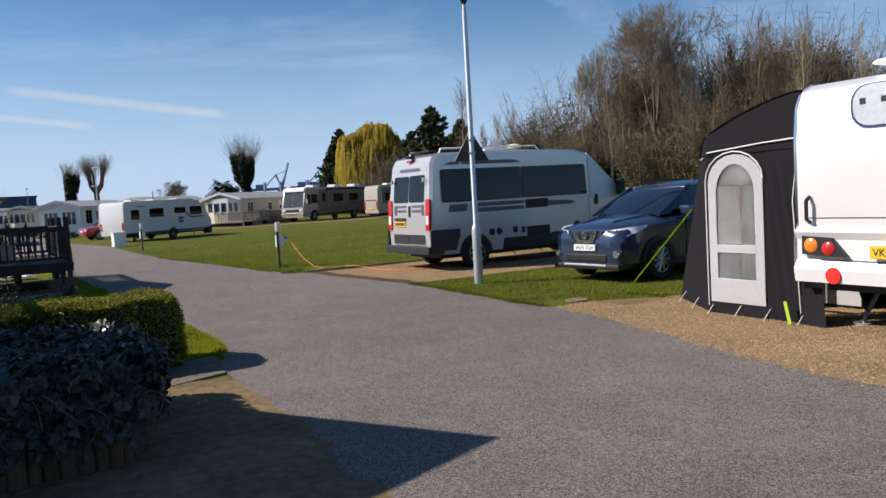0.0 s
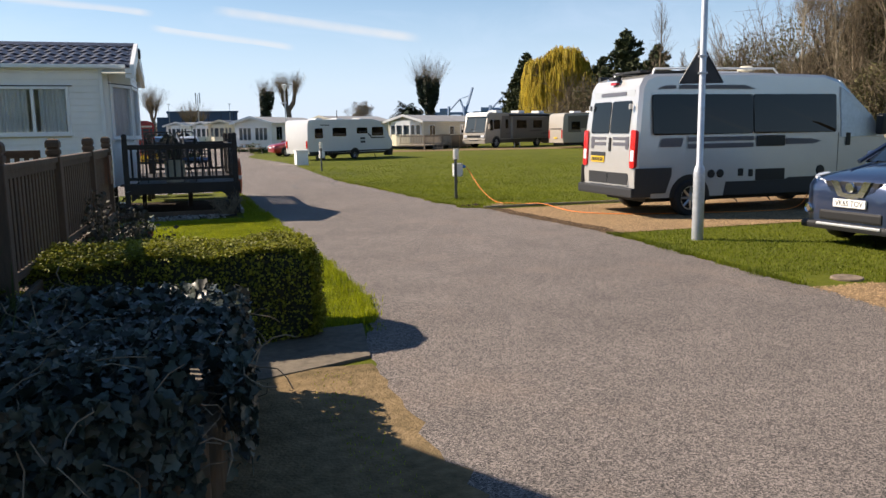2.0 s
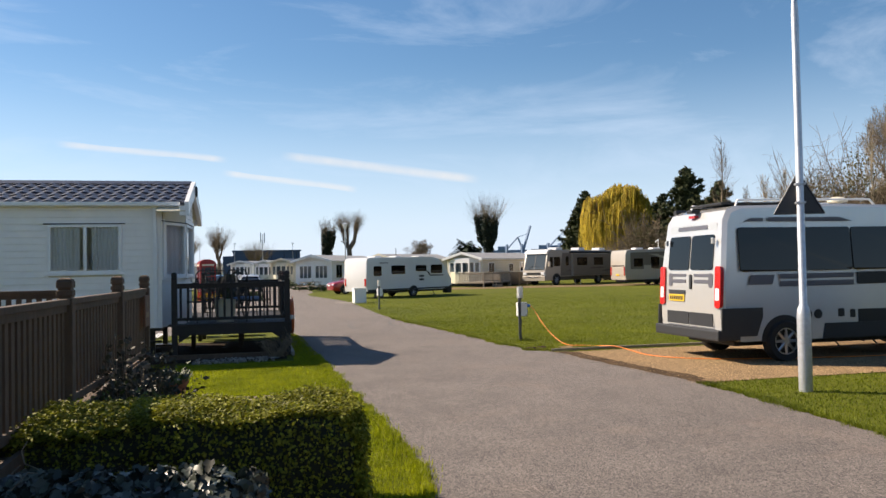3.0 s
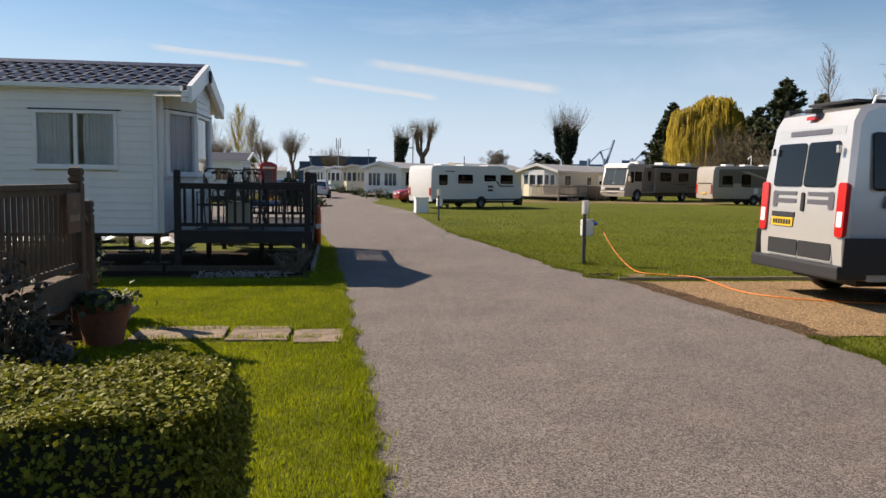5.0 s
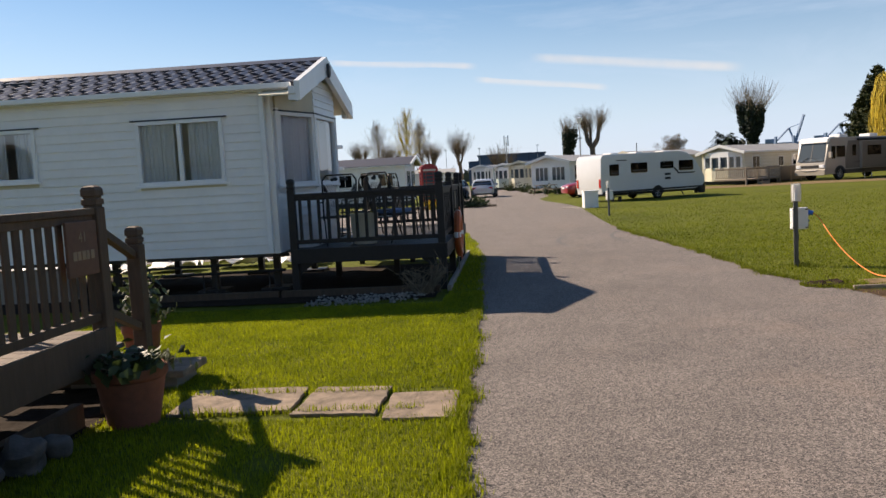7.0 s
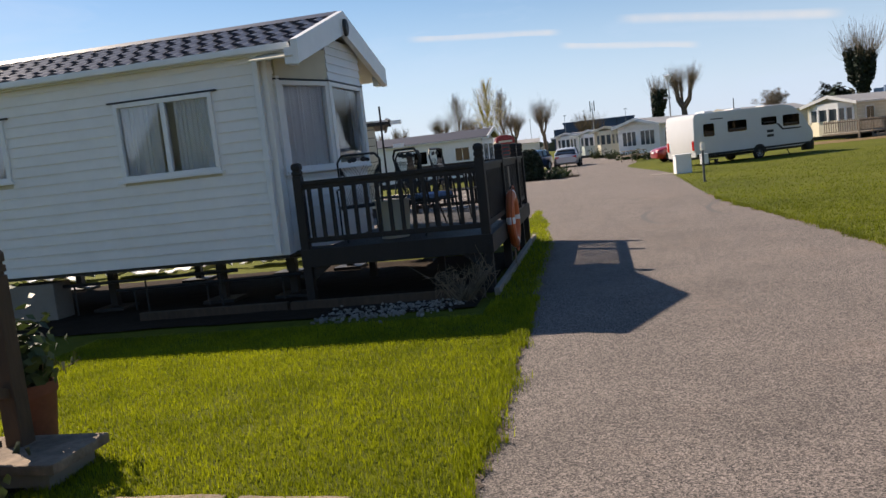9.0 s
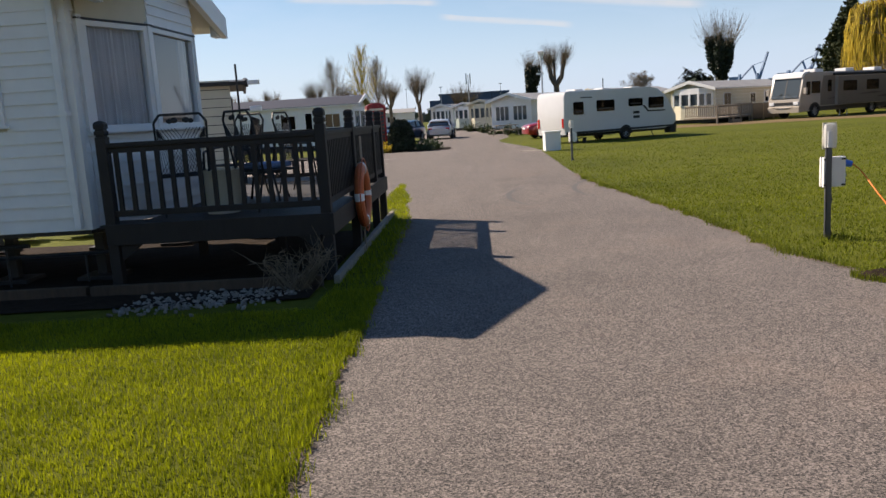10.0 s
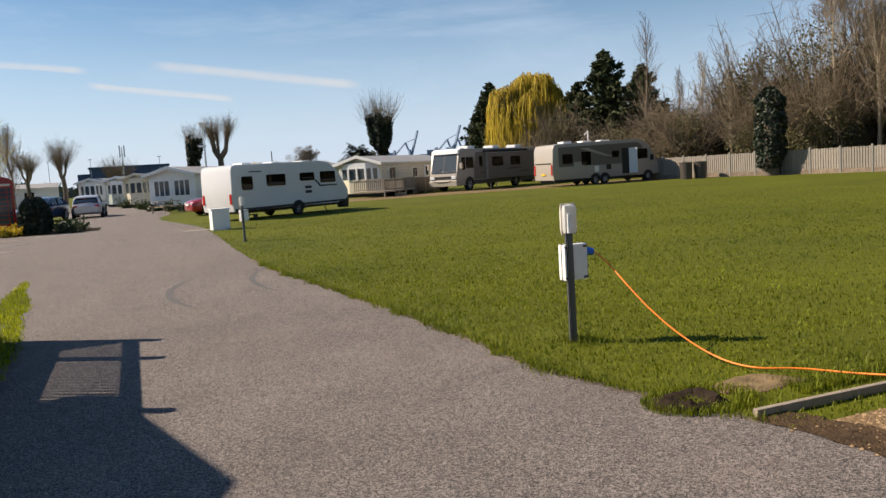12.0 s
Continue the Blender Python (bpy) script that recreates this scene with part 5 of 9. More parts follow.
def campervan():
    """Local x from the tail forward, y across from the near side (0) to the far side (2.05)."""
    v = thing("campervan", "champagne silver high-roof campervan with dark windows", "campervan", 9.50, 15.0, 0)
    W = 2.05
    side = [(0.02, 0.45), (0.0, 0.80), (0.04, 1.65), (0.13, 2.40), (0.22, 2.56), (0.40, 2.63), (2.4, 2.67), (4.3, 2.63), (4.62, 2.54), (5.30, 1.95), (5.62, 1.55), (5.92, 1.28), (6.0, 1.05), (6.02, 0.45), (5.6, 0.36), (0.3, 0.36)]

    def inset(z):
        return 0.0 if z < 1.45 else 0.11 * ((z - 1.45) / 1.2) ** 1.4
    bm = bmesh.new()
    ys = (0.0, 0.06, 0.35, W - 0.35, W - 0.06, W)
    grow = (-0.06, 0.0, 0.0, 0.0, 0.0, -0.06)
    cx, cz = 3.0, 1.4
    rings = []
    for y, g in zip(ys, grow):
        ring = []
        for x, z in side:
            k = inset(z)
            yy = y + k if y < W / 2 else y - k
            ring.append((x - math.copysign(min(0.06, abs(x - cx)), x - cx) * (1 if g else 0), yy, z - (0.05 if g and z > 2.3 else 0)))
        rings.append(ring)
    part("body", loft(bm, rings), VANSILVER, v, "", True)
    # lower dark cladding
    slab_on(v, "sill_panel", ((1.9, 0.36), (4.75, 0.36), (4.75, 0.66), (3.4, 0.66), (3.3, 0.62), (1.95, 0.62)), 0.0, -1, GREYPLASTIC, "dark grey sill panel", 0.02)
    part("rear_bumper", box(bmesh.new(), -0.10, 0.32, -0.02, W + 0.02, 0.38, 0.56, 0.03), GREYPLASTIC, v, "dark grey bumper and step")
    slab_on(v, "rear_quarter", ((-0.04, 0.45), (0.62, 0.45), (0.74, 0.78), (0.74, 0.92), (-0.02, 0.92)), -0.012, -1, GREYPLASTIC, "dark grey quarter cladding", 0.02)
    slab_on(v, "rear_quarter", ((-0.04, 0.45), (0.62, 0.45), (0.74, 0.78), (0.74, 0.92), (-0.02, 0.92)), W + 0.012, 1, GREYPLASTIC, "dark grey quarter cladding", 0.02)
    # wheel arches and wheels
    for x in (1.16, 5.10):
        for y, s in ((0.045, -1), (W - 0.045, 1)):
            wheel(v, x, y, 0.345, 0.22, s, 8)
        for y, s in ((-0.006, -1), (W + 0.006, 1)):
            bm = bmesh.new()
            arch = [(x + 0.44 * math.cos(radians(a)), 0.345 + 0.44 * math.sin(radians(a))) for a in range(-8, 190, 11)]
            prism(bm, arch, y, y - s * 0.20)
            part("wheel_arch", bm, BLACK, v)
    # long dark side windows, both sides
    for y, s in ((0.0, -1), (W, 1)):
        for x0, x1 in ((0.36, 2.53), (2.56, 4.50)):
            z0, z1 = 1.52, 2.26
            bm = bmesh.new()
            o = rounded(x0, x1, z0, z1, 0.05)
            a = [bm.verts.new((x, (inset(z) - 0.014) if s < 0 else W - inset(z) + 0.014, z)) for x, z in o]
            b = [bm.verts.new((x, (inset(z) + 0.02) if s < 0 else W - inset(z) - 0.02, z)) for x, z in o]
            bm.faces.new(a)
            for i in range(len(o)):
                bm.faces.new((a[i], a[(i + 1) % len(o)], b[(i + 1) % len(o)], b[i]))
            part("side_window", bm, DARKGLASS, v, "dark tinted side window")
        # cab door, screen cover, handle, mirror
        bm = bmesh.new()
        o = [(4.62, 1.42), (4.62, 2.40), (4.95, 2.20), (5.36, 1.84), (5.60, 1.56), (5.55, 1.42)]
        a = [bm.verts.new((x, (inset(z) - 0.02) if s < 0 else W - inset(z) + 0.02, z)) for x, z in o]
        b = [bm.verts.new((x, inset(z) + 0.03 if s < 0 else W - inset(z) - 0.03, z)) for x, z in o]
        bm.faces.new(a)
        for i in range(len(o)):
            bm.faces.new((a[i], a[(i + 1) % len(o)], b[(i + 1) % len(o)], b[i]))
        part("cab_window_cover", bm, STEEL, v, "silver insulating cab window cover")
        part("door_handle", box(bmesh.new(), 4.74, 4.84, y + s * 0.0, y + s * 0.03, 1.25, 1.50, 0.012), BLACK, v)
        part("wing_mirror", box(bmesh.new(), 5.42, 5.58, y + s * 0.05, y + s * 0.24, 1.45, 1.86, 0.05), BLACK, v, "black wing mirror")
        part("door_seam", box(bmesh.new(), 4.56, 4.572, y + s * 0.002, y - s * 0.02, 0.6, 1.5), BLACK, v)
    part("screen_cover", prism(bmesh.new(), ((4.70, 2.50), (5.30, 1.97), (5.60, 1.60), (5.63, 1.63), (5.33, 2.02), (4.73, 2.54)), 0.20, W - 0.20), STEEL, v, "silver insulating windscreen cover")
    # graphics and fittings on the near side
    grey = surface("graphite_graphic", (0.10, 0.10, 0.12), 0.35, 0.05, 10.0)
    for o in (((0.5, 1.30), (0.95, 1.30), (1.0, 1.46), (0.55, 1.46)),):
        slab_on(v, "graphic", o, 0.0, -1, grey)
    for z0, z1, x0, x1 in ((1.26, 1.35, 1.10, 2.55), (1.39, 1.47, 1.10, 2.55)):
        slab_on(v, "graphic", ((x0, z0), (x1, z0), (x1, z1), (x0, z1)), 0.0, -1, grey, "graphite stripe")
    slab_on(v, "graphic", ((3.3, 1.30), (3.95, 1.30), (4.15, 1.35), (3.9, 1.40), (3.3, 1.42)), 0.0, -1, grey, "graphite stripe")
    slab_on(v, "graphic", ((0.5, 2.36), (0.85, 2.36), (0.85, 2.42), (0.62, 2.42)), 0.062, -1, grey, "graphite roof stripe")
    slab_on(v, "graphic", ((0.95, 2.36), (2.6, 2.36), (2.35, 2.43), (0.95, 2.43)), 0.062, -1, grey, "graphite roof stripe")
    slab_on(v, "fridge_vent", rounded(2.62, 3.28, 1.27, 1.48, 0.02), 0.0, -1, BLACK, "black vent panel")
    slab_on(v, "fridge_vent", rounded(2.62, 3.30, 0.60, 0.84, 0.02), 0.0, -1, BLACK, "black vent panel")
    for x in (1.62, 1.82):
        part("filler_cap", lathe(bmesh.new(), ((0.0, -0.022), (0.07, -0.022), (0.08, -0.01), (0.08, 0.0), (0.0, 0.0)), 16, (x, 0, 0.78), "Y"), BLACK, v)
    slab_on(v, "hatch", rounded(2.22, 2.34, 0.72, 0.86, 0.02), 0.0, -1, BLACK)
    slab_on(v, "hatch", rounded(2.46, 2.56, 0.70, 0.84, 0.02), 0.0, -1, BLACK)
    part("filler_cap", lathe(bmesh.new(), ((0.0, -0.022), (0.09, -0.022), (0.10, -0.01), (0.10, 0.0), (0.0, 0.0)), 16, (4.15, 0, 0.78), "Y"), BLACK, v)
    # tail: doors, windows, lamps, plate, vents
    def tail(name, y0, y1, z0, z1, mat, label="", out=0.012, r=0.03):
        o = rounded(y0, y1, z0, z1, r)
        bm = bmesh.new()
        xs = lambda z: 0.0 + (0.04 * max(0, (z - 0.8) / 0.85) if z < 1.65 else 0.04 + 0.12 * (z - 1.65))
        a = [bm.verts.new((xs(z) - out, y, z)) for y, z in o]
        b = [bm.verts.new((xs(z) + 0.05, y, z)) for y, z in o]
        bm.faces.new(a)
        for i in range(len(o)):
            bm.faces.new((a[i], a[(i + 1) % len(o)], b[(i + 1) % len(o)], b[i]))
        return part(name, bm, mat, v, label)
    tail("rear_door", 0.26, 1.022, 0.58, 2.36, VANSILVER, "", 0.006)
    tail("rear_door", 1.032, 1.79, 0.58, 2.36, VANSILVER, "", 0.006)
    tail("rear_window", 0.30, 1.0, 1.56, 2.16, DARKGLASS, "dark tinted rear window", 0.016, 0.06)
    tail("rear_window", 1.05, 1.75, 1.56, 2.16, DARKGLASS, "dark tinted rear window", 0.016, 0.06)
    for y0, y1 in ((0.03, 0.20), (1.85, 2.02)):
        lamp = tail("tail_lamp", y0, y1, 0.92, 1.62, RED, "red tail lamp", 0.03, 0.05)
        tail("reversing_lens", y0 + 0.03, y1 - 0.03, 1.05, 1.25, CLEARLENS, "", 0.036, 0.02)
    tail("lower_panel", 0.28, 1.01, 0.60, 0.82, GREYPLASTIC, "dark grey door foot", 0.012, 0.02)
    tail("lower_panel", 1.04, 1.77, 0.60, 0.82, GREYPLASTIC, "dark grey door foot", 0.012, 0.02)
    plate = tail("number_plate", 1.18, 1.70, 1.00, 1.12, YELLOWPLATE, "yellow rear number plate", 0.02, 0.01)
    for i in range(7):
        tail("plate_mark", 1.22 + i * 0.066, 1.265 + i * 0.066, 1.025, 1.095, BLACK, "", 0.024, 0.004)
    tail("plate_housing", 1.16, 1.72, 1.13, 1.20, GREYPLASTIC, "", 0.018, 0.01)
    for z0, z1 in ((1.33, 1.39), (1.44, 1.49)):
        for y0, y1 in ((0.36, 0.88), (1.15, 1.66)):
            tail("graphic", y0, y1, z0, z1, grey, "", 0.01, 0.01)
    for y0, y1 in ((0.30, 0.42), (1.62, 1.74)):
        tail("graphic", y0, y1, 1.26, 1.50, grey, "", 0.009, 0.04)
    tail("door_lock", 0.95, 1.02, 1.22, 1.48, BLACK, "", 0.02, 0.03)
    tail("roof_vent_panel", 0.55, 1.5, 2.26, 2.33, grey, "", 0.012, 0.02)
    tail("brake_light", 0.95, 1.15, 2.47, 2.52, RED, "high red brake light", 0.03, 0.02)
    part("reversing_camera", box(bmesh.new(), 0.05, 0.22, 0.94, 1.12, 2.56, 2.62, 0.02), BLACK, v)
    for y in (0.30, 1.74):
        for z in (1.0, 2.0):
            part("hinge", box(bmesh.new(), 0.0, 0.05, y - 0.07 if y < 1 else y + 0.02, y - 0.02 if y < 1 else y + 0.07, z, z + 0.10, 0.01), VANSILVER, v)
    # roof gear
    for y in (0.32, 1.73):
        part("roof_rail", tube(bmesh.new(), ((0.5, y, 2.62), (0.55, y, 2.74), (3.2, y, 2.76), (3.3, y, 2.66)), 0.018, 8), WHITEPVC, v, "white roof rail")
    part("solar_panel", box(bmesh.new(), 0.35, 1.6, 0.5, 1.5, 2.68, 2.72, 0.008), BLACK, v, "black solar panel")
    part("awning_case", cyl(bmesh.new(), (0.3, 1.95, 2.62), (4.0, 1.95, 2.62), 0.06, n=10), BLACK, v)
    part("roof_light", box(bmesh.new(), 2.0, 2.7, 0.7, 1.3, 2.66, 2.73, 0.03), WHITEPVC, v, "white roof light")
    part("satellite_dome", lathe(bmesh.new(), ((0.0, 2.84), (0.10, 2.83), (0.17, 2.78), (0.17, 2.74), (0.06, 2.72), (0.06, 2.64), (0.0, 2.64)), 18, (2.9, 0.75, 0)), CREAM, v, "cream aerial dome", True)
    part("underbody", box(bmesh.new(), 0.4, 5.5, 0.3, W - 0.3, 0.26, 0.40), BLACK, v)
    part("front_bumper", box(bmesh.new(), 5.80, 6.06, 0.05, W - 0.05, 0.30, 0.75, 0.06), GREYPLASTIC, v)
    part("grille", box(bmesh.new(), 5.98, 6.04, 0.4, W - 0.4, 0.78, 1.08, 0.03), BLACK, v)
    for y in (0.12, W - 0.42):
        part("headlamp", box(bmesh.new(), 5.82, 5.99, y, y + 0.30, 1.0, 1.25, 0.04), CLEARLENS, v)
    bm = bmesh.new()
    for i in range(8):
        a = i / 7
        cyl(bm, (2.1 + a * 1.8, 0.3, 0.30), (2.2 + a * 1.8, 0.28, 0.30 - 0.12 * math.sin(a * 9) ** 2), 0.012, n=5)
    part("hanging_pipe", bm, BLACK, v)


campervan()


def car(name, label, paint, L, W, H, x, y, turn, group="", plate="", detail=True, hood=0.98, wheel_r=0.35):
    """A five-door car: local x from the nose (0) backward, y across (-W/2 to W/2)."""
    c = thing(name, label, "car", x, y, 0, turn, group)
    h = W / 2

    def ring(x, w, z0, z1, zs, top_w):
        """One cross-section: sill, belt shoulder and top."""
        s = []
        for sy in (1, -1):
            pts = [(x, sy * w * 0.86, z0), (x, sy * w * 0.97, z0 + 0.10), (x, sy * w, z0 + (zs - z0) * 0.55), (x, sy * w * 0.985, zs - 0.05), (x, sy * (w * 0.93), zs), (x, sy * top_w * 0.6, z1), (x, sy * top_w * 0.25, z1 + 0.012)]
            s += pts if sy == 1 else list(reversed(pts))
        return s
    B = hood
    st = [ring(0.0, h * 0.66, 0.30, B - 0.22, B - 0.28, h * 0.62), ring(0.06, h * 0.84, 0.26, B - 0.13, B - 0.19, h * 0.76), ring(0.20, h * 0.94, 0.24, B - 0.07, B - 0.13, h * 0.80), ring(0.45, h * 0.97, 0.22, B - 0.02, B - 0.09, h * 0.85),
          ring(0.95, h, 0.22, B + 0.05, B - 0.03, h * 0.85), ring(1.30, h, 0.22, B + 0.09, B + 0.0, h * 0.85), ring(2.2, h, 0.22, B + 0.09, B + 0.03, h * 0.8), ring(3.4, h, 0.22, B + 0.11, B + 0.06, h * 0.8),
          ring(L - 0.55, h * 0.985, 0.24, B + 0.13, B + 0.08, h * 0.8), ring(L - 0.15, h * 0.93, 0.28, B + 0.08, B + 0.02, h * 0.75), ring(L, h * 0.80, 0.36, B - 0.1, B - 0.16, h * 0.6)]
    part("body", loft(bmesh.new(), st), paint, c, "", True)
    # glasshouse, roof and pillars
    zb = B + 0.06

    def gring(x, z, w, wb):
        return [(x, wb, zb), (x, w + (wb - w) * 0.35, zb + (z - zb) * 0.6), (x, w, z - 0.03), (x, w * 0.8, z), (x, -w * 0.8, z), (x, -w, z - 0.03), (x, -w - (wb - w) * 0.35, zb + (z - zb) * 0.6), (x, -wb, zb)]
    gl = [gring(1.10, zb + 0.02, h * 0.80, h * 0.82), gring(1.55, zb + (H - zb) * 0.52, h * 0.78, h * 0.87), gring(2.05, H - 0.06, h * 0.74, h * 0.90), gring(2.7, H - 0.01, h * 0.74, h * 0.91), gring(3.4, H - 0.03, h * 0.73, h * 0.91), gring(L - 0.65, H - 0.14, h * 0.70, h * 0.88), gring(L - 0.22, zb + 0.08, h * 0.72, h * 0.84)]
    part("glass", loft(bmesh.new(), gl), CARGLASS, c, "dark tinted car glass", True)
    rf = [[(x, w, z - 0.035), (x, w * 0.8, z + 0.012), (x, 0, z + 0.03), (x, -w * 0.8, z + 0.012), (x, -w, z - 0.035), (x, 0, z - 0.045)] for x, z, w in ((1.98, H - 0.085, h * 0.745), (2.3, H - 0.03, h * 0.755), (2.9, H - 0.005, h * 0.755), (3.6, H - 0.035, h * 0.74), (L - 0.55, H - 0.12, h * 0.71))]
    part("roof", loft(bmesh.new(), rf), paint, c, "", True)
    for s in (1, -1):
        for (x0, z0, w0), (x1, z1, w1), t in (((1.02, zb, h * 0.86), (2.02, H - 0.08, h * 0.755), 0.035), ((2.62, zb, h * 0.925), (2.72, H - 0.05, h * 0.76), 0.035), ((3.62, zb, h * 0.92), (3.55, H - 0.06, h * 0.755), 0.04), ((L - 0.30, zb + 0.02, h * 0.88), (L - 0.65, H - 0.14, h * 0.72), 0.05)):
            part("pillar", cyl(bmesh.new(), (x0, s * w0, z0), (x1, s * w1, z1), t, t, 6), paint if t > 0.036 or x0 < 2 else BLACK, c)
        for xw in (0.88, L - 0.98):
            wheel(c, xw, s * (h - 0.045), wheel_r, 0.22, s, 10)
            arch = [(xw + (wheel_r + 0.07) * math.cos(radians(a)), wheel_r + (wheel_r + 0.07) * math.sin(radians(a))) for a in range(-20, 201, 13)]
            part("wheel_arch", prism(bmesh.new(), arch, s * (h + 0.012), s * (h - 0.22)), BLACK, c, "black arch cladding")
        part("sill_trim", box(bmesh.new(), 1.3, L - 1.4, s * h * 0.90, s * (h + 0.012), 0.22, 0.36, 0.02), BLACK, c)
        part("wing_mirror", box(bmesh.new(), 1.50, 1.72, s * (h * 0.93), s * (h + 0.17), zb - 0.02, zb + 0.15, 0.05), paint, c)
        if detail:
            # slanting headlamp wrapped round the corner, fog lamp, roof bar, door lines, handles
            lo = [(0.035, 0.42, B - 0.27), (0.085, 0.62, B - 0.27), (0.19, 0.80, B - 0.255), (0.36, 0.895, B - 0.20), (0.58, 0.925, B - 0.12)]
            hi = [(0.075, 0.42, B - 0.175), (0.125, 0.60, B - 0.145), (0.22, 0.755, B - 0.125), (0.38, 0.865, B - 0.105), (0.60, 0.915, B - 0.09)]
            bm = bmesh.new()
            loft(bm, [[(x - 0.035, s * (y + 0.03), z), (u - 0.035, s * (w + 0.03), t + 0.012), (u + 0.10, s * (w - 0.12), t - 0.01), (x + 0.10, s * (y - 0.12), z)] for (x, y, z), (u, w, t) in zip(lo, hi)])
            ob = part("headlamp", bm, CLEARLENS, c, "clear slanted headlamp", True)
            part("lamp_bowl", lathe(bmesh.new(), ((0.0, -0.01), (0.045, -0.02), (0.055, 0.0), (0.055, 0.04), (0.0, 0.04)), 14, axis="Y"), CHROME, ob).matrix_basis = Matrix.Translation((0.10, s * 0.67, B - 0.20)) @ Matrix.Rotation(radians(-90 - s * 35), 4, "Z")
            part("fog_surround", box(bmesh.new(), 0.055, 0.20, s * 0.60, s * 0.80, 0.43, 0.57, 0.03), BLACK, c, "black fog lamp surround")
            part("fog_lamp", lathe(bmesh.new(), ((0.0, -0.05), (0.05, -0.05), (0.062, -0.065), (0.07, -0.04), (0.07, 0.10), (0.0, 0.10)), 14, axis="Y"), CHROME, c).matrix_basis = Matrix.Translation((0.045, s * 0.70, 0.50)) @ Matrix.Rotation(radians(-90 - s * 14), 4, "Z")
            part("roof_bar", tube(bmesh.new(), ((2.2, s * h * 0.70, H - 0.02), (2.35, s * h * 0.70, H + 0.04), (3.6, s * h * 0.69, H + 0.03), (3.75, s * h * 0.69, H - 0.05)), 0.015, 6), BLACK, c)
            for xd in (1.62, 2.66, 3.55):
                part("door_seam", box(bmesh.new(), xd, xd + 0.012, s * h * 0.97, s * (h + 0.004), 0.38, zb - 0.05), BLACK, c)
            for xd in (2.42, 3.35):
                part("door_handle", box(bmesh.new(), xd, xd + 0.16, s * h * 0.98, s * (h + 0.03), zb - 0.16, zb - 0.12, 0.01), paint, c)
    if detail:
        part("lower_grille", box(bmesh.new(), -0.022, 0.12, -0.50, 0.50, 0.36, 0.50, 0.03), BLACK, c, "black mesh lower grille")
        part("bumper_lip", box(bmesh.new(), -0.04, 0.30, -0.80, 0.80, 0.225, 0.335, 0.04), BLACK, c, "black lower bumper lip")
        part("skid_plate", box(bmesh.new(), -0.055, 0.25, -0.52, 0.52, 0.285, 0.325, 0.015), STEEL, c, "silver skid plate")
        part("grille", prism(bmesh.new(), ((-0.44, B - 0.16), (0.44, B - 0.16), (0.36, B - 0.28), (0.16, B - 0.36), (-0.16, B - 0.36), (-0.36, B - 0.28)), 0.0, 0.12, "yz"), BLACK, c, "black grille")
        for s in (1, -1):
            part("grille_wing", prism(bmesh.new(), ((s * 0.20, B - 0.15), (s * 0.32, B - 0.15), (s * 0.20, B - 0.36), (s * 0.001, B - 0.385), (s * 0.001, B - 0.32), (s * 0.12, B - 0.31)), -0.02, 0.10, "yz"), CHROME, c, "chrome grille wing")
        part("badge", lathe(bmesh.new(), ((0.0, -0.012), (0.062, -0.012), (0.07, 0.0), (0.07, 0.05), (0.0, 0.05)), 18), CHROME, c, "round chrome badge").matrix_basis = Matrix.Translation((-0.03, 0, B - 0.23)) @ Matrix.Rotation(radians(90), 4, "Y")
        part("hood_crease", tube(bmesh.new(), ((0.35, 0.34, B - 0.02), (1.15, 0.56, B + 0.085)), 0.012, 5), paint, c)
        part("hood_crease", tube(bmesh.new(), ((0.35, -0.34, B - 0.02), (1.15, -0.56, B + 0.085)), 0.012, 5), paint, c)
    else:
        for s in (1, -1):
            part("tail_lamp", box(bmesh.new(), L - 0.16, L - 0.01, s * h * 0.55, s * h * 0.86, B - 0.22, B - 0.04, 0.03), RED, c)
            part("headlamp", box(bmesh.new(), 0.02, 0.22, s * h * 0.50, s * h * 0.82, B - 0.30, B - 0.18, 0.03), CLEARLENS, c)
    pl = part("number_plate", box(bmesh.new(), -0.035, -0.005, -0.26, 0.26, 0.555, 0.665, 0.006), WHITEPVC, c, "white front number plate")
    if plate:
        writing(plate, 0.105, BLACK, pl, Matrix.Translation((-0.037, 0, 0.607)) @ Matrix.Rotation(radians(-90), 4, "Z") @ Matrix.Rotation(radians(90), 4, "X"), wide=0.92)
    return c


car("parked_car", "metallic slate blue crossover car parked on grass", CARBLUE, 4.64, 1.84, 1.70, 10.22, 10.72, 4, plate="VK65 TOV", hood=1.06)


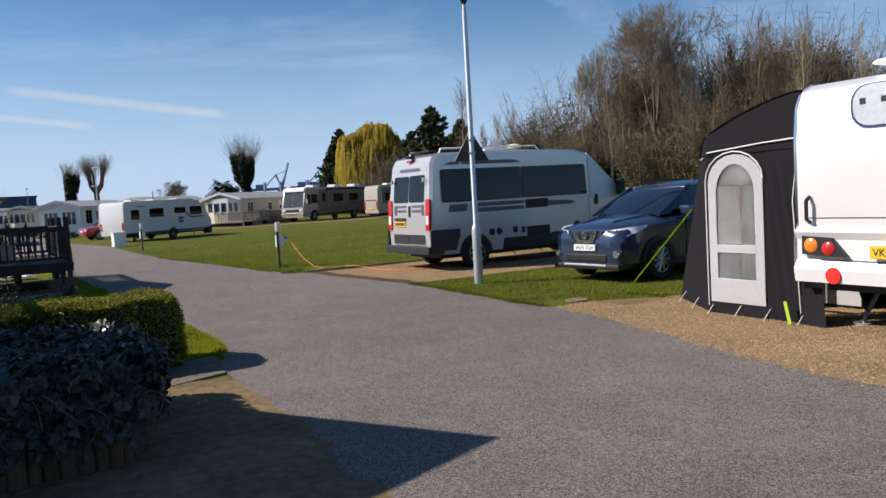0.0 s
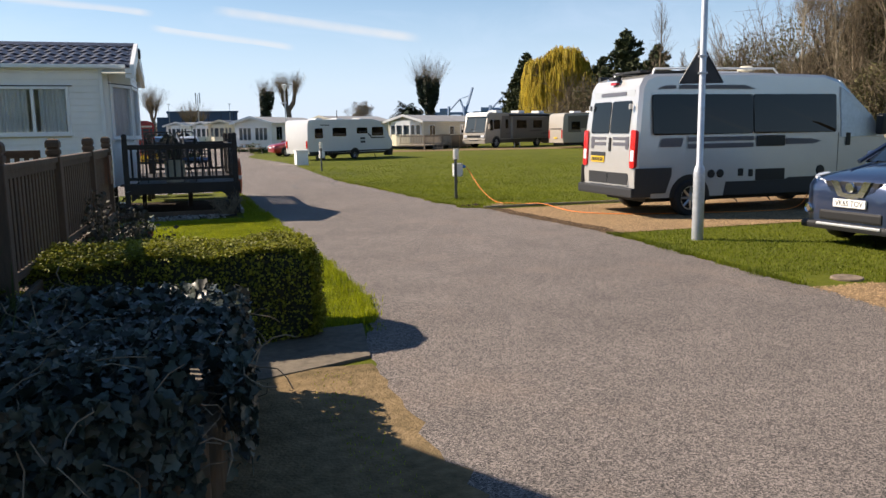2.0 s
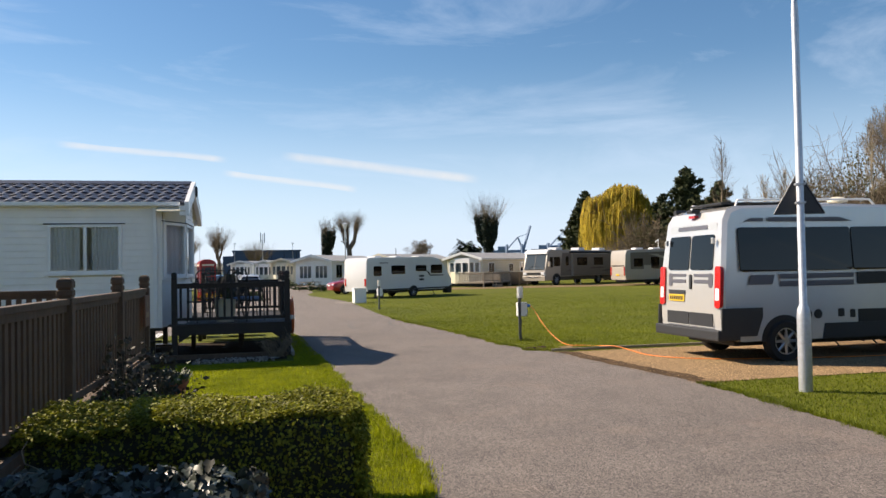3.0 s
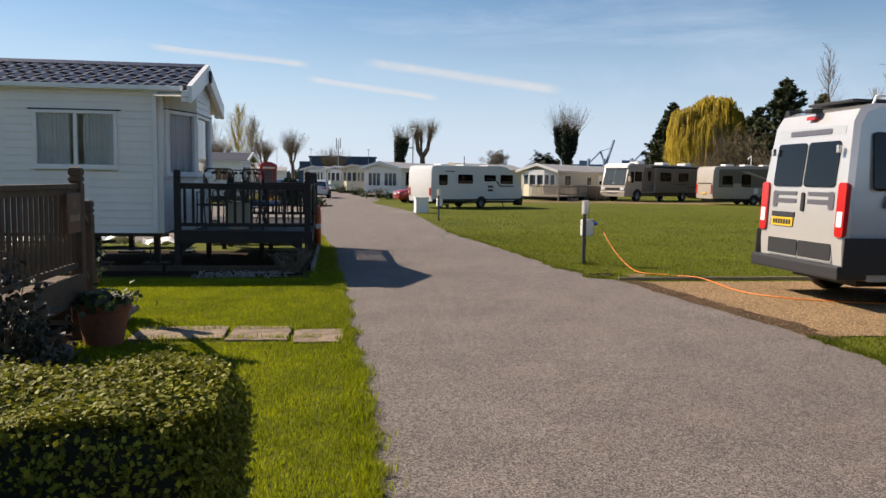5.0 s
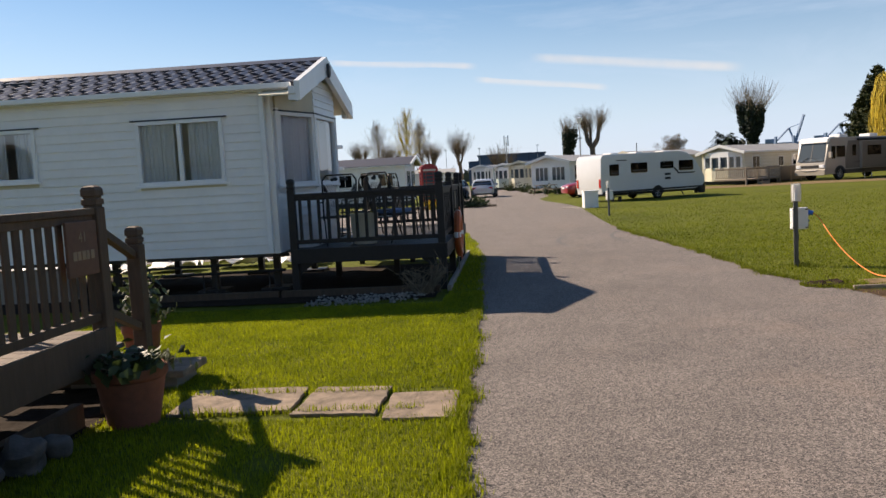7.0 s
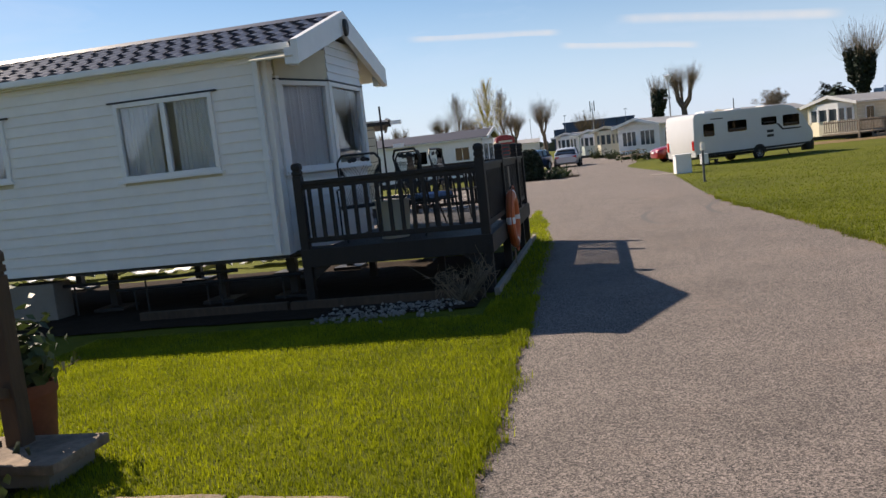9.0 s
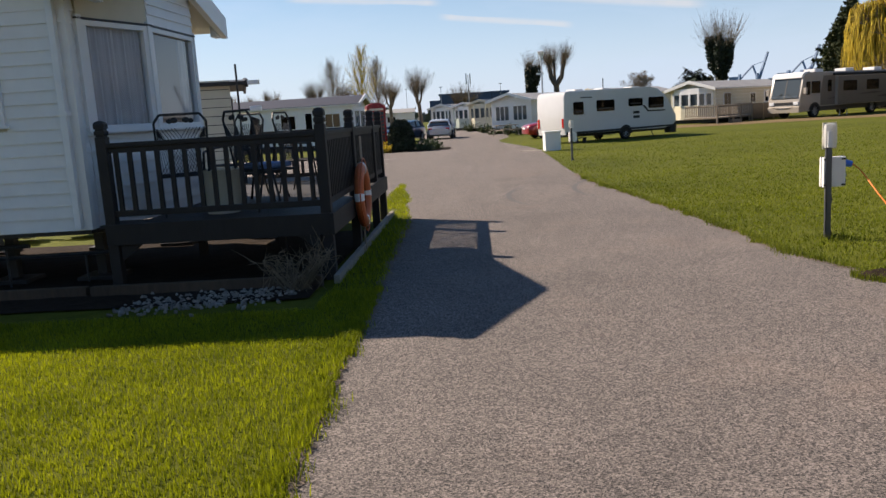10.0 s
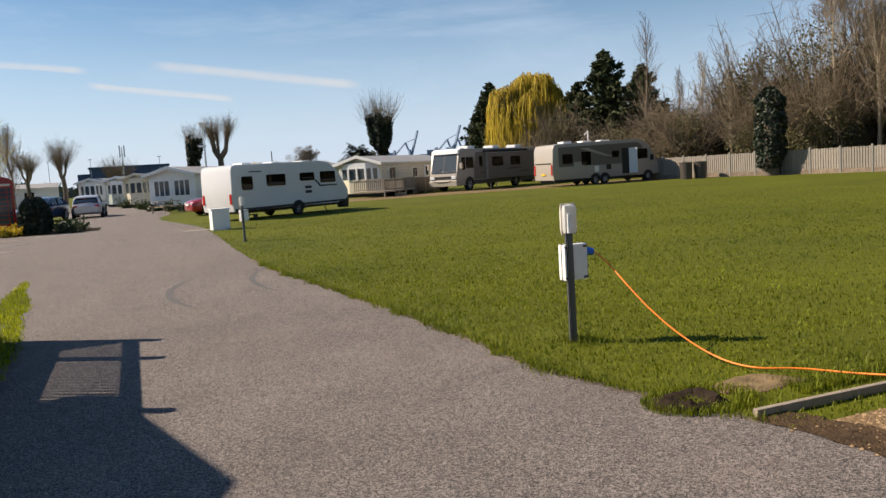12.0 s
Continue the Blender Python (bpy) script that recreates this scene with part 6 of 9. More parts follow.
# ---- touring caravan and awning by the road ----
def near_caravan():
    """Local: the tail faces -x at x = 0, the near edge with the awning at y = 0, body towards -y and +x."""
    c = thing("touring_caravan", "white touring caravan with tail lamps facing the road", "touring caravan", 8.72, 5.42, 0)
    W, L = 2.28, 6.4
    o = [(0.06, 0.98), (0.0, 1.15), (0.0, 2.05), (0.03, 2.40), (0.12, 2.58), (0.30, 2.66), (L - 1.0, 2.70), (L - 0.3, 2.2), (L, 1.2), (L - 0.1, 0.5), (0.3, 0.5), (0.06, 0.98)][:-1]
    part("body", prism(bmesh.new(), o, -W, 0.0, "xz", 0.05), WHITEPAINT, c, "", True)
    part("bumper", prism(bmesh.new(), ((0.12, 0.50), (-0.06, 0.52), (-0.08, 0.66), (-0.02, 0.76), (-0.02, 0.98), (-0.06, 1.06), (0.0, 1.12), (0.2, 1.12)), -W, 0.005, "xz", 0.03), WHITEPAINT, c, "white moulded rear bumper")
    part("bumper_groove", box(bmesh.new(), -0.025, 0.05, -W + 0.2, -0.3, 0.745, 0.765), GREYPLASTIC, c)
    for y0, s in ((-0.11, -1), (-W + 0.11, 1)):
        hs = prism(bmesh.new(), ((y0, 1.02), (y0, 0.82), (y0 + s * 0.52, 0.80), (y0 + s * 0.34, 1.0)), -0.075, 0.02, "yz")
        lamp = part("lamp_housing", hs, BLACK, c, "black tail lamp housing")
        part("indicator", lathe(bmesh.new(), ((0.0, -0.02), (0.06, -0.015), (0.08, 0.0), (0.08, 0.02), (0.0, 0.02)), 16), AMBER, lamp, "amber indicator lens", True).matrix_basis = Matrix.Translation((-0.08, y0 + s * 0.11, 0.92)) @ Matrix.Rotation(radians(90), 4, "Y")
        part("tail_lens", lathe(bmesh.new(), ((0.0, -0.02), (0.055, -0.015), (0.075, 0.0), (0.075, 0.02), (0.0, 0.02)), 16), RED, lamp, "red tail lens", True).matrix_basis = Matrix.Translation((-0.08, y0 + s * 0.31, 0.89)) @ Matrix.Rotation(radians(90), 4, "Y")
        part("reflector", lathe(bmesh.new(), ((0.0, -0.012), (0.085, -0.008), (0.09, 0.0), (0.09, 0.01), (0.0, 0.01)), 20), surface("red_reflector", (0.62, 0.03, 0.02), 0.35, 0.05, 20.0), c, "round red reflector").matrix_basis = Matrix.Translation((-0.078, y0 + s * 0.36, 0.60)) @ Matrix.Rotation(radians(90), 4, "Y")
        part("grab_handle", tube(bmesh.new(), ((-0.01, y0 + s * 0.06, 1.16), (-0.07, y0 + s * 0.06, 1.20), (-0.07, y0 + s * 0.06, 1.40), (-0.01, y0 + s * 0.06, 1.44)), 0.02, 8), BLACK, c, "black grab handle")
    pl = part("number_plate", box(bmesh.new(), -0.095, -0.06, -1.42, -0.88, 0.80, 0.93, 0.006), YELLOWPLATE, c, "yellow rear number plate")
    writing("VK65 TOV", 0.115, BLACK, pl, Matrix.Translation((-0.097, -1.15, 0.862)) @ Matrix.Rotation(radians(-90), 4, "Z") @ Matrix.Rotation(radians(90), 4, "X"), wide=0.9)
    # rounded silver graphic with dark blue rim, high on the tail
    part("graphic", prism(bmesh.new(), rounded(-1.75, -0.66, 2.12, 2.56, 0.18), -0.006, 0.02, "yz"), surface("dark_blue_graphic", (0.03, 0.04, 0.14), 0.4, 0.05, 5.0), c, "dark blue rimmed oval graphic")
    part("graphic", prism(bmesh.new(), rounded(-1.73, -0.685, 2.14, 2.55, 0.17), -0.010, -0.007, "yz"), STEEL, c, "silver oval graphic")
    for k in range(4):
        part("graphic_mark", box(bmesh.new(), -0.014, -0.010, -0.82 - k * 0.22, -0.76 - k * 0.22, 2.36, 2.42), BLACK, c)
    part("panel_seam", box(bmesh.new(), -0.004, 0.02, -W + 0.1, -0.1, 1.205, 1.215), GREYPLASTIC, c)
    part("edge_trim", prism(bmesh.new(), ((0.05, 0.55), (0.0, 1.15), (0.0, 2.05), (0.04, 2.42), (0.14, 2.60), (0.32, 2.68), (0.32, 2.64), (0.17, 2.56), (0.08, 2.40), (0.04, 2.05), (0.04, 1.15), (0.09, 0.55)), -0.02, 0.012), CHROME, c)
    part("roof_aerial", lathe(bmesh.new(), ((0.0, 2.86), (0.22, 2.85), (0.24, 2.82), (0.10, 2.79), (0.10, 2.62), (0.0, 2.62)), 20, (0.7, -0.75, 0)), WHITEPVC, c, "white round roof aerial", True)
    part("roof_light", box(bmesh.new(), 1.6, 2.3, -1.6, -0.8, 2.64, 2.76, 0.04), WHITEPVC, c)
    for y in (-0.45, -W + 0.45):
        bm = tube(bmesh.new(), ((0.95, y, 0.50), (0.45, y, 0.04)), 0.025, 6)
        cyl(bm, (0.45, y, 0.0), (0.45, y, 0.03), 0.09, n=12)
        part("corner_steady", bm, STEEL, c, "steel corner steady")
        part("steady_brace", tube(bmesh.new(), ((0.35, y, 0.52), (0.55, y, 0.14)), 0.014, 5), BLACK, c)
    for y, s in ((-0.12, 1), (-W + 0.12, -1)):
        wheel(c, 3.3, y, 0.33, 0.19, s, 6)
    part("chassis", box(bmesh.new(), 0.25, L - 0.3, -W + 0.2, -0.2, 0.40, 0.50), BLACK, c)
    part("tow_hitch", box(bmesh.new(), L - 0.1, L + 1.1, -W / 2 - 0.06, -W / 2 + 0.06, 0.42, 0.52), BLACK, c)


near_caravan()


def cloth(name, corners, n, m, mat, parent, label="", sag=0.02, seed=0):
    """A canvas panel between four corners (low-a, low-b, top-b, top-a), with soft folds."""
    a, b, c, d = [Vector(p) for p in corners]
    nrm = (b - a).cross(d - a).normalized()
    bm = bmesh.new()
    rows = []
    for j in range(m + 1):
        v = j / m
        rows.append([])
        for i in range(n + 1):
            u = i / n
            p = (a * (1 - u) + b * u) * (1 - v) + (d * (1 - u) + c * u) * v
            f = 4 * u * (1 - u) * 4 * v * (1 - v)
            p += nrm * (sag * f * (noise.noise((u * 3.1 + seed, v * 1.2, seed)) + 0.45 * math.sin((u * 1.6 - v * 1.0) * 14 + seed)) )
            rows[-1].append(bm.verts.new(p))
    for j in range(m):
        for i in range(n):
            bm.faces.new((rows[j][i], rows[j][i + 1], rows[j + 1][i + 1], rows[j + 1][i]))
    return part(name, bm, mat, parent, label, True)


def crinkled_sheet():
    """Clear plastic sheet, creased and slightly milky."""
    m = clear_surface("crinkled_plastic", (0.85, 0.88, 0.9), 0.5)
    t = m.node_tree
    co = node(t, "ShaderNodeTexCoord")
    nz = node(t, "ShaderNodeTexNoise", Scale=7.0, Detail=6.0, Roughness=0.7, Distortion=1.5)
    bp = node(t, "ShaderNodeBump", Strength=1.0, Distance=0.06)
    t.links.new(co.outputs["Object"], nz.inputs["Vector"])
    t.links.new(nz.outputs["Fac"], bp.inputs["Height"])
    gl = next(n for n in t.nodes if n.type == "BSDF_GLOSSY")
    gl.inputs["Roughness"].default_value = 0.16
    t.links.new(bp.outputs["Normal"], gl.inputs["Normal"])
    return m


CRINKLE = crinkled_sheet()


def awning():
    """Porch awning on the caravan's side; its end wall with the arched door faces the road."""
    w = thing("porch_awning", "charcoal canvas porch awning with arched clear door", "awning", 8.85, 5.42, 0)
    # local y: 0 at the caravan, out to D; local x: 0 at the road end, back to L
    D, L = 1.86, 3.0
    T, FB, FY = D, 0.75, 2.54
    xf = lambda y: max(0.0, (y - yb) / (T - yb)) * 0.50
    E, R = 1.98, 2.62
    ya, yb = 0.50, 1.34
    yl, yh = 0.0, D
    roof_at = lambda y: R - (R - E) * (y / D) ** 1.5
    # end wall pieces round the door
    cloth("end_panel", ((0.0, yb, 0.0), (FB, FY, 0.0), (0.50, T, E), (0.0, yb, E + 0.02)), 14, 20, CANVAS, w, "", 0.025, 2)
    cloth("end_panel", ((0.0, 0.02, 0.0), (0.0, ya, 0.0), (0.0, ya, E + 0.02), (0.0, 0.02, E + 0.10)), 14, 20, CANVAS, w, "", 0.03, 5)
    cloth("mud_wall", ((-0.03, ya, 0.0), (-0.01, yb, 0.02), (0.0, yb, 0.16), (0.0, ya, 0.16)), 10, 4, CANVAS, w, "", 0.03, 8)
    # pale arched door surround, clear pane, pale foot
    def arch(y0, y1, z0, z1, k=10):
        r = (y1 - y0) / 2
        return [(y0, z0), (y1, z0)] + [((y0 + y1) / 2 + r * math.cos(math.pi * i / k) * 1.0, z1 - 0.34 + 0.34 * math.sin(math.pi * i / k)) for i in range(k + 1)]
    outer, inner = arch(ya + 0.02, yb - 0.02, 0.16, 1.98), arch(ya + 0.14, yb - 0.14, 0.46, 1.86)
    bm = bmesh.new()
    vo = [[bm.verts.new((x, y, z)) for y, z in outer] for x in (-0.012, 0.0)]
    vi = [[bm.verts.new((x, y, z)) for y, z in inner] for x in (-0.012, 0.0)]
    n = len(outer)
    for i in range(n):
        j = (i + 1) % n
        bm.faces.new((vo[0][i], vo[0][j], vi[0][j], vi[0][i]))
        bm.faces.new((vo[1][i], vo[1][j], vi[1][j], vi[1][i]))
        bm.faces.new((vo[0][i], vo[0][j], vo[1][j], vo[1][i]))
    door = part("door_panel", bm, CANVASGREY, w, "pale grey arched door surround")
    pane = part("clear_window", prism(bmesh.new(), inner, 0.0, 0.003, "yz"), CRINKLE, w, "clear crinkled plastic window")
    pane.visible_shadow = False
    part("door_band", box(bmesh.new(), -0.016, -0.002, ya + 0.12, yb - 0.12, 0.78, 0.88), CANVASGREY, w, "pale grey cross band")
    # spandrel above the arch
    cloth("spandrel", ((0.004, ya, 1.6), (0.004, yb, 1.6), (0.004, yb, E + 0.02), (0.004, ya, E + 0.03)), 10, 6, CANVAS, w, "", 0.0, 1)
    part("inner_dark_lining", box(bmesh.new(), 1.2, 1.21, 0.1, T - 0.05, 0.05, 1.9), CANVASGREY, w)
    # roof with a curved fall, eave flap, side and back walls
    bm = bmesh.new()
    rows = []
    for i in range(13):
        y = D * i / 12
        rows.append([bm.verts.new((max(x, xf(y) - 0.03) if x < 0.5 else x, y, roof_at(y) - (0.03 * math.sin(math.pi * x / L)) * math.sin(math.pi * i / 12))) for x in (-0.04, 0.8, 1.6, 2.4, L)])
    for a, b in zip(rows, rows[1:]):
        for i in range(4):
            bm.faces.new((a[i], a[i + 1], b[i + 1], b[i]))
    part("roof_canvas", bm, CANVAS, w, "charcoal sloping canvas roof", True)
    bm = bmesh.new()
    ys = [T * i / 14 for i in range(15)]
    cut = [[bm.verts.new((xf(y) + dx, y, z(y))) for y in ys] for dx, z in ((-0.012, lambda y: E - 0.01 + 0.02 * (1 - y / T)), (-0.012, roof_at), (0.012, roof_at), (0.012, lambda y: E - 0.01 + 0.02 * (1 - y / T)))]
    for a, b in zip(cut, cut[1:]):
        for i in range(14):
            bm.faces.new((a[i], a[i + 1], b[i + 1], b[i]))
    part("gable_canvas", bm, CANVAS, w)
    cloth("side_wall", ((FB, FY, 0.0), (L, FY, 0.0), (L, T, E), (0.50, T, E)), 16, 12, CANVAS, w, "", 0.03, 9)
    cloth("side_wall", ((L, 0.0, 0.0), (L, FY, 0.0), (L, T, E), (L, 0.0, R)), 8, 8, CANVAS, w, "", 0.02, 4)
    # piping
    bm = bmesh.new()
    tube(bm, [(-0.03, y, z + 0.012) for y, z in arch(ya, yb, 0.1, 2.0)][1:], 0.008, 5)
    part("piping", bm, WHITEPVC, w, "white edge piping")
    part("piping", tube(bmesh.new(), ((-0.04, 0.0, E + 0.12), (-0.03, 0.5, E + 0.10), (-0.03, 1.3, E + 0.04), (0.46, T - 0.03, E - 0.03)), 0.008, 5), WHITEPVC, w)
    part("piping", tube(bmesh.new(), ((-0.03, 0.05, 0.12), (0.0, 0.14, 1.4), (0.0, 0.05, E + 0.1)), 0.006, 5), WHITEPVC, w)
    # draught skirt, straps and pegs
    cloth("draught_skirt", ((-0.12, -0.32, 0.0), (-0.05, 0.05, 0.0), (0.0, 0.05, 0.40), (0.0, -0.20, 0.44)), 8, 3, CANVAS, w, "", 0.03, 6)
    for y, x in ((0.02, -0.14), (0.45, -0.16), (0.88, -0.14), (1.30, -0.12), (1.75, 0.10), (2.30, 0.46)):
        part("peg_loop", tube(bmesh.new(), ((x + 0.14, y, 0.14), (x, y, 0.01)), 0.0045, 5), WHITEPVC, w)
    part("strap", prism(bmesh.new(), ((0.10, 0.02), (0.14, 0.0), (0.20, 0.26), (0.16, 0.27)), -0.13, -0.115, "yz"), LIME, w, "lime green strap end")
    bm = bmesh.new()
    a, b = Vector((0.56, 2.10, 1.30)), Vector((0.60, 3.52, 0.02))
    s = Vector((0.02, 0.0, 0.0))
    for p, q in ((a, b), (Vector((0.60, 3.52, 0.03)), Vector((0.72, 2.75, 0.03)))):
        v = [bm.verts.new(k) for k in (p - s, p + s, q + s, q - s)]
        bm.faces.new(v)
    bmesh.ops.solidify(bm, geom=list(bm.faces), thickness=0.004)
    part("guy_strap", bm, LIME, w, "lime green storm strap")


awning()


# ---- street furniture ----
def sign_pole():
    p = thing("sign_post", "tall galvanised grey post with a triangular road sign", "sign post", 8.91, 12.25, 0)
    part("post", lathe(bmesh.new(), ((0.0, 0.0), (0.085, 0.0), (0.085, 0.98), (0.075, 1.06), (0.048, 1.12), (0.045, 4.9), (0.03, 5.15), (0.0, 5.15)), 18), STEEL, p, "", True)
    part("cap", lathe(bmesh.new(), ((0.0, 5.14), (0.035, 5.14), (0.09, 5.26), (0.095, 5.40), (0.0, 5.42)), 14), BLACK, p, "small black lamp head")
    tri = [(-0.31, 2.30), (0.31, 2.30), (0.0, 2.84)]
    plate = part("sign_plate", prism(bmesh.new(), tri, 0.062, 0.066), DARKPAINT, p, "dark back of a triangular sign")
    bm = bmesh.new()
    for a, b in zip(tri, tri[1:] + tri[:1]):
        cyl(bm, (a[0], 0.062, a[1]), (b[0], 0.062, b[1]), 0.012, n=6)
    part("sign_rim", bm, DARKPAINT, plate)
    for z in (2.42, 2.66):
        part("clip", box(bmesh.new(), -0.06, 0.06, -0.052, 0.062, z, z + 0.03, 0.006), STEEL, p)
    p.matrix_basis = pose(8.91, 12.25, 0, 0, 0, -22)


sign_pole()


LAMPWHITE = surface("cream_diffuser", (0.88, 0.87, 0.84), 0.4, 0.03, 6.0, thin=0.45)


def hookup(x, y, turn, cable=True, s=1.0):
    h = thing("hookup_pedestal", "white electric hook-up box on a grey steel post", "hook-up point", x, y, 0, turn, "hook-up points on the lawn")
    bm = box(bmesh.new(), -0.028, 0.028, -0.012, 0.012, 0, 0.98, 0.003)
    box(bm, -0.028, -0.018, -0.012, 0.03, 0, 0.98)
    part("post", bm, surface("grey_steel_post", (0.11, 0.12, 0.135), 0.5, 0.15, 12.0, metal=0.4), h)
    bx = part("socket_box", box(bmesh.new(), -0.045, 0.185, 0.014, 0.13, 0.55, 0.87, 0.02), WHITEPVC, h, "white plastic socket box")
    part("lid_seam", box(bmesh.new(), -0.049, 0.189, 0.066, 0.072, 0.546, 0.874), GREYPLASTIC, bx)
    for z in (0.60, 0.66):
        part("socket", cyl(bmesh.new(), (0.18, 0.07, z + 0.01), (0.205, 0.07, z + 0.01), 0.022, n=12), BLUEPLUG if z > 0.62 else BLACK, bx)
    lamp = part("lamp", box(bmesh.new(), -0.045, 0.085, -0.015, 0.095, 0.96, 1.22, 0.05), LAMPWHITE, h, "cream bulkhead lamp", True)
    part("lamp_rib", box(bmesh.new(), -0.052, 0.092, 0.038, 0.050, 0.953, 1.228, 0.004), CREAM, lamp)
    part("back_plate", box(bmesh.new(), -0.024, 0.024, -0.030, -0.012, 0.97, 1.14, 0.006), WHITEPVC, lamp, "white mounting plate")
    for z in (0.575, 0.845):
        for x in (-0.02, 0.16):
            part("lid_clip", box(bmesh.new(), x - 0.022, x + 0.022, 0.004, 0.02, z - 0.009, z + 0.009, 0.003), GREYPLASTIC, bx)
    part("supply_cable", tube(bmesh.new(), ((0.03, 0.06, 0.55), (0.05, 0.05, 0.42), (0.01, 0.04, 0.22), (0.05, 0.05, 0.06), (0.09, 0.06, 0.0)), 0.014, 6), BLACK, h)
    if cable:
        pg = part("plug", cyl(bmesh.new(), (0.17, 0.07, 0.80), (0.26, 0.05, 0.78), 0.042, 0.032, 14), BLUEPLUG, h, "blue plug")
    return h


hookup(7.83, 20.38, 0)
hookup(7.05, 36.2, 20, False)


def orange_cable():
    c = thing("extension_cable", "orange extension cable trailing from hook-up to campervan", "cable", 0, 0, 0)
    pts = [(8.09, 20.43, 0.78), (8.13, 20.36, 0.755), (8.13, 20.10, 0.60), (8.18, 19.82, 0.38), (8.26, 19.52, 0.18), (8.34, 19.22, 0.05), (8.36, 18.98, 0.022), (8.42, 18.76, 0.022), (8.62, 18.66, 0.03), (8.76, 18.38, 0.03), (8.85, 18.1, 0.06), (8.95, 17.95, 0.07), (9.1, 17.6, 0.025), (8.9, 16.6, 0.025), (9.2, 15.9, 0.025), (10.0, 15.4, 0.025), (11.2, 15.2, 0.025), (12.6, 14.85, 0.025), (13.4, 15.1, 0.03), (13.6, 15.25, 0.30)]
    cu = bpy.data.curves.new("cable", "CURVE")
    cu.dimensions, cu.bevel_depth, cu.bevel_resolution, cu.resolution_u = "3D", 0.0075, 2, 8
    sp = cu.splines.new("NURBS")
    sp.points.add(len(pts) - 1)
    for p, q in zip(sp.points, pts):
        p.co = (*q, 1)
    sp.order_u, sp.use_endpoint_u = 4, True
    tmp = bpy.data.objects.new("tmp", cu)
    scene.collection.objects.link(tmp)
    me = bpy.data.meshes.new_from_object(tmp.evaluated_get(bpy.context.evaluated_depsgraph_get()))
    bpy.data.objects.remove(tmp)
    link("cable", me, surface("orange_rubber", (0.85, 0.22, 0.02), 0.5, 0.05, 10.0), c)


orange_cable()


def pitch_corner():
    # timber board along the gravel, the scuffed hole beside it and a drain cover
    bm = box(bmesh.new(), 0, 6.0, -0.02, 0.02, 0.0, 0.055, 0.006)
    b = part("timber_edging", bm, PALEWOOD, None)
    b.matrix_basis = pose(7.66, 18.02, 0, 0, 0, 0)
    tagged(b, "long weathered timber board edging the gravel pitch", "edging", "bed edgings")
    for name, cx, cy, rx, ry, rise, mat, lab in (("scuffed_hole", 7.52, 18.42, 0.27, 0.21, 0.07, SOIL, "dark scuffed hole in the turf at the road edge"), ("bare_patch", 8.15, 18.56, 0.36, 0.17, 0.025, DIRT, "bare trodden earth patch in the lawn")):
        bm = bmesh.new()
        n = 26
        rings = [[bm.verts.new((cx, cy, 0.014))]]
        for k in range(1, 7):
            ring = []
            for a in range(n):
                u, w = math.cos(2 * math.pi * a / n), math.sin(2 * math.pi * a / n)
                d = k / 6 * (1 + 0.35 * noise.noise((u * 1.6 + cx, w * 1.6, 2)))
                lump = max(0.0, 1 - abs(k / 6 - 0.62) * 2.6) * rise * (0.6 + noise.noise((u * 3, w * 3, k * 0.7)))
                ring.append(bm.verts.new((cx + rx * u * d, cy + ry * w * d, (0.014 if k < 6 else 0.004) + max(0, lump))))
            rings.append(ring)
        for a in range(n):
            bm.faces.new((rings[0][0], rings[1][a], rings[1][(a + 1) % n]))
            for k in range(1, 6):
                bm.faces.new((rings[k][a], rings[k + 1][a], rings[k + 1][(a + 1) % n], rings[k][(a + 1) % n]))
        structure(part(name, bm, mat, None, smooth=True), lab, "earth")
    cv = thing("drain_cover", "round worn stone drain cover sunk in the grass", "drain cover", 8.54, 9.01, -0.015)
    part("cover", lathe(bmesh.new(), ((0.0, 0.0), (0.17, 0.0), (0.17, 0.03), (0.16, 0.04), (0.0, 0.045)), 20), SLAB, cv)


pitch_corner()


# ---- homes and vehicles further off ----
def bearing(degrees, d):
    """A place by compass bearing and distance from the walk's end."""
    return 4.35 + d * math.sin(radians(degrees)), 14.4 + d * math.cos(radians(degrees))


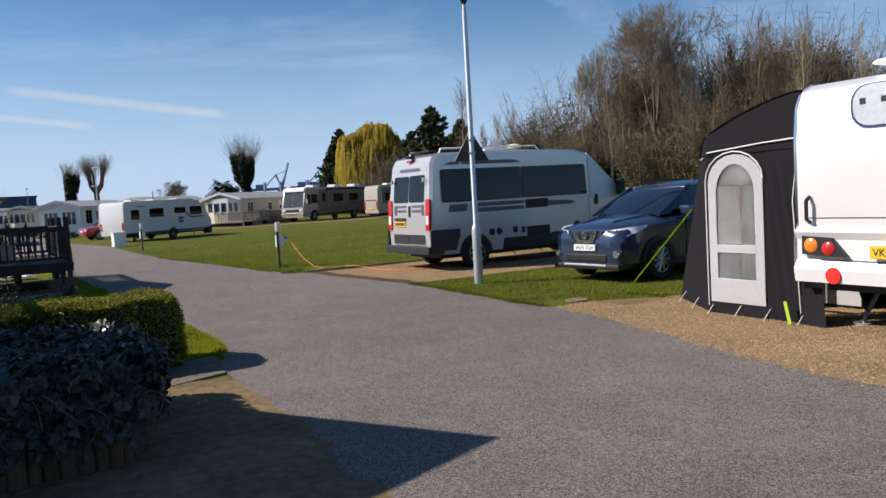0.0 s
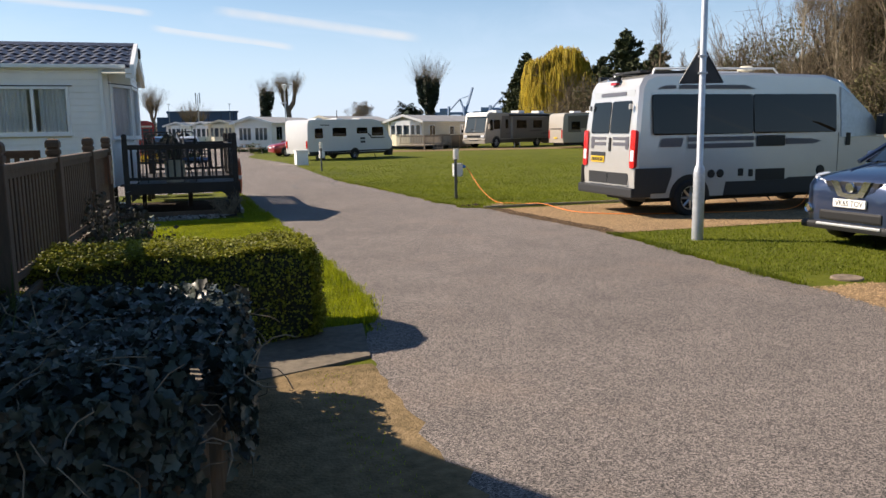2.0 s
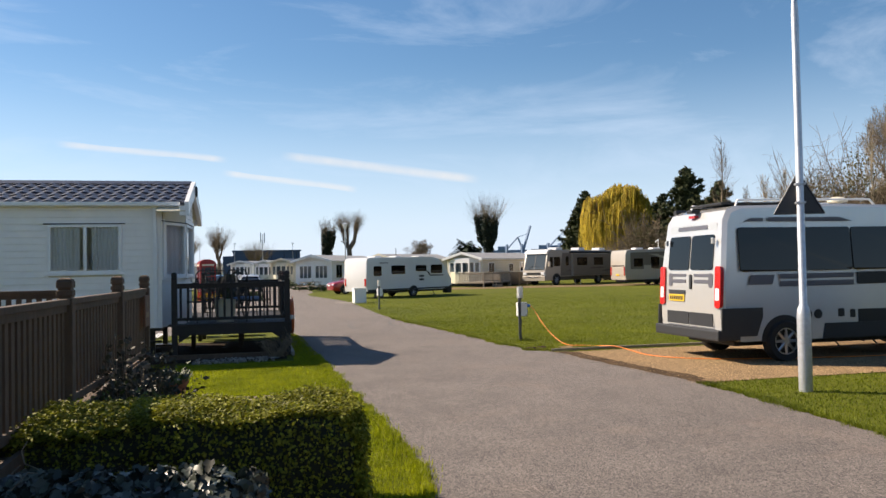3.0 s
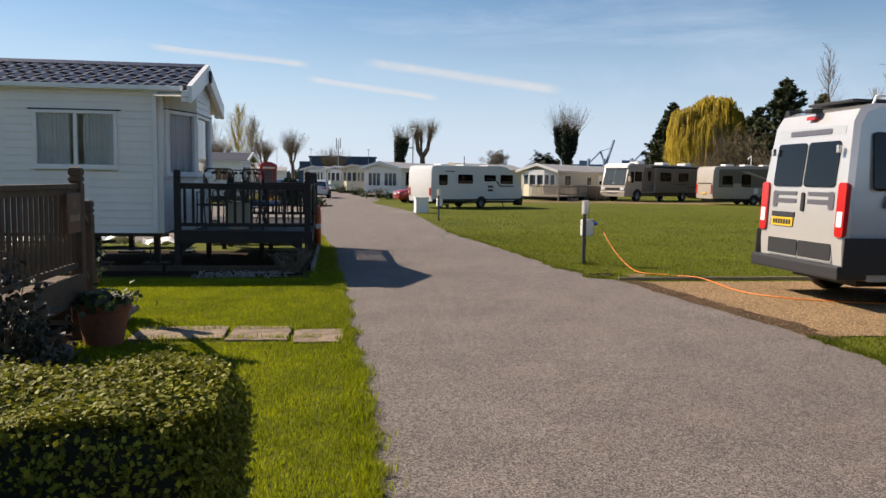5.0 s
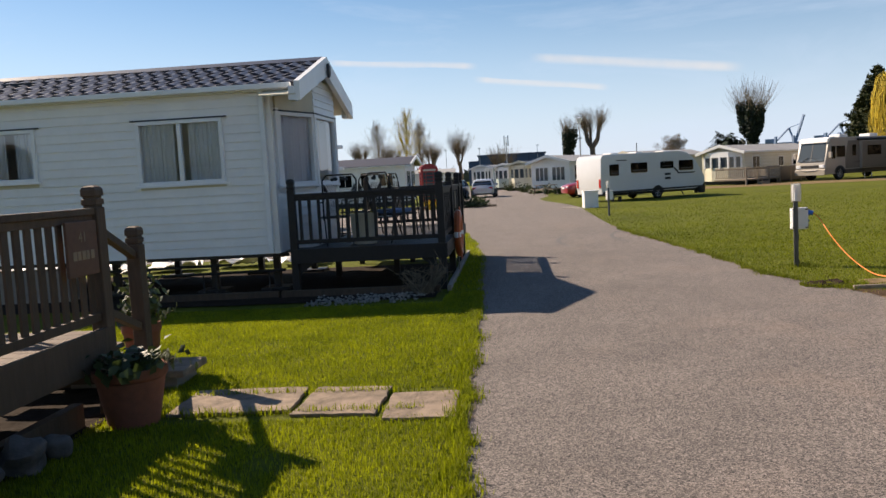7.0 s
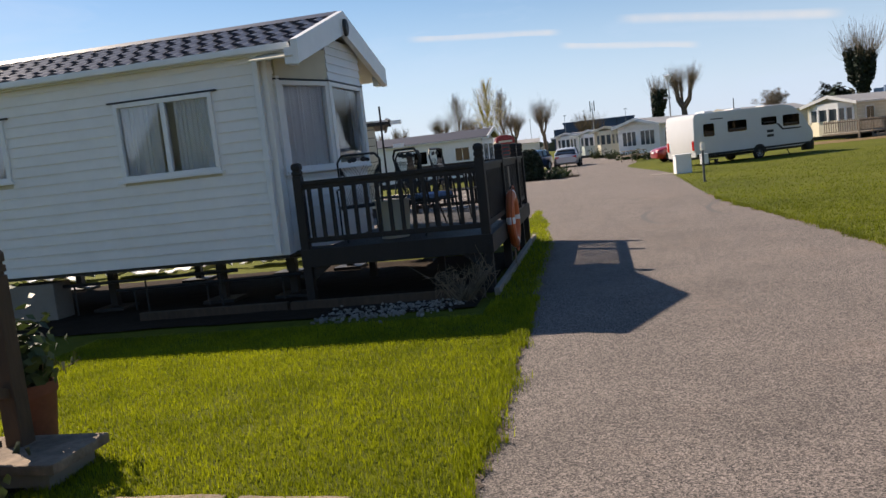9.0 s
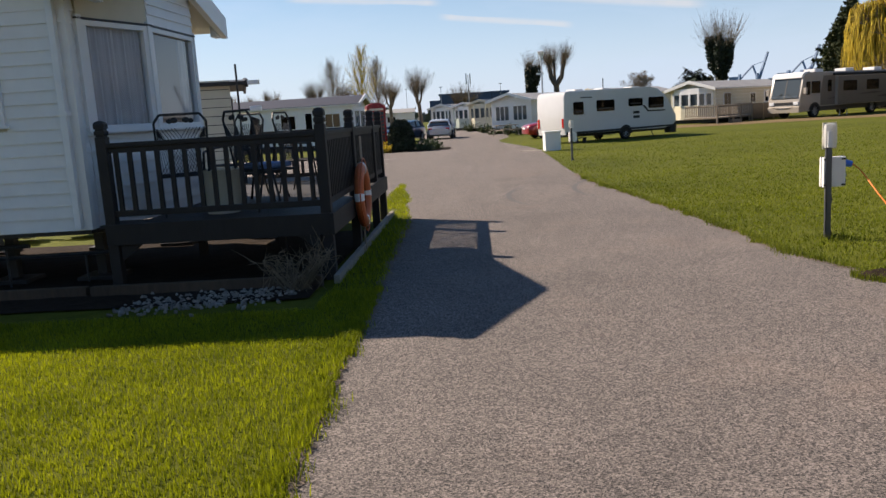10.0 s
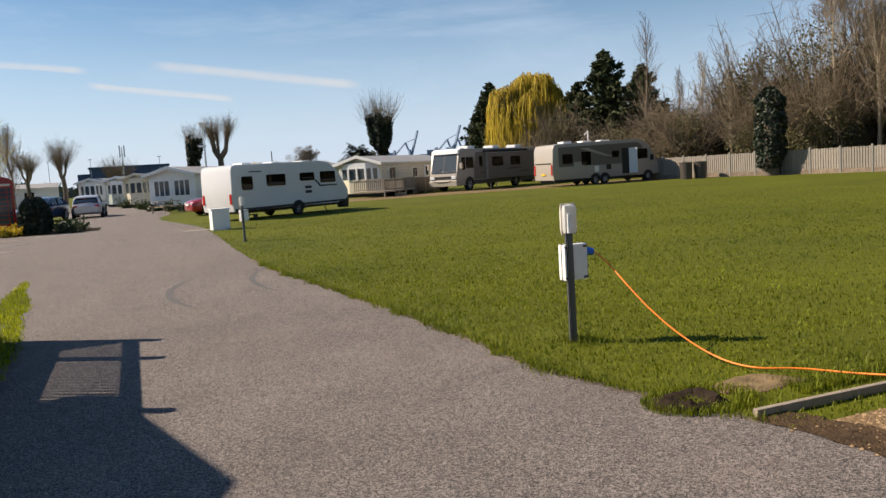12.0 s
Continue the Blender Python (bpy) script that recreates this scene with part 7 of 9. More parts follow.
def static_home(label, x, y, turn, L, W, H, body, roof_mat, trim, holes, flip=1, bay=True, deck=0.28, group="static caravans further off", door=None, pitch=0.14):
    """Local: gable at x = 0 looking along -x (mirrored by flip), near long wall at y = 0."""
    h = thing("static_caravan", label, "static caravan", x, y, 0, turn, group)
    fx = lambda a, b: (min(flip * a, flip * b), max(flip * a, flip * b))
    rise = W * pitch
    part("body", box(bmesh.new(), *fx(0, L), 0, W, deck, H, 0.02), body, h)
    # solid black block painted as the shade of the open underfloor
    part("floor_shade", box(bmesh.new(), *fx(0.15, L), 0.1, W - 0.1, 0.0, deck), BLACK, h, "black block standing for the shade under the floor")
    o = ((-0.25, H - 0.06), (W / 2, H + rise), (W + 0.25, H - 0.06), (W + 0.22, H - 0.14), (W / 2, H + rise - 0.08), (-0.22, H - 0.14))
    part("roof", prism(bmesh.new(), o, *fx(-0.45, L + 0.1), "yz"), roof_mat, h)
    part("gable_panel", prism(bmesh.new(), ((0, H), (W / 2, H + rise - 0.09), (W, H)), *fx(0.0, 0.06), "yz"), body, h)
    for s in (0, 1):
        ya = -0.27 if s == 0 else W + 0.27
        part("bargeboard", prism(bmesh.new(), ((ya, H - 0.22), (ya, H - 0.02), (W / 2, H + rise + 0.05), (W / 2, H + rise - 0.17)), *fx(-0.50, -0.42), "yz"), trim, h, "pale bargeboard")
    part("gutter", box(bmesh.new(), *fx(-0.4, L), -0.24, -0.16, H - 0.16, H - 0.08, 0.01), trim, h)
    if bay:
        plan = ((0.0, 0.25), (-0.42, W * 0.30), (-0.42, W * 0.70), (0.0, W - 0.25))
        for z0, z1, mat, out in ((deck, 1.30, body, 0.0), (1.30, H - 0.42, GLASS, -0.03), (H - 0.42, H, trim, 0.0)):
            part("bay_panel" if mat is not GLASS else "bay_glass", prism(bmesh.new(), [(flip * (a - (out if a else 0)), b) for a, b in plan] + [(flip * 0.1, W - 0.25), (flip * 0.1, 0.25)], z0, z1, "xy"), mat, h)
        for a, b in (plan[0], plan[1], ((plan[1][0] + plan[2][0]) / 2, W / 2), plan[2], plan[3], (-0.21, (0.25 + W * 0.30) / 2)):
            part("bay_post", box(bmesh.new(), flip * a - 0.07, flip * a + 0.07, b - 0.07, b + 0.07, 1.25, H - 0.36, 0.008), trim, h)
    else:
        for y0, y1 in ((0.35, W * 0.46), (W * 0.54, W - 0.35)):
            w = part("window", box(bmesh.new(), *fx(-0.03, 0.02), y0, y1, 0.95, H - 0.43, 0.01), trim, h)
            step = (y1 - y0 - 0.08) / 3
            for k in range(3):
                part("pane", box(bmesh.new(), *fx(-0.036, -0.028), y0 + 0.08 + k * step, y0 + k * step + step, 1.02, H - 0.50), GLASS, w)
    for a, b, z0, z1 in holes:
        w = part("window", box(bmesh.new(), *fx(a, b), -0.03, 0.02, z0, z1, 0.01), trim, h)
        part("pane", box(bmesh.new(), *fx(a + 0.06, (a + b) / 2 - 0.02), -0.036, -0.028, z0 + 0.06, z1 - 0.06), DARKGLASS, w)
        part("pane", box(bmesh.new(), *fx((a + b) / 2 + 0.02, b - 0.06), -0.036, -0.028, z0 + 0.06, z1 - 0.06), DARKGLASS, w)
    if door is not None:
        d = part("door", box(bmesh.new(), *fx(door, door + 0.8), -0.03, 0.02, deck, H - 0.3, 0.01), trim, h)
        part("pane", box(bmesh.new(), *fx(door + 0.2, door + 0.6), -0.036, -0.028, 1.3, H - 0.5), DARKGLASS, d)
    z = deck + 0.2
    while z < H - 0.1:
        part("siding_line", box(bmesh.new(), *fx(0.02, L), -0.006, 0.0, z, z + 0.018), trim if body is not WHITEPVC else SIDING, h)
        z += 0.24
    return h


# the cream home behind the dark deck, its end towards the road
static_home("plain cream static caravan with black roof edge", -2.57, 34.0, 17, 10.5, 3.7, 2.90, CREAM, BLACK, BLACK, [(1.2, 1.7, 1.5, 2.3), (4.0, 5.2, 1.4, 2.3)], flip=-1, bay=False, door=2.0, pitch=0.03)
# the white home with a gabled bay beyond the touring caravan
static_home("white static caravan with gabled bay and pale bargeboards", 8.45, 72.3, 58, 10.5, 3.5, 2.55, WHITEPVC, FLATROOF, WHITEPVC, [(0.8, 2.0, 0.95, 2.2), (4.0, 5.0, 1.2, 2.1)], bay=False, deck=0.2, door=2.6)
static_home("cream static caravan with a brown-edged roof", 6.2, 89.0, 60, 9.5, 3.0, 2.6, CREAM, RVBROWN, CREAM, [(0.8, 1.9, 1.2, 2.1)])
static_home("pale green static caravan with a bay end", 4.5, 99.0, 62, 9.5, 3.0, 2.6, PALEGREEN, FLATROOF, WHITEPVC, [(0.8, 1.9, 1.2, 2.1)])
static_home("grey-white static caravan at the road's end", 1.6, 109.0, 66, 9.5, 3.0, 2.7, SIDING, FLATROOF, WHITEPVC, [(0.8, 1.9, 1.2, 2.1)])
static_home("long grey-white static caravan across the road's end", -15.0, 121.0, 4, 11.0, 3.4, 2.6, SIDING, FLATROOF, WHITEPVC, [(1.0, 2.1, 1.2, 2.1), (4.0, 5.0, 1.2, 2.1), (7.2, 8.4, 1.2, 2.1)], bay=False)
static_home("cream static caravan with porch bay and timber deck", 21.3, 69.75, 42, 10.5, 3.7, 2.50, CREAM, FLATROOF, WHITEPVC, [(1.0, 2.0, 1.1, 2.1), (4.6, 5.4, 1.2, 2.0)], door=6.6)
static_home("cream static caravan half hidden behind a hedge", 15.4, 80.0, 42, 9.5, 3.5, 2.7, CREAM, FLATROOF, CREAM, [(1.2, 2.2, 1.2, 2.1)])
static_home("long white static caravan with dark roof behind the phone box", -3.2, 60.5, -4, 11.5, 3.6, 2.75, WHITEPVC, RVBROWN, WHITEPVC, [(0.8, 1.8, 1.3, 2.2), (3.6, 4.6, 1.3, 2.2), (7.6, 8.8, 1.3, 2.2)], flip=-1, bay=False, door=2.4)
static_home("low grey static caravan beyond the parking area", -16.0, 66.0, -4, 10.0, 3.6, 2.6, SIDING, FLATROOF, WHITEPVC, [(1.0, 2.0, 1.3, 2.2), (5.0, 6.0, 1.3, 2.2)], flip=-1, bay=False)


def porch_deck():
    d = thing("deck", "low weathered timber deck with rails beside the cream caravan", "deck", 20.5, 66.75, 0, 42)
    part("platform", box(bmesh.new(), 0.0, 9.0, 0.0, 2.6, 0.32, 0.42), PALEWOOD, d)
    pm = baluster_mesh(1.15, 0.09, PALEWOOD)
    bal = baluster_mesh(0.72, 0.05, PALEWOOD)
    for i in range(7):
        shared("post", pm, d, Matrix.Translation((i * 1.5, 0.0, 0.0)))
    rail_run(d, PALEWOOD, bal, (0.0, 0.0), (4.5, 0.0), 0.42, 1.2, 0.16)
    part("panel", box(bmesh.new(), 4.6, 9.0, -0.03, 0.03, 0.15, 1.2), RVBROWN, d, "brown boarded rail panel")
    rail_run(d, PALEWOOD, bal, (0.0, 2.5), (0.0, 0.05), 0.42, 1.2, 0.16)
    for x in (0.3, 2.3, 4.4, 6.4, 8.6):
        part("leg", box(bmesh.new(), x - 0.05, x + 0.05, 0.1, 0.2, 0.0, 0.32), PALEWOOD, d)
    part("step", box(bmesh.new(), 1.4, 2.5, -0.35, 0.0, 0.0, 0.2, 0.01), PALEWOOD, d)


porch_deck()


def far_caravan():
    """Local: tail at x = 0, nose towards +x, near side at y = 0."""
    c = thing("touring_caravan", "white touring caravan with dark windows on the lawn edge", "touring caravan", 8.2, 48.4, 0, 30)
    c.scale = (0.95, 0.95, 0.95)
    W, L = 2.25, 7.1
    o = [(0.05, 0.42), (0.0, 0.9), (0.02, 2.2), (0.10, 2.42), (0.3, 2.48), (5.3, 2.52), (5.9, 2.42), (6.5, 1.95), (L, 1.05), (L, 0.7), (L - 0.25, 0.5), (6.3, 0.42)]
    part("body", prism(bmesh.new(), o, 0.0, W, "xz", 0.05), WHITEPAINT, c, "", True)
    for x0, x1, z0, z1 in ((0.55, 1.15, 1.35, 1.95), (1.95, 3.05, 1.45, 1.98), (3.95, 4.85, 1.60, 1.98), (5.25, 6.25, 1.45, 2.0)):
        w = slab_on(c, "window", rounded(x0, x1, z0, z1, 0.07), 0.0, -1, DARKGLASS, "dark tinted caravan window", 0.03)
        slab_on(c, "window_blind", rounded(x0 + 0.1, x1 - 0.1, z0 + 0.1, z0 + 0.16, 0.02), -0.03, -1, GREYPLASTIC)
    for z in (1.0, 1.22):
        slab_on(c, "fridge_vent", rounded(4.25, 4.65, z, z + 0.13, 0.02), 0.0, -1, GREYPLASTIC, "grey fridge vent", 0.012)
    slab_on(c, "graphic", ((4.85, 1.62), (5.0, 1.62), (5.25, 1.36), (6.4, 1.34), (6.3, 1.28), (5.2, 1.28)), 0.0, -1, GREYPLASTIC, "grey swoosh graphic")
    slab_on(c, "graphic_mark", rounded(1.0, 1.7, 2.12, 2.17, 0.01), 0.0, -1, GREYPLASTIC)
    slab_on(c, "skirt_rail", ((0.1, 0.42), (6.9, 0.48), (6.9, 0.56), (0.1, 0.54)), 0.0, -1, GREYPLASTIC, "", 0.014)
    part("tail_lamp", box(bmesh.new(), -0.02, 0.03, 0.05, 0.2, 0.75, 1.2, 0.02), RED, c)
    part("tail_lamp", box(bmesh.new(), -0.02, 0.03, W - 0.2, W - 0.05, 0.75, 1.2, 0.02), RED, c)
    for y, s in ((0.07, -1), (W - 0.07, 1)):
        wheel(c, 3.75, y, 0.31, 0.19, s, 6)
        arch = [(3.75 + 0.40 * math.cos(radians(a)), 0.31 + 0.40 * math.sin(radians(a))) for a in range(-5, 190, 13)]
        part("wheel_arch", prism(bmesh.new(), arch, y + s * 0.085, y - s * 0.2), BLACK, c)
    part("underbody", box(bmesh.new(), 0.4, 6.6, 0.25, W - 0.25, 0.3, 0.44), BLACK, c)
    for x in (0.8, 5.6):
        part("corner_steady", tube(bmesh.new(), ((x, 0.3, 0.42), (x + 0.25, 0.3, 0.0)), 0.025, 6), BLACK, c)
    part("tow_hitch", box(bmesh.new(), 6.9, 8.1, W / 2 - 0.06, W / 2 + 0.06, 0.36, 0.46), BLACK, c)
    part("hitch_cover", lathe(bmesh.new(), ((0.0, 0.0), (0.30, 0.0), (0.34, 0.35), (0.26, 0.80), (0.0, 0.9)), 12, (7.75, W / 2, 0.10)), BLACK, c, "black fabric hitch cover", True)
    for x in (1.2, 2.9, 4.8):
        part("roof_light", box(bmesh.new(), x, x + 0.5, 0.7, 1.4, 2.48, 2.58, 0.03), WHITEPVC, c)
    part("roof_aerial", cyl(bmesh.new(), (3.6, 1.5, 2.45), (3.6, 1.5, 3.1), 0.025, n=6), BLACK, c)
    st = thing("step_stool", "small grey caravan step stool by the tail", "step", 8.8, 48.6, 0, 26)
    part("tread", box(bmesh.new(), 0, 0.5, 0, 0.3, 0.2, 0.24, 0.01), GREYPLASTIC, st)
    for x in (0.03, 0.47):
        part("leg", box(bmesh.new(), x - 0.02, x + 0.02, 0.02, 0.28, 0, 0.2), GREYPLASTIC, st)


far_caravan()


def american_rv():
    """Local: nose at x = 0, near side at y = 0."""
    c = thing("motorhome", "large tan motorhome with brown swoosh graphics", "motorhome", 26.3, 67.6, 0, 31)
    W, L = 2.55, 11.2
    o = [(0.25, 0.42), (0.0, 0.6), (0.0, 1.25), (0.12, 1.55), (0.42, 2.75), (0.62, 2.98), (0.95, 3.08), (L - 0.1, 3.05), (L, 2.9), (L, 0.5), (L - 0.2, 0.42)]
    part("body", prism(bmesh.new(), o, 0.0, W, "xz", 0.06), RVTAN, c, "", True)
    part("windscreen", prism(bmesh.new(), ((-0.02, 1.40), (0.09, 1.55), (0.40, 2.72), (0.44, 2.70), (0.13, 1.5)), 0.18, W - 0.18), GLASS, c, "large pale-lit windscreen")
    part("wiper", tube(bmesh.new(), ((-0.03, 0.6, 1.45), (0.10, 1.1, 1.70)), 0.018, 5), BLACK, c)
    part("wiper", tube(bmesh.new(), ((-0.03, 1.9, 1.45), (0.10, 1.5, 1.70)), 0.018, 5), BLACK, c)
    part("screen_pillar", prism(bmesh.new(), ((-0.03, 1.40), (0.08, 1.55), (0.39, 2.72), (0.42, 2.70), (0.12, 1.5)), W / 2 - 0.03, W / 2 + 0.03), BLACK, c)
    part("brow", prism(bmesh.new(), ((0.30, 2.74), (0.34, 2.96), (0.62, 3.10), (1.1, 3.13), (1.1, 2.80)), 0.05, W - 0.05, "xz", 0.03), WHITEPVC, c, "white moulded brow above the windscreen")
    part("chrome_smile", prism(bmesh.new(), ((0.35, 0.80), (0.9, 0.66), (W - 0.9, 0.66), (W - 0.35, 0.80), (W - 0.8, 0.74), (0.8, 0.74)), -0.115, -0.09, "yz"), CHROME, c, "chrome bumper strip")
    part("bumper", prism(bmesh.new(), ((-0.08, 0.40), (-0.10, 0.75), (0.02, 0.85), (0.3, 0.85), (0.3, 0.40)), 0.0, W, "xz", 0.03), RVTAN, c, "tan front bumper")
    part("grille", box(bmesh.new(), -0.04, 0.04, 0.55, W - 0.55, 0.95, 1.12, 0.02), BLACK, c)
    for y in (0.10, W - 0.48):
        part("headlamp", box(bmesh.new(), -0.05, 0.1, y, y + 0.38, 0.92, 1.14, 0.03), CLEARLENS, c)
    for x0, x1, z0, z1 in ((0.65, 1.05, 1.55, 2.45), (1.2, 2.1, 1.65, 2.45), (2.9, 3.3, 1.7, 2.5), (4.4, 5.9, 1.75, 2.45), (7.0, 8.3, 1.75, 2.45)):
        slab_on(c, "window", rounded(x0, x1, z0, z1, 0.06), 0.0, -1, DARKGLASS, "dark tinted window", 0.03)
    part("slide_out", box(bmesh.new(), 3.7, 9.2, -0.22, 0.02, 0.75, 2.75, 0.02), RVTAN, c, "slide-out room section")
    for x0, x1 in ((4.3, 5.8), (6.9, 8.3)):
        slab_on(c, "window", rounded(x0, x1, 1.7, 2.4, 0.06), -0.22, -1, DARKGLASS, "dark tinted window", 0.03)
    taupe = surface("taupe_side", (0.150, 0.135, 0.118), 0.4, 0.06, 3.0, coat=0.3)
    slab_on(c, "side_panel", ((2.15, 0.80), (3.68, 0.80), (3.68, 2.80), (2.45, 2.80), (2.15, 1.60)), 0.0, -1, taupe, "side panel in darker taupe", 0.012)
    slab_on(c, "slide_panel", ((3.72, 0.78), (9.18, 0.78), (9.18, 2.72), (3.72, 2.72)), -0.22, -1, taupe, "slide-out panel in darker taupe", 0.008)
    slab_on(c, "side_panel", ((9.24, 0.80), (L - 0.12, 0.80), (L - 0.12, 2.80), (9.24, 2.80)), 0.0, -1, taupe, "side panel in darker taupe", 0.012)
    part("awning_case", cyl(bmesh.new(), (3.4, -0.12, 2.88), (9.6, -0.12, 2.88), 0.09, n=10), BLACK, c, "black rolled awning")
    for k, (x0, z, ln) in enumerate(((3.0, 1.25, 2.2), (6.2, 1.45, 2.6), (8.2, 1.2, 1.6))):
        slab_on(c, "graphic", ((x0, z), (x0 + ln * 0.6, z + 0.10), (x0 + ln, z + 0.02), (x0 + ln * 0.6, z - 0.06), (x0, z - 0.05)), -0.22 if x0 > 3.6 else 0.0, -1, RVBROWN, "brown swoosh graphic", 0.012)
    slab_on(c, "lower_panel", ((1.7, 0.42), (L - 0.2, 0.42), (L - 0.2, 0.78), (1.7, 0.72)), 0.0, -1, RVBROWN, "brown lower panel", 0.015)
    for x in (1.55, 7.9):
        for y, s in ((0.10, -1), (W - 0.10, 1)):
            wheel(c, x, y, 0.47, 0.28, s, 8)
        arch = [(x + 0.58 * math.cos(radians(a)), 0.47 + 0.56 * math.sin(radians(a))) for a in range(-5, 190, 13)]
        part("wheel_arch", prism(bmesh.new(), arch, -0.02, 0.2), BLACK, c)
    for y in (-0.34, W + 0.12):
        part("wing_mirror", box(bmesh.new(), 0.20, 0.36, y, y + 0.22, 1.62, 2.05, 0.04), RVTAN, c)
    for x in (2.6, 6.0, 9.3):
        part("roof_unit", box(bmesh.new(), x, x + 0.9, 0.8, 1.7, 3.06, 3.32, 0.06), WHITEPVC, c, "white roof air unit")
    for x in (4.4, 5.2):
        part("jack_leg", cyl(bmesh.new(), (x, 0.1, 0.0), (x, 0.1, 0.5), 0.04, n=8), STEEL, c)


american_rv()


def tag_motorhome():
    """Local: tail at x = 0, near side at y = 0."""
    c = thing("motorhome", "tan and grey coachbuilt motorhome with its door open", "motorhome", 30.6, 61.2, 0, 4)
    W, L = 2.35, 9.0
    o = [(0.05, 0.45), (0.0, 1.0), (0.05, 2.5), (0.18, 2.78), (0.5, 2.86), (7.0, 2.95), (7.6, 2.88), (8.2, 2.45), (8.55, 1.75), (8.9, 1.35), (L, 1.0), (L, 0.5), (L - 0.3, 0.42)]
    part("body", prism(bmesh.new(), o, 0.0, W, "xz", 0.06), RVTAN, c, "", True)
    slab_on(c, "side_band", ((0.5, 1.30), (7.0, 1.30), (7.6, 2.40), (7.2, 2.72), (0.5, 2.62)), 0.0, -1, surface("taupe_graphic", (0.13, 0.115, 0.10), 0.4, 0.06, 4.0), "taupe side band", 0.01)
    slab_on(c, "graphic", ((2.2, 2.50), (2.9, 2.50), (4.6, 1.95), (5.6, 1.85), (5.6, 1.80), (4.4, 1.88)), -0.011, -1, RVTAN, "pale swoosh graphic", 0.008)
    for x0, x1, z0, z1 in ((0.8, 1.6, 1.5, 2.15), (2.35, 3.1, 1.35, 2.25), (4.9, 5.5, 1.75, 2.2), (7.0, 8.0, 1.55, 2.25)):
        slab_on(c, "window", rounded(x0, x1, z0, z1, 0.06), -0.01, -1, DARKGLASS, "dark tinted window", 0.03)
    # no opening is cut: a black plate stands for the unlit interior
    slab_on(c, "doorway", ((5.75, 0.6), (6.35, 0.6), (6.35, 2.35), (5.75, 2.35)), -0.011, -1, BLACK, "open doorway with its unlit inside painted black", 0.012)
    dr = part("door", box(bmesh.new(), 0.0, 0.62, -0.03, 0.0, 0.6, 2.35, 0.01), WHITEPAINT, c, "white door standing open")
    dr.matrix_basis = Matrix.Translation((6.36, -0.03, 0)) @ Matrix.Rotation(radians(-60), 4, "Z")
    slab_on(c, "garage_hatch", rounded(1.7, 2.6, 0.75, 1.6, 0.05), -0.01, -1, RVTAN, "", 0.014)
    slab_on(c, "service_hatch", rounded(4.4, 4.8, 0.95, 1.3, 0.03), -0.01, -1, BLACK, "black service vent")
    slab_on(c, "service_hatch", rounded(3.4, 3.75, 0.85, 1.25, 0.03), -0.01, -1, WHITEPVC)
    for x in (3.45, 4.25, 8.0):
        for y, s in ((0.075, -1), (W - 0.075, 1)):
            wheel(c, x, y, 0.34, 0.22, s, 8)
        arch = [(x + 0.42 * math.cos(radians(a)), 0.34 + 0.42 * math.sin(radians(a))) for a in range(-5, 190, 13)]
        part("wheel_arch", prism(bmesh.new(), arch, -0.02, 0.2), BLACK, c)
    for y in (0.06, W - 0.2):
        part("tail_lamp", box(bmesh.new(), -0.03, 0.05, y, y + 0.14, 0.8, 1.5, 0.03), RED, c)
    part("number_plate", box(bmesh.new(), -0.03, 0.0, 0.9, 1.4, 0.78, 0.9), YELLOWPLATE, c)
    part("rear_panel", box(bmesh.new(), -0.015, 0.1, 0.2, W - 0.2, 1.55, 1.62, 0.01), RVBROWN, c)
    for x in (1.4, 3.0, 4.6):
        part("roof_light", box(bmesh.new(), x, x + 0.7, 0.7, 1.4, 2.86, 3.02, 0.05), WHITEPVC, c)
    part("roof_aerial", tube(bmesh.new(), ((3.9, 1.3, 2.9), (3.9, 1.3, 3.7), (3.6, 1.3, 3.45)), 0.04, 6), WHITEPVC, c)
    part("wing_mirror", box(bmesh.new(), 8.25, 8.4, -0.22, -0.02, 1.4, 1.8, 0.04), BLACK, c)
    part("underbody", box(bmesh.new(), 0.3, 8.4, 0.3, W - 0.3, 0.25, 0.46), BLACK, c)


tag_motorhome()
SILVER = surface("silver_paint", (0.55, 0.56, 0.58), 0.3, 0.03, 2.0, metal=0.4, coat=0.6)
CARRED = surface("dark_red_paint", (0.30, 0.012, 0.02), 0.3, 0.05, 2.0, metal=0.2, coat=0.8)
NAVY = surface("navy_paint", (0.02, 0.045, 0.10), 0.3, 0.05, 2.0, metal=0.3, coat=0.8)
car("parked_car", "silver estate car parked at the road's end", SILVER, 4.4, 1.75, 1.42, 1.75, 72.6, -92, "cars parked further off", detail=False, hood=0.86, wheel_r=0.32)
car("parked_car", "dark red hatchback parked beside the touring caravan", CARRED, 4.2, 1.75, 1.46, 7.0, 58.6, 12, "cars parked further off", detail=False, hood=0.90, wheel_r=0.32)
car("parked_car", "navy blue car parked across from the phone box", NAVY, 4.3, 1.75, 1.46, -1.6, 66.0, 70, "cars parked further off", detail=False, hood=0.90, wheel_r=0.32)


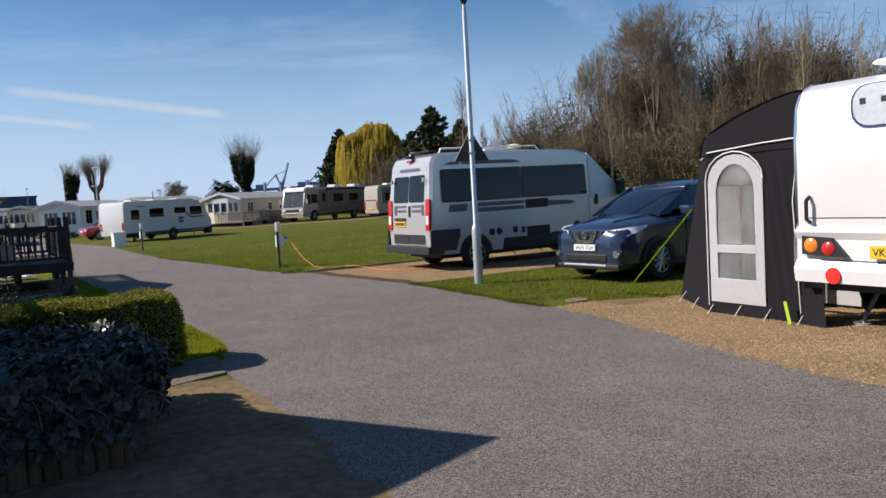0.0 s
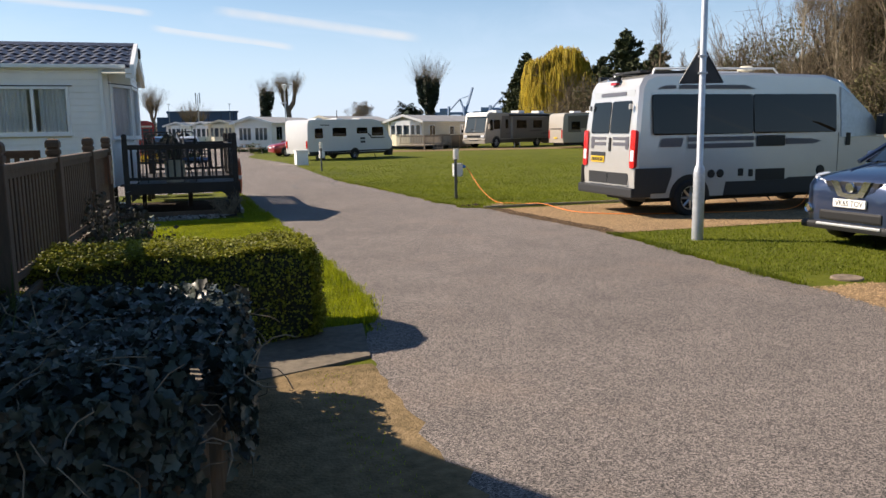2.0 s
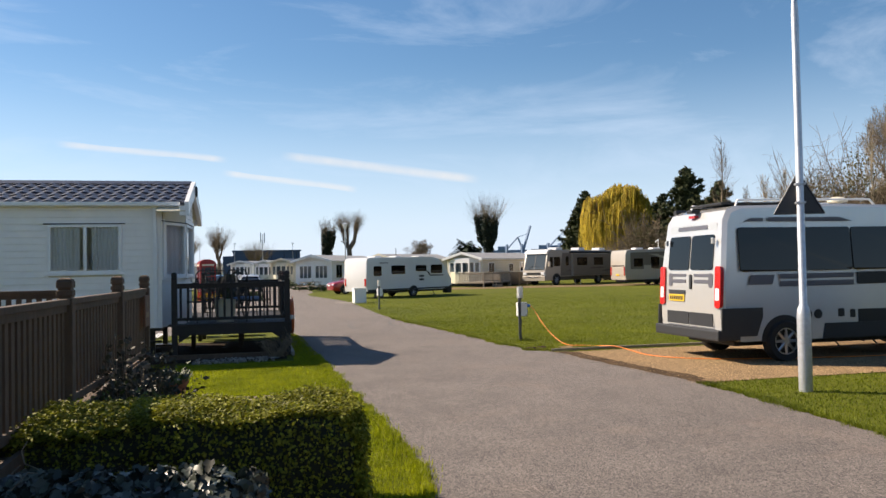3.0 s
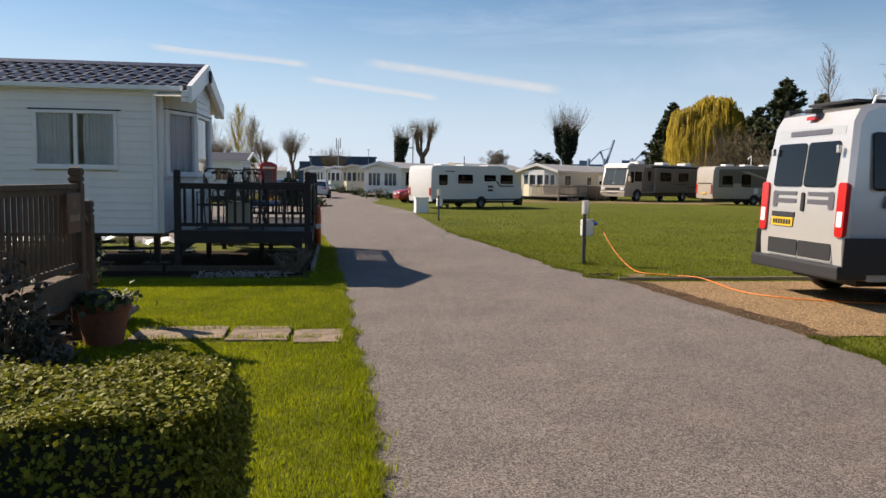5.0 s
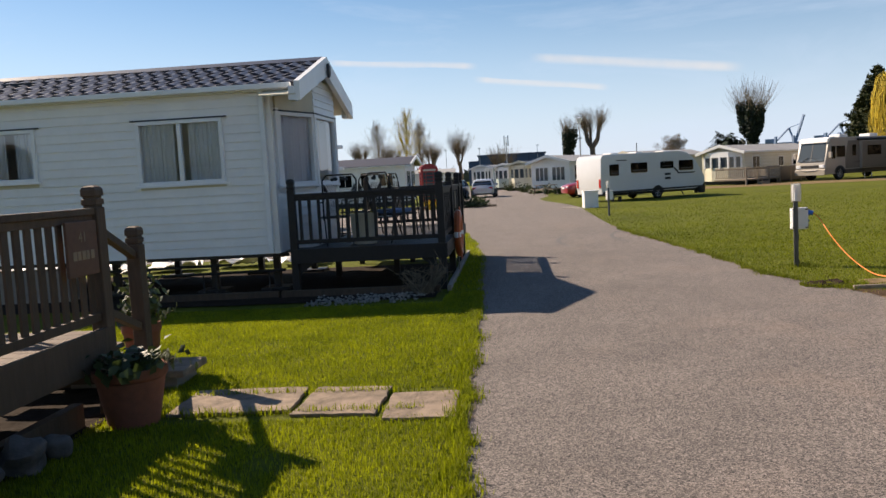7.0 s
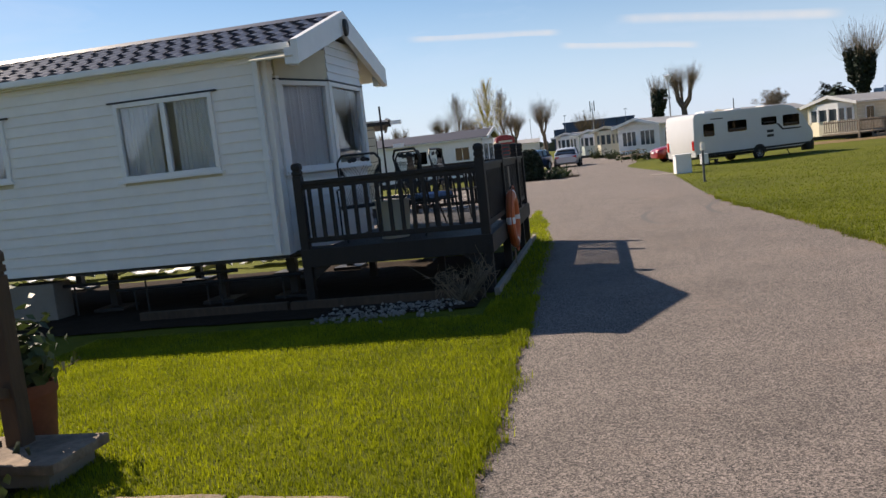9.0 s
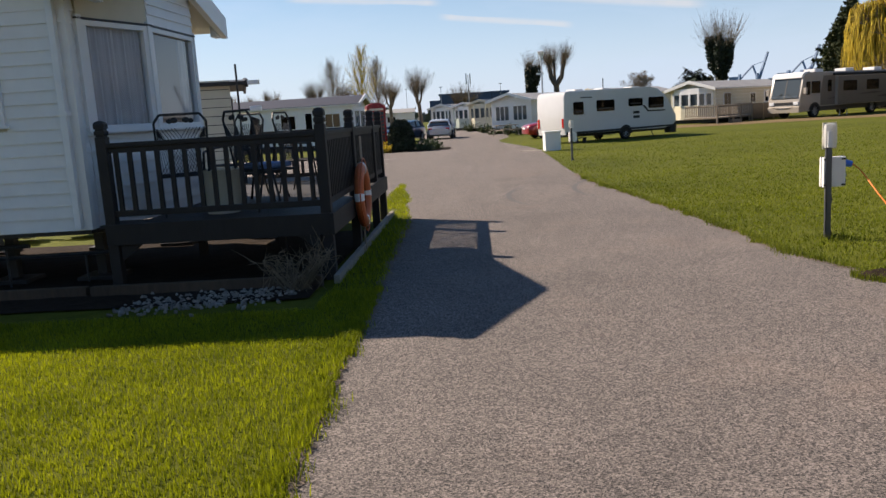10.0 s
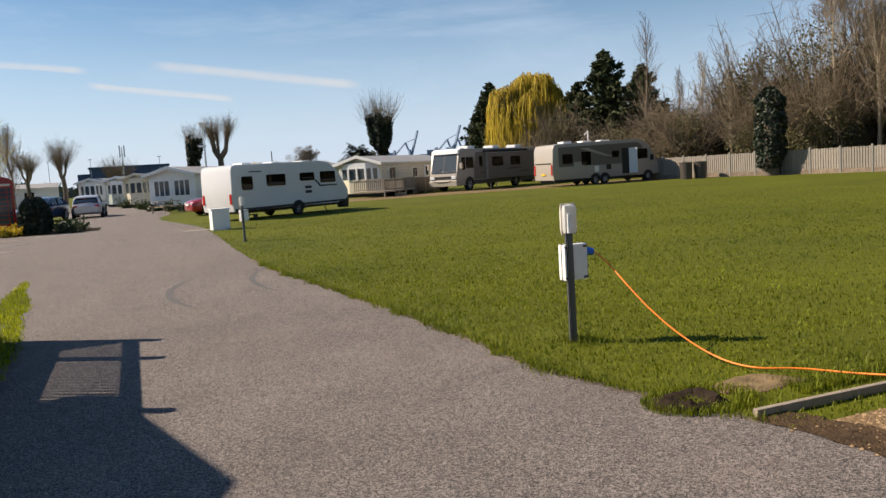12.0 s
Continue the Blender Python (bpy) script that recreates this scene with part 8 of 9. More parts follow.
def phone_box():
    p = thing("phone_box", "old red telephone box with glazed sides", "phone box", -0.75, 51.6, 0, 14)
    H, w = 2.42, 0.45
    part("plinth", box(bmesh.new(), -w, w, -w, w, 0, 0.14, 0.01), REDPAINT, p)
    for sx in (-1, 1):
        for sy in (-1, 1):
            part("corner_post", box(bmesh.new(), sx * w - 0.05 * (1 + sx), sx * w + 0.05 * (1 - sx), sy * w - 0.05 * (1 + sy), sy * w + 0.05 * (1 - sy), 0.14, 2.05, 0.008), REDPAINT, p)
    part("head", box(bmesh.new(), -w - 0.02, w + 0.02, -w - 0.02, w + 0.02, 2.0, 2.22, 0.015), REDPAINT, p)
    bm = bmesh.new()
    for i in range(5):
        k = 1 - (i / 4) ** 2 * 0.55
        box(bm, -w * k, w * k, -w * k, w * k, 2.22 + i * 0.045, 2.265 + i * 0.045, 0.01)
    part("domed_roof", bm, REDPAINT, p)
    for a in (0, 90, 180, 270):
        m = Matrix.Rotation(radians(a), 4, "Z")
        s = part("sign_strip", box(bmesh.new(), -0.34, 0.34, -w - 0.03, -w - 0.02, 2.06, 2.16), CREAM, p, "cream sign strip above the glass")
        s.matrix_basis = m
        part("pane", box(bmesh.new(), -w + 0.1, w - 0.1, -w + 0.03, -w + 0.04, 0.5, 2.0), GLASS, p).matrix_basis = m
        bm = box(bmesh.new(), -w + 0.1, w - 0.1, -w + 0.01, -w + 0.05, 0.14, 0.5)
        for i in range(9):
            z = 0.5 + i * 1.5 / 8
            box(bm, -w + 0.1, w - 0.1, -w + 0.01, -w + 0.03, z - 0.014, z + 0.014)
        for x in (-0.2, 0.2):
            box(bm, x - 0.014, x + 0.014, -w + 0.01, -w + 0.03, 0.5, 2.0)
        part("glazing_bars", bm, REDPAINT, p).matrix_basis = m


phone_box()


def small_far_things():
    t = thing("topiary", "dark green clipped conifer beside the phone box", "topiary", 0.55, 50.6, 0)
    g = np.random.default_rng(3)
    n = 2600
    a, h = g.uniform(0, 6.28, n), g.uniform(0, 1, n)
    r = 0.62 * np.sqrt(np.clip(1 - (h - 0.3) ** 2 / 0.55, 0.02, 1))
    leaves("foliage", np.stack([r * np.cos(a), r * np.sin(a), 0.08 + h * 1.45], 1), 0.10, DARKLEAF, t, "", None, 1.4, 3)
    # near-black inside, its colour standing for the topiary's inner shade
    part("core", lathe(bmesh.new(), ((0.0, 0.0), (0.45, 0.05), (0.56, 0.5), (0.45, 1.0), (0.2, 1.4), (0.0, 1.45)), 12), FOLIAGESHADE, t)
    for x, y, r, s in ((1.7, 50.4, 0.8, 1), (-0.4, 50.3, 0.7, 2), (2.0, 51.3, 0.6, 3)):
        shrub("shrub", "low mixed green and tawny shrub in the roadside bed", x, y, r, 0.6, 60 + s, BUSHLEAF if s != 2 else WILLOWLEAF, 0.07, 900, 50)
    bm = bmesh.new()
    bmesh.ops.create_grid(bm, x_segments=12, y_segments=10, size=0.5, matrix=Matrix.Translation((0.6, 51.2, 0.03)) @ Matrix.Diagonal((4.6, 2.6, 1, 1)))
    structure(part("roadside_bed", bm, SOIL, None), "small planted soil bed beside the road", "bed")
    for i in range(4):
        ln = part("bay_line", box(bmesh.new(), -4.5, 0.6, -0.05, 0.05, 0.010, 0.014), PAINTLINE, None)
        ln.matrix_basis = pose(0.4, 33.5 + i * 3.4, 0, 0, 0, 14)
        structure(ln, "worn white parking bay line", "road marking")
    b = thing("meter_cabinet", "white concrete service cabinet on the lawn", "cabinet", 7.2, 43.2, 0, 6)
    part("cabinet", box(bmesh.new(), -0.4, 0.20, -0.3, 0.25, 0.0, 0.70, 0.02), WHITEPVC, b)
    part("cabinet_top", box(bmesh.new(), -0.43, 0.23, -0.33, 0.28, 0.70, 0.75, 0.015), WHITEPVC, b)
    structure(part("lawn_path", box(bmesh.new(), 5.9, 7.0, 43.4, 43.9, 0.0, 0.02), CONCRETE, None), "narrow concrete strip across the lawn edge", "path")
    lamp = thing("street_lamp", "grey street lamp post with a glass lantern", "street lamp", *bearing(4.9, 44), 0)
    part("post", lathe(bmesh.new(), ((0.0, 0.0), (0.08, 0.0), (0.08, 1.0), (0.05, 1.1), (0.045, 4.5), (0.0, 4.5)), 12), STEEL, lamp)
    part("lantern", lathe(bmesh.new(), ((0.06, 4.5), (0.20, 4.85), (0.21, 4.88), (0.0, 4.95)), 12), CLEARLENS, lamp)
    part("camera_bracket", box(bmesh.new(), -0.3, 0.1, -0.05, 0.05, 3.6, 3.7), STEEL, lamp)
    for i, (x, y) in enumerate(((-2.3, 33.8),)):
        tr = thing("security_camera_pole", "thin black pole with camera arms by the cream home", "camera pole", x, y, 0)
        part("pole", cyl(bmesh.new(), (0, 0, 0), (0.0, 0, 3.3), 0.03, n=8), BLACK, tr)
        for z in (2.75, 2.05):
            part("arm", box(bmesh.new(), 0.0, 0.45, -0.02, 0.02, z, z + 0.04), BLACK, tr)
            part("camera_head", box(bmesh.new(), 0.3, 0.62, -0.06, 0.06, z - 0.02, z + 0.10, 0.02), WHITEPVC, tr)
    for x, y in ((38.6, 57.6), (39.6, 57.4)):
        bn = thing("dustbin", "dark upright bin by the fence", "bin", x, y, 0, 0, "bins by the fence")
        part("drum", lathe(bmesh.new(), ((0.0, 0.0), (0.38, 0.0), (0.42, 1.05), (0.44, 1.1), (0.0, 1.16)), 14), RVBROWN, bn)
    # picnic bench, shrubs and seat in front of the white home
    bn = thing("picnic_bench", "weathered timber picnic bench by the white home", "bench", 6.3, 67.5, 0, 30)
    for y0, y1, z in ((-0.35, 0.35, 0.72), (-0.8, -0.55, 0.44), (0.55, 0.8, 0.44)):
        part("plank_top", box(bmesh.new(), -0.8, 0.8, y0, y1, z, z + 0.05, 0.01), PALEWOOD, bn)
    for x in (-0.6, 0.6):
        for s in (-1, 1):
            part("leg", tube(bmesh.new(), ((x, s * 0.25, 0.72), (x, s * 0.75, 0.0)), 0.04, 4), PALEWOOD, bn)
        part("cross_bar", box(bmesh.new(), x - 0.03, x + 0.03, -0.75, 0.75, 0.38, 0.44), PALEWOOD, bn)
    for i, (x, y, r, h) in enumerate(((5.6, 73.5, 0.7, 0.7), (6.6, 71.5, 0.6, 0.8), (4.9, 80.5, 0.8, 1.0), (3.6, 90.0, 0.9, 1.3), (7.4, 69.0, 0.5, 0.5))):
        shrub("shrub", "low green shrub in front of the homes", x, y, r, h, 80 + i, BUSHLEAF, 0.09, 700, 40)


small_far_things()


def boundary_fence():
    x0, y0, x1, y1 = 39.4, 63.5, 52.5, 7.5
    d = Vector((x1 - x0, y1 - y0, 0))
    n = 31
    turn = math.atan2(d.y, d.x)
    f = thing("boundary_fence", "pale grey slatted panel fence on concrete posts", "fence", x0, y0, 0, math.degrees(turn))
    step = d.length / n
    bm = bmesh.new()
    k = 11
    for i in range(k):
        a = 0.06 + (step - 0.12) * i / k
        box(bm, a, a + (step - 0.12) / k - 0.04, -0.02, 0.02 if i % 2 else 0.035, 0.26, 1.48 if i % 3 else 1.46)
    box(bm, 0.06, step - 0.06, 0.02, 0.05, 0.4, 0.48)
    box(bm, 0.06, step - 0.06, 0.02, 0.05, 1.25, 1.33)
    panel = bpy.data.meshes.new("panel")
    bm.to_mesh(panel)
    bm.free()
    panel.materials.append(CONCRETE)
    bm = box(bmesh.new(), 0.05, step - 0.05, -0.03, 0.03, 0.0, 0.26)
    base = bpy.data.meshes.new("gravel_board")
    bm.to_mesh(base)
    bm.free()
    base.materials.append(SLAB)
    bm = box(bmesh.new(), -0.06, 0.06, -0.06, 0.06, 0, 1.58, 0.01)
    post = bpy.data.meshes.new("post")
    bm.to_mesh(post)
    bm.free()
    post.materials.append(WHITESTONE)
    for i in range(n):
        m = Matrix.Translation((i * step, 0, 0))
        shared("post", post, f, m)
        shared("panel", panel, f, m)
        shared("gravel_board", base, f, m)


boundary_fence()


# ---- trees ----
def grow(segs, tips, p, d, length, r, depth, g, bend=0.18, up=0.05, kids=(2, 4), spread=0.65, shrink=0.68, parts=3):
    """Branches outward from p along d, forking until depth runs out."""
    for k in range(parts):
        q = p + d * (length / parts)
        r2 = r * (1 - 0.28 / parts * (k + 1))
        segs.append((p, q, r, r2))
        p, r = q, r2
        d = d + g.normal(size=3) * bend + np.array([0, 0, up])
        d /= np.linalg.norm(d)
        if depth > 0 and k > 0:
            e = d + g.normal(size=3) * spread
            e /= np.linalg.norm(e)
            grow(segs, tips, p, e, length * shrink * g.uniform(0.7, 1.0), r * 0.62, depth - 1, g, bend, up, kids, spread, shrink, parts)
    if depth == 0:
        tips.append(p)
        return
    for _ in range(g.integers(*kids)):
        e = d + g.normal(size=3) * spread * 0.8
        e /= np.linalg.norm(e)
        grow(segs, tips, p, e, length * shrink * g.uniform(0.75, 1.05), r * 0.70, depth - 1, g, bend, up, kids, spread, shrink, parts)


def split_limbs(tree, segs, bark, twig, cut):
    big = [s for s in segs if s[2] >= cut]
    small = [s for s in segs if s[2] < cut]
    if big:
        limbs("trunk", big, bark, tree, n=7)
    if small:
        limbs("crown", [(a, b, max(r, 0.010), max(q, 0.007)) for a, b, r, q in small], twig, tree, n=3)


def bare_tree(label, x, y, h, seed, bark, twig, spread=0.6, depth=5, lean=0.0, up=0.06, group="bare trees", r=None):
    g = np.random.default_rng(seed)
    t = thing("tree", label, "tree", x, y, 0, 0, group)
    segs, tips = [], []
    d = np.array([lean, 0.0, 1.0])
    grow(segs, tips, np.zeros(3), d / np.linalg.norm(d), h * 0.33, r or h * 0.018, depth, g, 0.12, up, (2, 4), spread, 0.72, 3)
    top = max(float(s[1][2]) for s in segs)
    k = h / top
    segs = [(a * k, b * k, p, q) for a, b, p, q in segs]
    split_limbs(t, segs, bark, twig, 0.045)
    return t


def poplar(label, x, y, h, seed, bark, wide=0.16, n=75, group="slender bare trees"):
    """A slim tree with steep fine branches all up its stem."""
    g = np.random.default_rng(seed)
    t = thing("tree", label, "tree", x, y, 0, 0, group)
    segs = []
    p = np.zeros(3)
    stem = [p]
    for i in range(12):
        q = p + np.array([g.normal() * 0.05, g.normal() * 0.05, h / 12])
        segs.append((p, q, h * 0.011 * (1 - i / 12.5), h * 0.011 * (1 - (i + 1) / 12.5)))
        p = q
        stem.append(p)
    for i in range(n):
        k = g.uniform(0.14, 0.96)
        b = stem[int(k * 12)] * (1 - (k * 12) % 1) + stem[min(12, int(k * 12) + 1)] * ((k * 12) % 1)
        a = g.uniform(0, 6.28)
        l = h * wide * (1.2 - k) * g.uniform(0.8, 1.9)
        d = np.array([math.cos(a) * 0.55, math.sin(a) * 0.55, 1.0])
        for j in range(4):
            d = d / np.linalg.norm(d)
            q = b + d * l / 4
            segs.append((b, q, 0.022 * (1 - j * 0.2), 0.022 * (0.8 - j * 0.2)))
            if j:
                for _ in range(2):
                    e = d + g.normal(size=3) * 0.45
                    e /= np.linalg.norm(e)
                    segs.append((q, q + e * l * 0.3, 0.011, 0.007))
            b = q
            d = d * np.array([0.75, 0.75, 1.0]) + g.normal(size=3) * 0.08
    split_limbs(t, segs, bark, bark, 0.03)
    return t


def pollard(label, x, y, trunk_h, top_h, seed, ivy=False, twig=None, heads=5, wide=1.6):
    """A cut-back tree: stout trunk, knuckled limbs, and a brush of straight shoots."""
    g = np.random.default_rng(seed)
    t = thing("tree", label, "tree", x, y, 0, 0, "pollarded trees")
    segs, shoots, knuckle = [], [], []
    r = trunk_h * 0.045
    fork = trunk_h * 0.62
    segs.append((np.zeros(3), np.array([0.1, 0, fork * 0.5]), r * 1.25, r))
    segs.append((np.array([0.1, 0, fork * 0.5]), np.array([0.0, 0.05, fork]), r, r * 0.92))
    for i in range(heads):
        a = 2 * math.pi * i / heads + g.uniform(-0.4, 0.4)
        p = np.array([0.0, 0.05, fork * g.uniform(0.82, 1.0)])
        w = wide * g.uniform(0.35, 1.0)
        mid = p + np.array([math.cos(a) * w * 0.7, math.sin(a) * w * 0.7, (trunk_h - fork) * 0.35])
        end = np.array([math.cos(a) * w, math.sin(a) * w, trunk_h * g.uniform(0.88, 1.04)])
        segs += [(p, mid, r * 0.62, r * 0.5), (mid, end, r * 0.5, r * 0.42)]
        knuckle += [p, mid, (mid + end) / 2, end]
        for s in range(75 if ivy else 110):
            root = mid + (end - mid) * g.uniform(0.15, 1.0) ** 0.5
            d = np.array([math.cos(a) * 0.30, math.sin(a) * 0.30, 1.0]) + g.normal(size=3) * np.array([0.40, 0.40, 0.12])
            d /= np.linalg.norm(d)
            l = (top_h - trunk_h) * g.uniform(0.45, 1.05)
            m = root + d * l * 0.5
            d2 = d * np.array([0.6, 0.6, 1.0]) + g.normal(size=3) * 0.06
            tip = m + d2 / np.linalg.norm(d2) * l * 0.5
            shoots += [(root + g.normal(size=3) * 0.10, m, 0.013, 0.009), (m, tip, 0.009, 0.005)]
    limbs("trunk", segs, BARK, t, n=8)
    limbs("crown", shoots, twig or TWIG, t, "fine upright bare shoots", n=3)
    if ivy:
        pts = []
        for a, b, r0, r1 in segs:
            n = int(np.linalg.norm(b - a) * 420)
            k = g.random((n, 1))
            off = g.normal(size=(n, 3))
            off /= np.linalg.norm(off, axis=1)[:, None]
            pts.append(a + (b - a) * k + off * (r0 + 0.18 + 0.22 * g.random((n, 1))))
        leaves("ivy", np.concatenate(pts), 0.20, DARKLEAF, t, "dark ivy cladding the limbs", None, 1.2, seed)
    return t


def willow():
    g = np.random.default_rng(77)
    x, y = bearing(27.7, 84)
    t = thing("willow_tree", "weeping willow with bright yellow hanging shoots", "tree", x, y, 0)
    segs, tips = [], []
    grow(segs, tips, np.zeros(3), np.array([0.0, 0, 1.0]), 3.6, 0.42, 3, g, 0.10, 0.10, (3, 5), 0.75, 0.75, 3)
    top = max(float(s[1][2]) for s in segs)
    k = 9.6 / top
    segs = [(a * k, b * k, p, q) for a, b, p, q in segs]
    limbs("trunk", segs, BARK, t, n=5)
    hang = []
    lobes = [(g.uniform(-3.4, 3.4), g.uniform(-2.5, 2.5), g.uniform(7.2, 10.8), g.uniform(1.0, 1.9)) for _ in range(15)] + [(-2.6, 0, 9.6, 1.6), (0.3, 0, 11.0, 1.7), (2.6, 0, 9.8, 1.5)]
    for cx, cy, cz, w in lobes:
        for i in range(int(150 * w)):
            a, rr = g.uniform(0, 6.28), w * math.sqrt(g.random())
            p = np.array([cx + rr * math.cos(a), cy + rr * math.sin(a), cz - 0.5 * (rr / w) ** 2 * w + g.normal() * 0.2])
            l = g.uniform(1.6, 6.2) * (0.6 + 0.08 * cz)
            l = min(l, p[2] - 1.8)
            q = p + np.array([math.cos(a) * 0.4 + g.normal() * 0.12, math.sin(a) * 0.4 + g.normal() * 0.12, -l * 0.4])
            e = q + np.array([g.normal() * 0.14, g.normal() * 0.14, -l * 0.6])
            hang += [(p + np.array([-math.cos(a) * 0.3, -math.sin(a) * 0.3, -0.25]), p, 0.03, 0.03), (p, q, 0.034, 0.030), (q, e, 0.030, 0.014)]
    limbs("crown", hang, WILLOWLEAF, t, "hanging yellow shoots", n=3)


CONIFERLEAF = surface("conifer_needles", (0.050, 0.062, 0.024), 0.7, 0.3, 1.0, coarse=0.4, island=0.45, spec=0.2)


def conifer(label, x, y, h, w, seed):
    """A spreading conifer: tiers of level boughs with drooping sprays, thinning to a point."""
    g = np.random.default_rng(seed)
    t = thing("conifer", label, "tree", x, y, 0, 0, "dark conifers")
    limbs("trunk", [(np.zeros(3), np.array([0.0, 0, h]), h * 0.022, 0.02)], BARK, t, n=8)
    pts, segs = [], []
    for i in range(int(h * 12)):
        k = i / (h * 12)
        z = h * (0.05 + 0.94 * k) + g.normal() * 0.12
        l = w * (1 - k) ** 0.72 * g.uniform(0.5, 1.15) + 0.12
        a = i * 2.4 + g.uniform(-0.5, 0.5)
        u = np.array([math.cos(a), math.sin(a), 0.0])
        b = np.array([0, 0, z])
        m = b + u * l * 0.6 + np.array([0, 0, l * g.uniform(0.10, 0.26)])
        e = b + u * l + np.array([0, 0, l * g.uniform(0.10, 0.34)])
        segs += [(b, m, 0.05, 0.03), (m, e, 0.03, 0.010)]
        side = np.array([-u[1], u[0], 0.0])
        n = int(58 * l) + 8
        q = g.random((n, 1)) ** 0.75
        c = np.where(q < 0.6, b + (m - b) * q / 0.6, m + (e - m) * (q - 0.6) / 0.4)
        c = c + side * g.normal(size=(n, 1)) * 0.20 * l * (1.1 - q) + g.normal(size=(n, 3)) * 0.05
        c[:, 2] -= np.abs(g.normal(size=n)) * 0.16
        pts.append(c)
    limbs("branches", segs, BARK, t, n=3)
    leaves("foliage", np.concatenate(pts), 0.17, CONIFERLEAF, t, "dark green needle sprays", None, 2.8, seed)


def leafy_mound(name, label, x, y, r, h, seed, mat, leaf=0.2, count=1500):
    g = np.random.default_rng(seed)
    t = thing(name, label, "bush", x, y, 0)
    p = g.normal(size=(count, 3))
    p /= np.linalg.norm(p, axis=1)[:, None]
    p[:, 2] = np.abs(p[:, 2])
    lump = np.array([0.8 + 0.35 * noise.noise((a * 2.5 + seed, b * 2.5, c * 2.5)) for a, b, c in p])
    p = p * lump[:, None] * np.array([r, r, h]) * g.uniform(0.75, 1.0, (count, 1))
    leaves("foliage", p, leaf, mat, t, "", None, 1.4, seed)
    limbs("stems", [(np.zeros(3), q * 0.85, 0.06, 0.02) for q in p[:60]], BARK, t, n=4)
    return t


willow()
conifer("dark green spreading conifer behind the motorhomes", *bearing(25.1, 90), 11.2, 4.2, 1)
conifer("dark green spreading conifer behind the motorhomes", *bearing(24.4, 92), 8.8, 3.6, 5)
conifer("tall dark cedar beside the willow", *bearing(33.2, 79), 12.2, 5.2, 2)
conifer("dark cedar at the edge of the thicket", *bearing(31.2, 82), 9.6, 4.6, 3)
conifer("dark cedar at the edge of the thicket", *bearing(35.6, 77), 10.2, 4.8, 9)
pollard("ivy-clad pollarded tree with a brush of bare shoots", *bearing(17.2, 95), 8.2, 12.2, 6, True, heads=6, wide=1.7)
pollard("ivy-clad pollarded tree with short shoots", *bearing(4.1, 86), 6.6, 8.9, 7, True, heads=3, wide=0.8)
pollard("pollarded tree with knuckled limbs and bare shoots", *bearing(5.9, 85), 7.0, 9.4, 8, False, heads=5, wide=1.5)
pollard("pollarded tree with a round brush of shoots", *bearing(-4.1, 98), 5.4, 8.6, 12, False, heads=4, wide=0.9)
for i, (az, d, th, hh) in enumerate(((-6.2, 104, 5.2, 7.6), (-9.3, 108, 5.0, 7.4), (-11.6, 112, 6.0, 8.4), (-14.6, 110, 5.0, 6.8), (-16.0, 105, 4.6, 6.2), (-17.4, 112, 4.8, 6.6), (-19.0, 100, 5.2, 7.0), (-20.6, 96, 5.6, 7.6), (-22.6, 92, 5.4, 7.4), (-24.8, 90, 5.2, 7.2))):
    pollard("pollarded tree in a far row against the sky", *bearing(az, d), th, hh, 100 + i, False, heads=4, wide=1.1)
for i, (az, d, h) in enumerate(((-7.0, 95, 8.6), (-8.2, 92, 9.6), (-10.2, 97, 8.8))):
    poplar("bare upright tree with dense fine shoots", *bearing(az, d), h, 130 + i, WILLOWLEAF if i == 1 else TWIG, 0.30, 150)
pollard("bare tree with fine spreading shoots", *bearing(-0.9, 140), 4.0, 8.0, 140, False, heads=5, wide=2.0)
leafy_mound("bush", "dense green bush beside the ivy-clad tree", *bearing(15.6, 93), 3.2, 5.6, 3, DARKLEAF, 0.42, 5200)
bare_tree("small round-headed bare tree", *bearing(11.4, 105), 6.0, 61, BARK, TWIG, 0.75, 6, r=0.22)
# the wooded edge behind the fence
bare_tree("large bare spreading tree above the thicket", 48.6, 52.6, 14.6, 21, BARK, TWIG, 0.33, 5, 0.0, 0.20, r=0.30)
bare_tree("large bare tree with grey limbs beside the fence", 48.8, 45.2, 15.5, 23, BARK, TWIG, 0.42, 6, -0.16, 0.10, r=0.36)
bare_tree("bare spreading tree above the thicket", 56.0, 38.0, 12.0, 25, BARK, TWIG, 0.45, 5)
gg = np.random.default_rng(50)
for i, (x, y, h) in enumerate(((47.8, 74.5, 14.5), (44.5, 63.0, 9.0), (45.2, 60.8, 9.5), (45.0, 57.5, 9.0), (46.6, 52.8, 12.0), (47.4, 50.2, 14.0), (47.0, 48.4, 11.0), (48.6, 42.5, 12.5), (49.0, 40.0, 11.0), (49.8, 37.5, 13.0), (50.4, 34.0, 12.0), (51.2, 30.5, 11.0), (52.0, 27.0, 12.5), (52.6, 23.0, 10.5), (53.2, 19.5, 12.0), (46.0, 67.5, 8.5))):
    poplar("slender pale bare tree in front of the thicket", x, y, h, 200 + i, PALEBARK if i % 3 else TWIG, 0.17, 80)


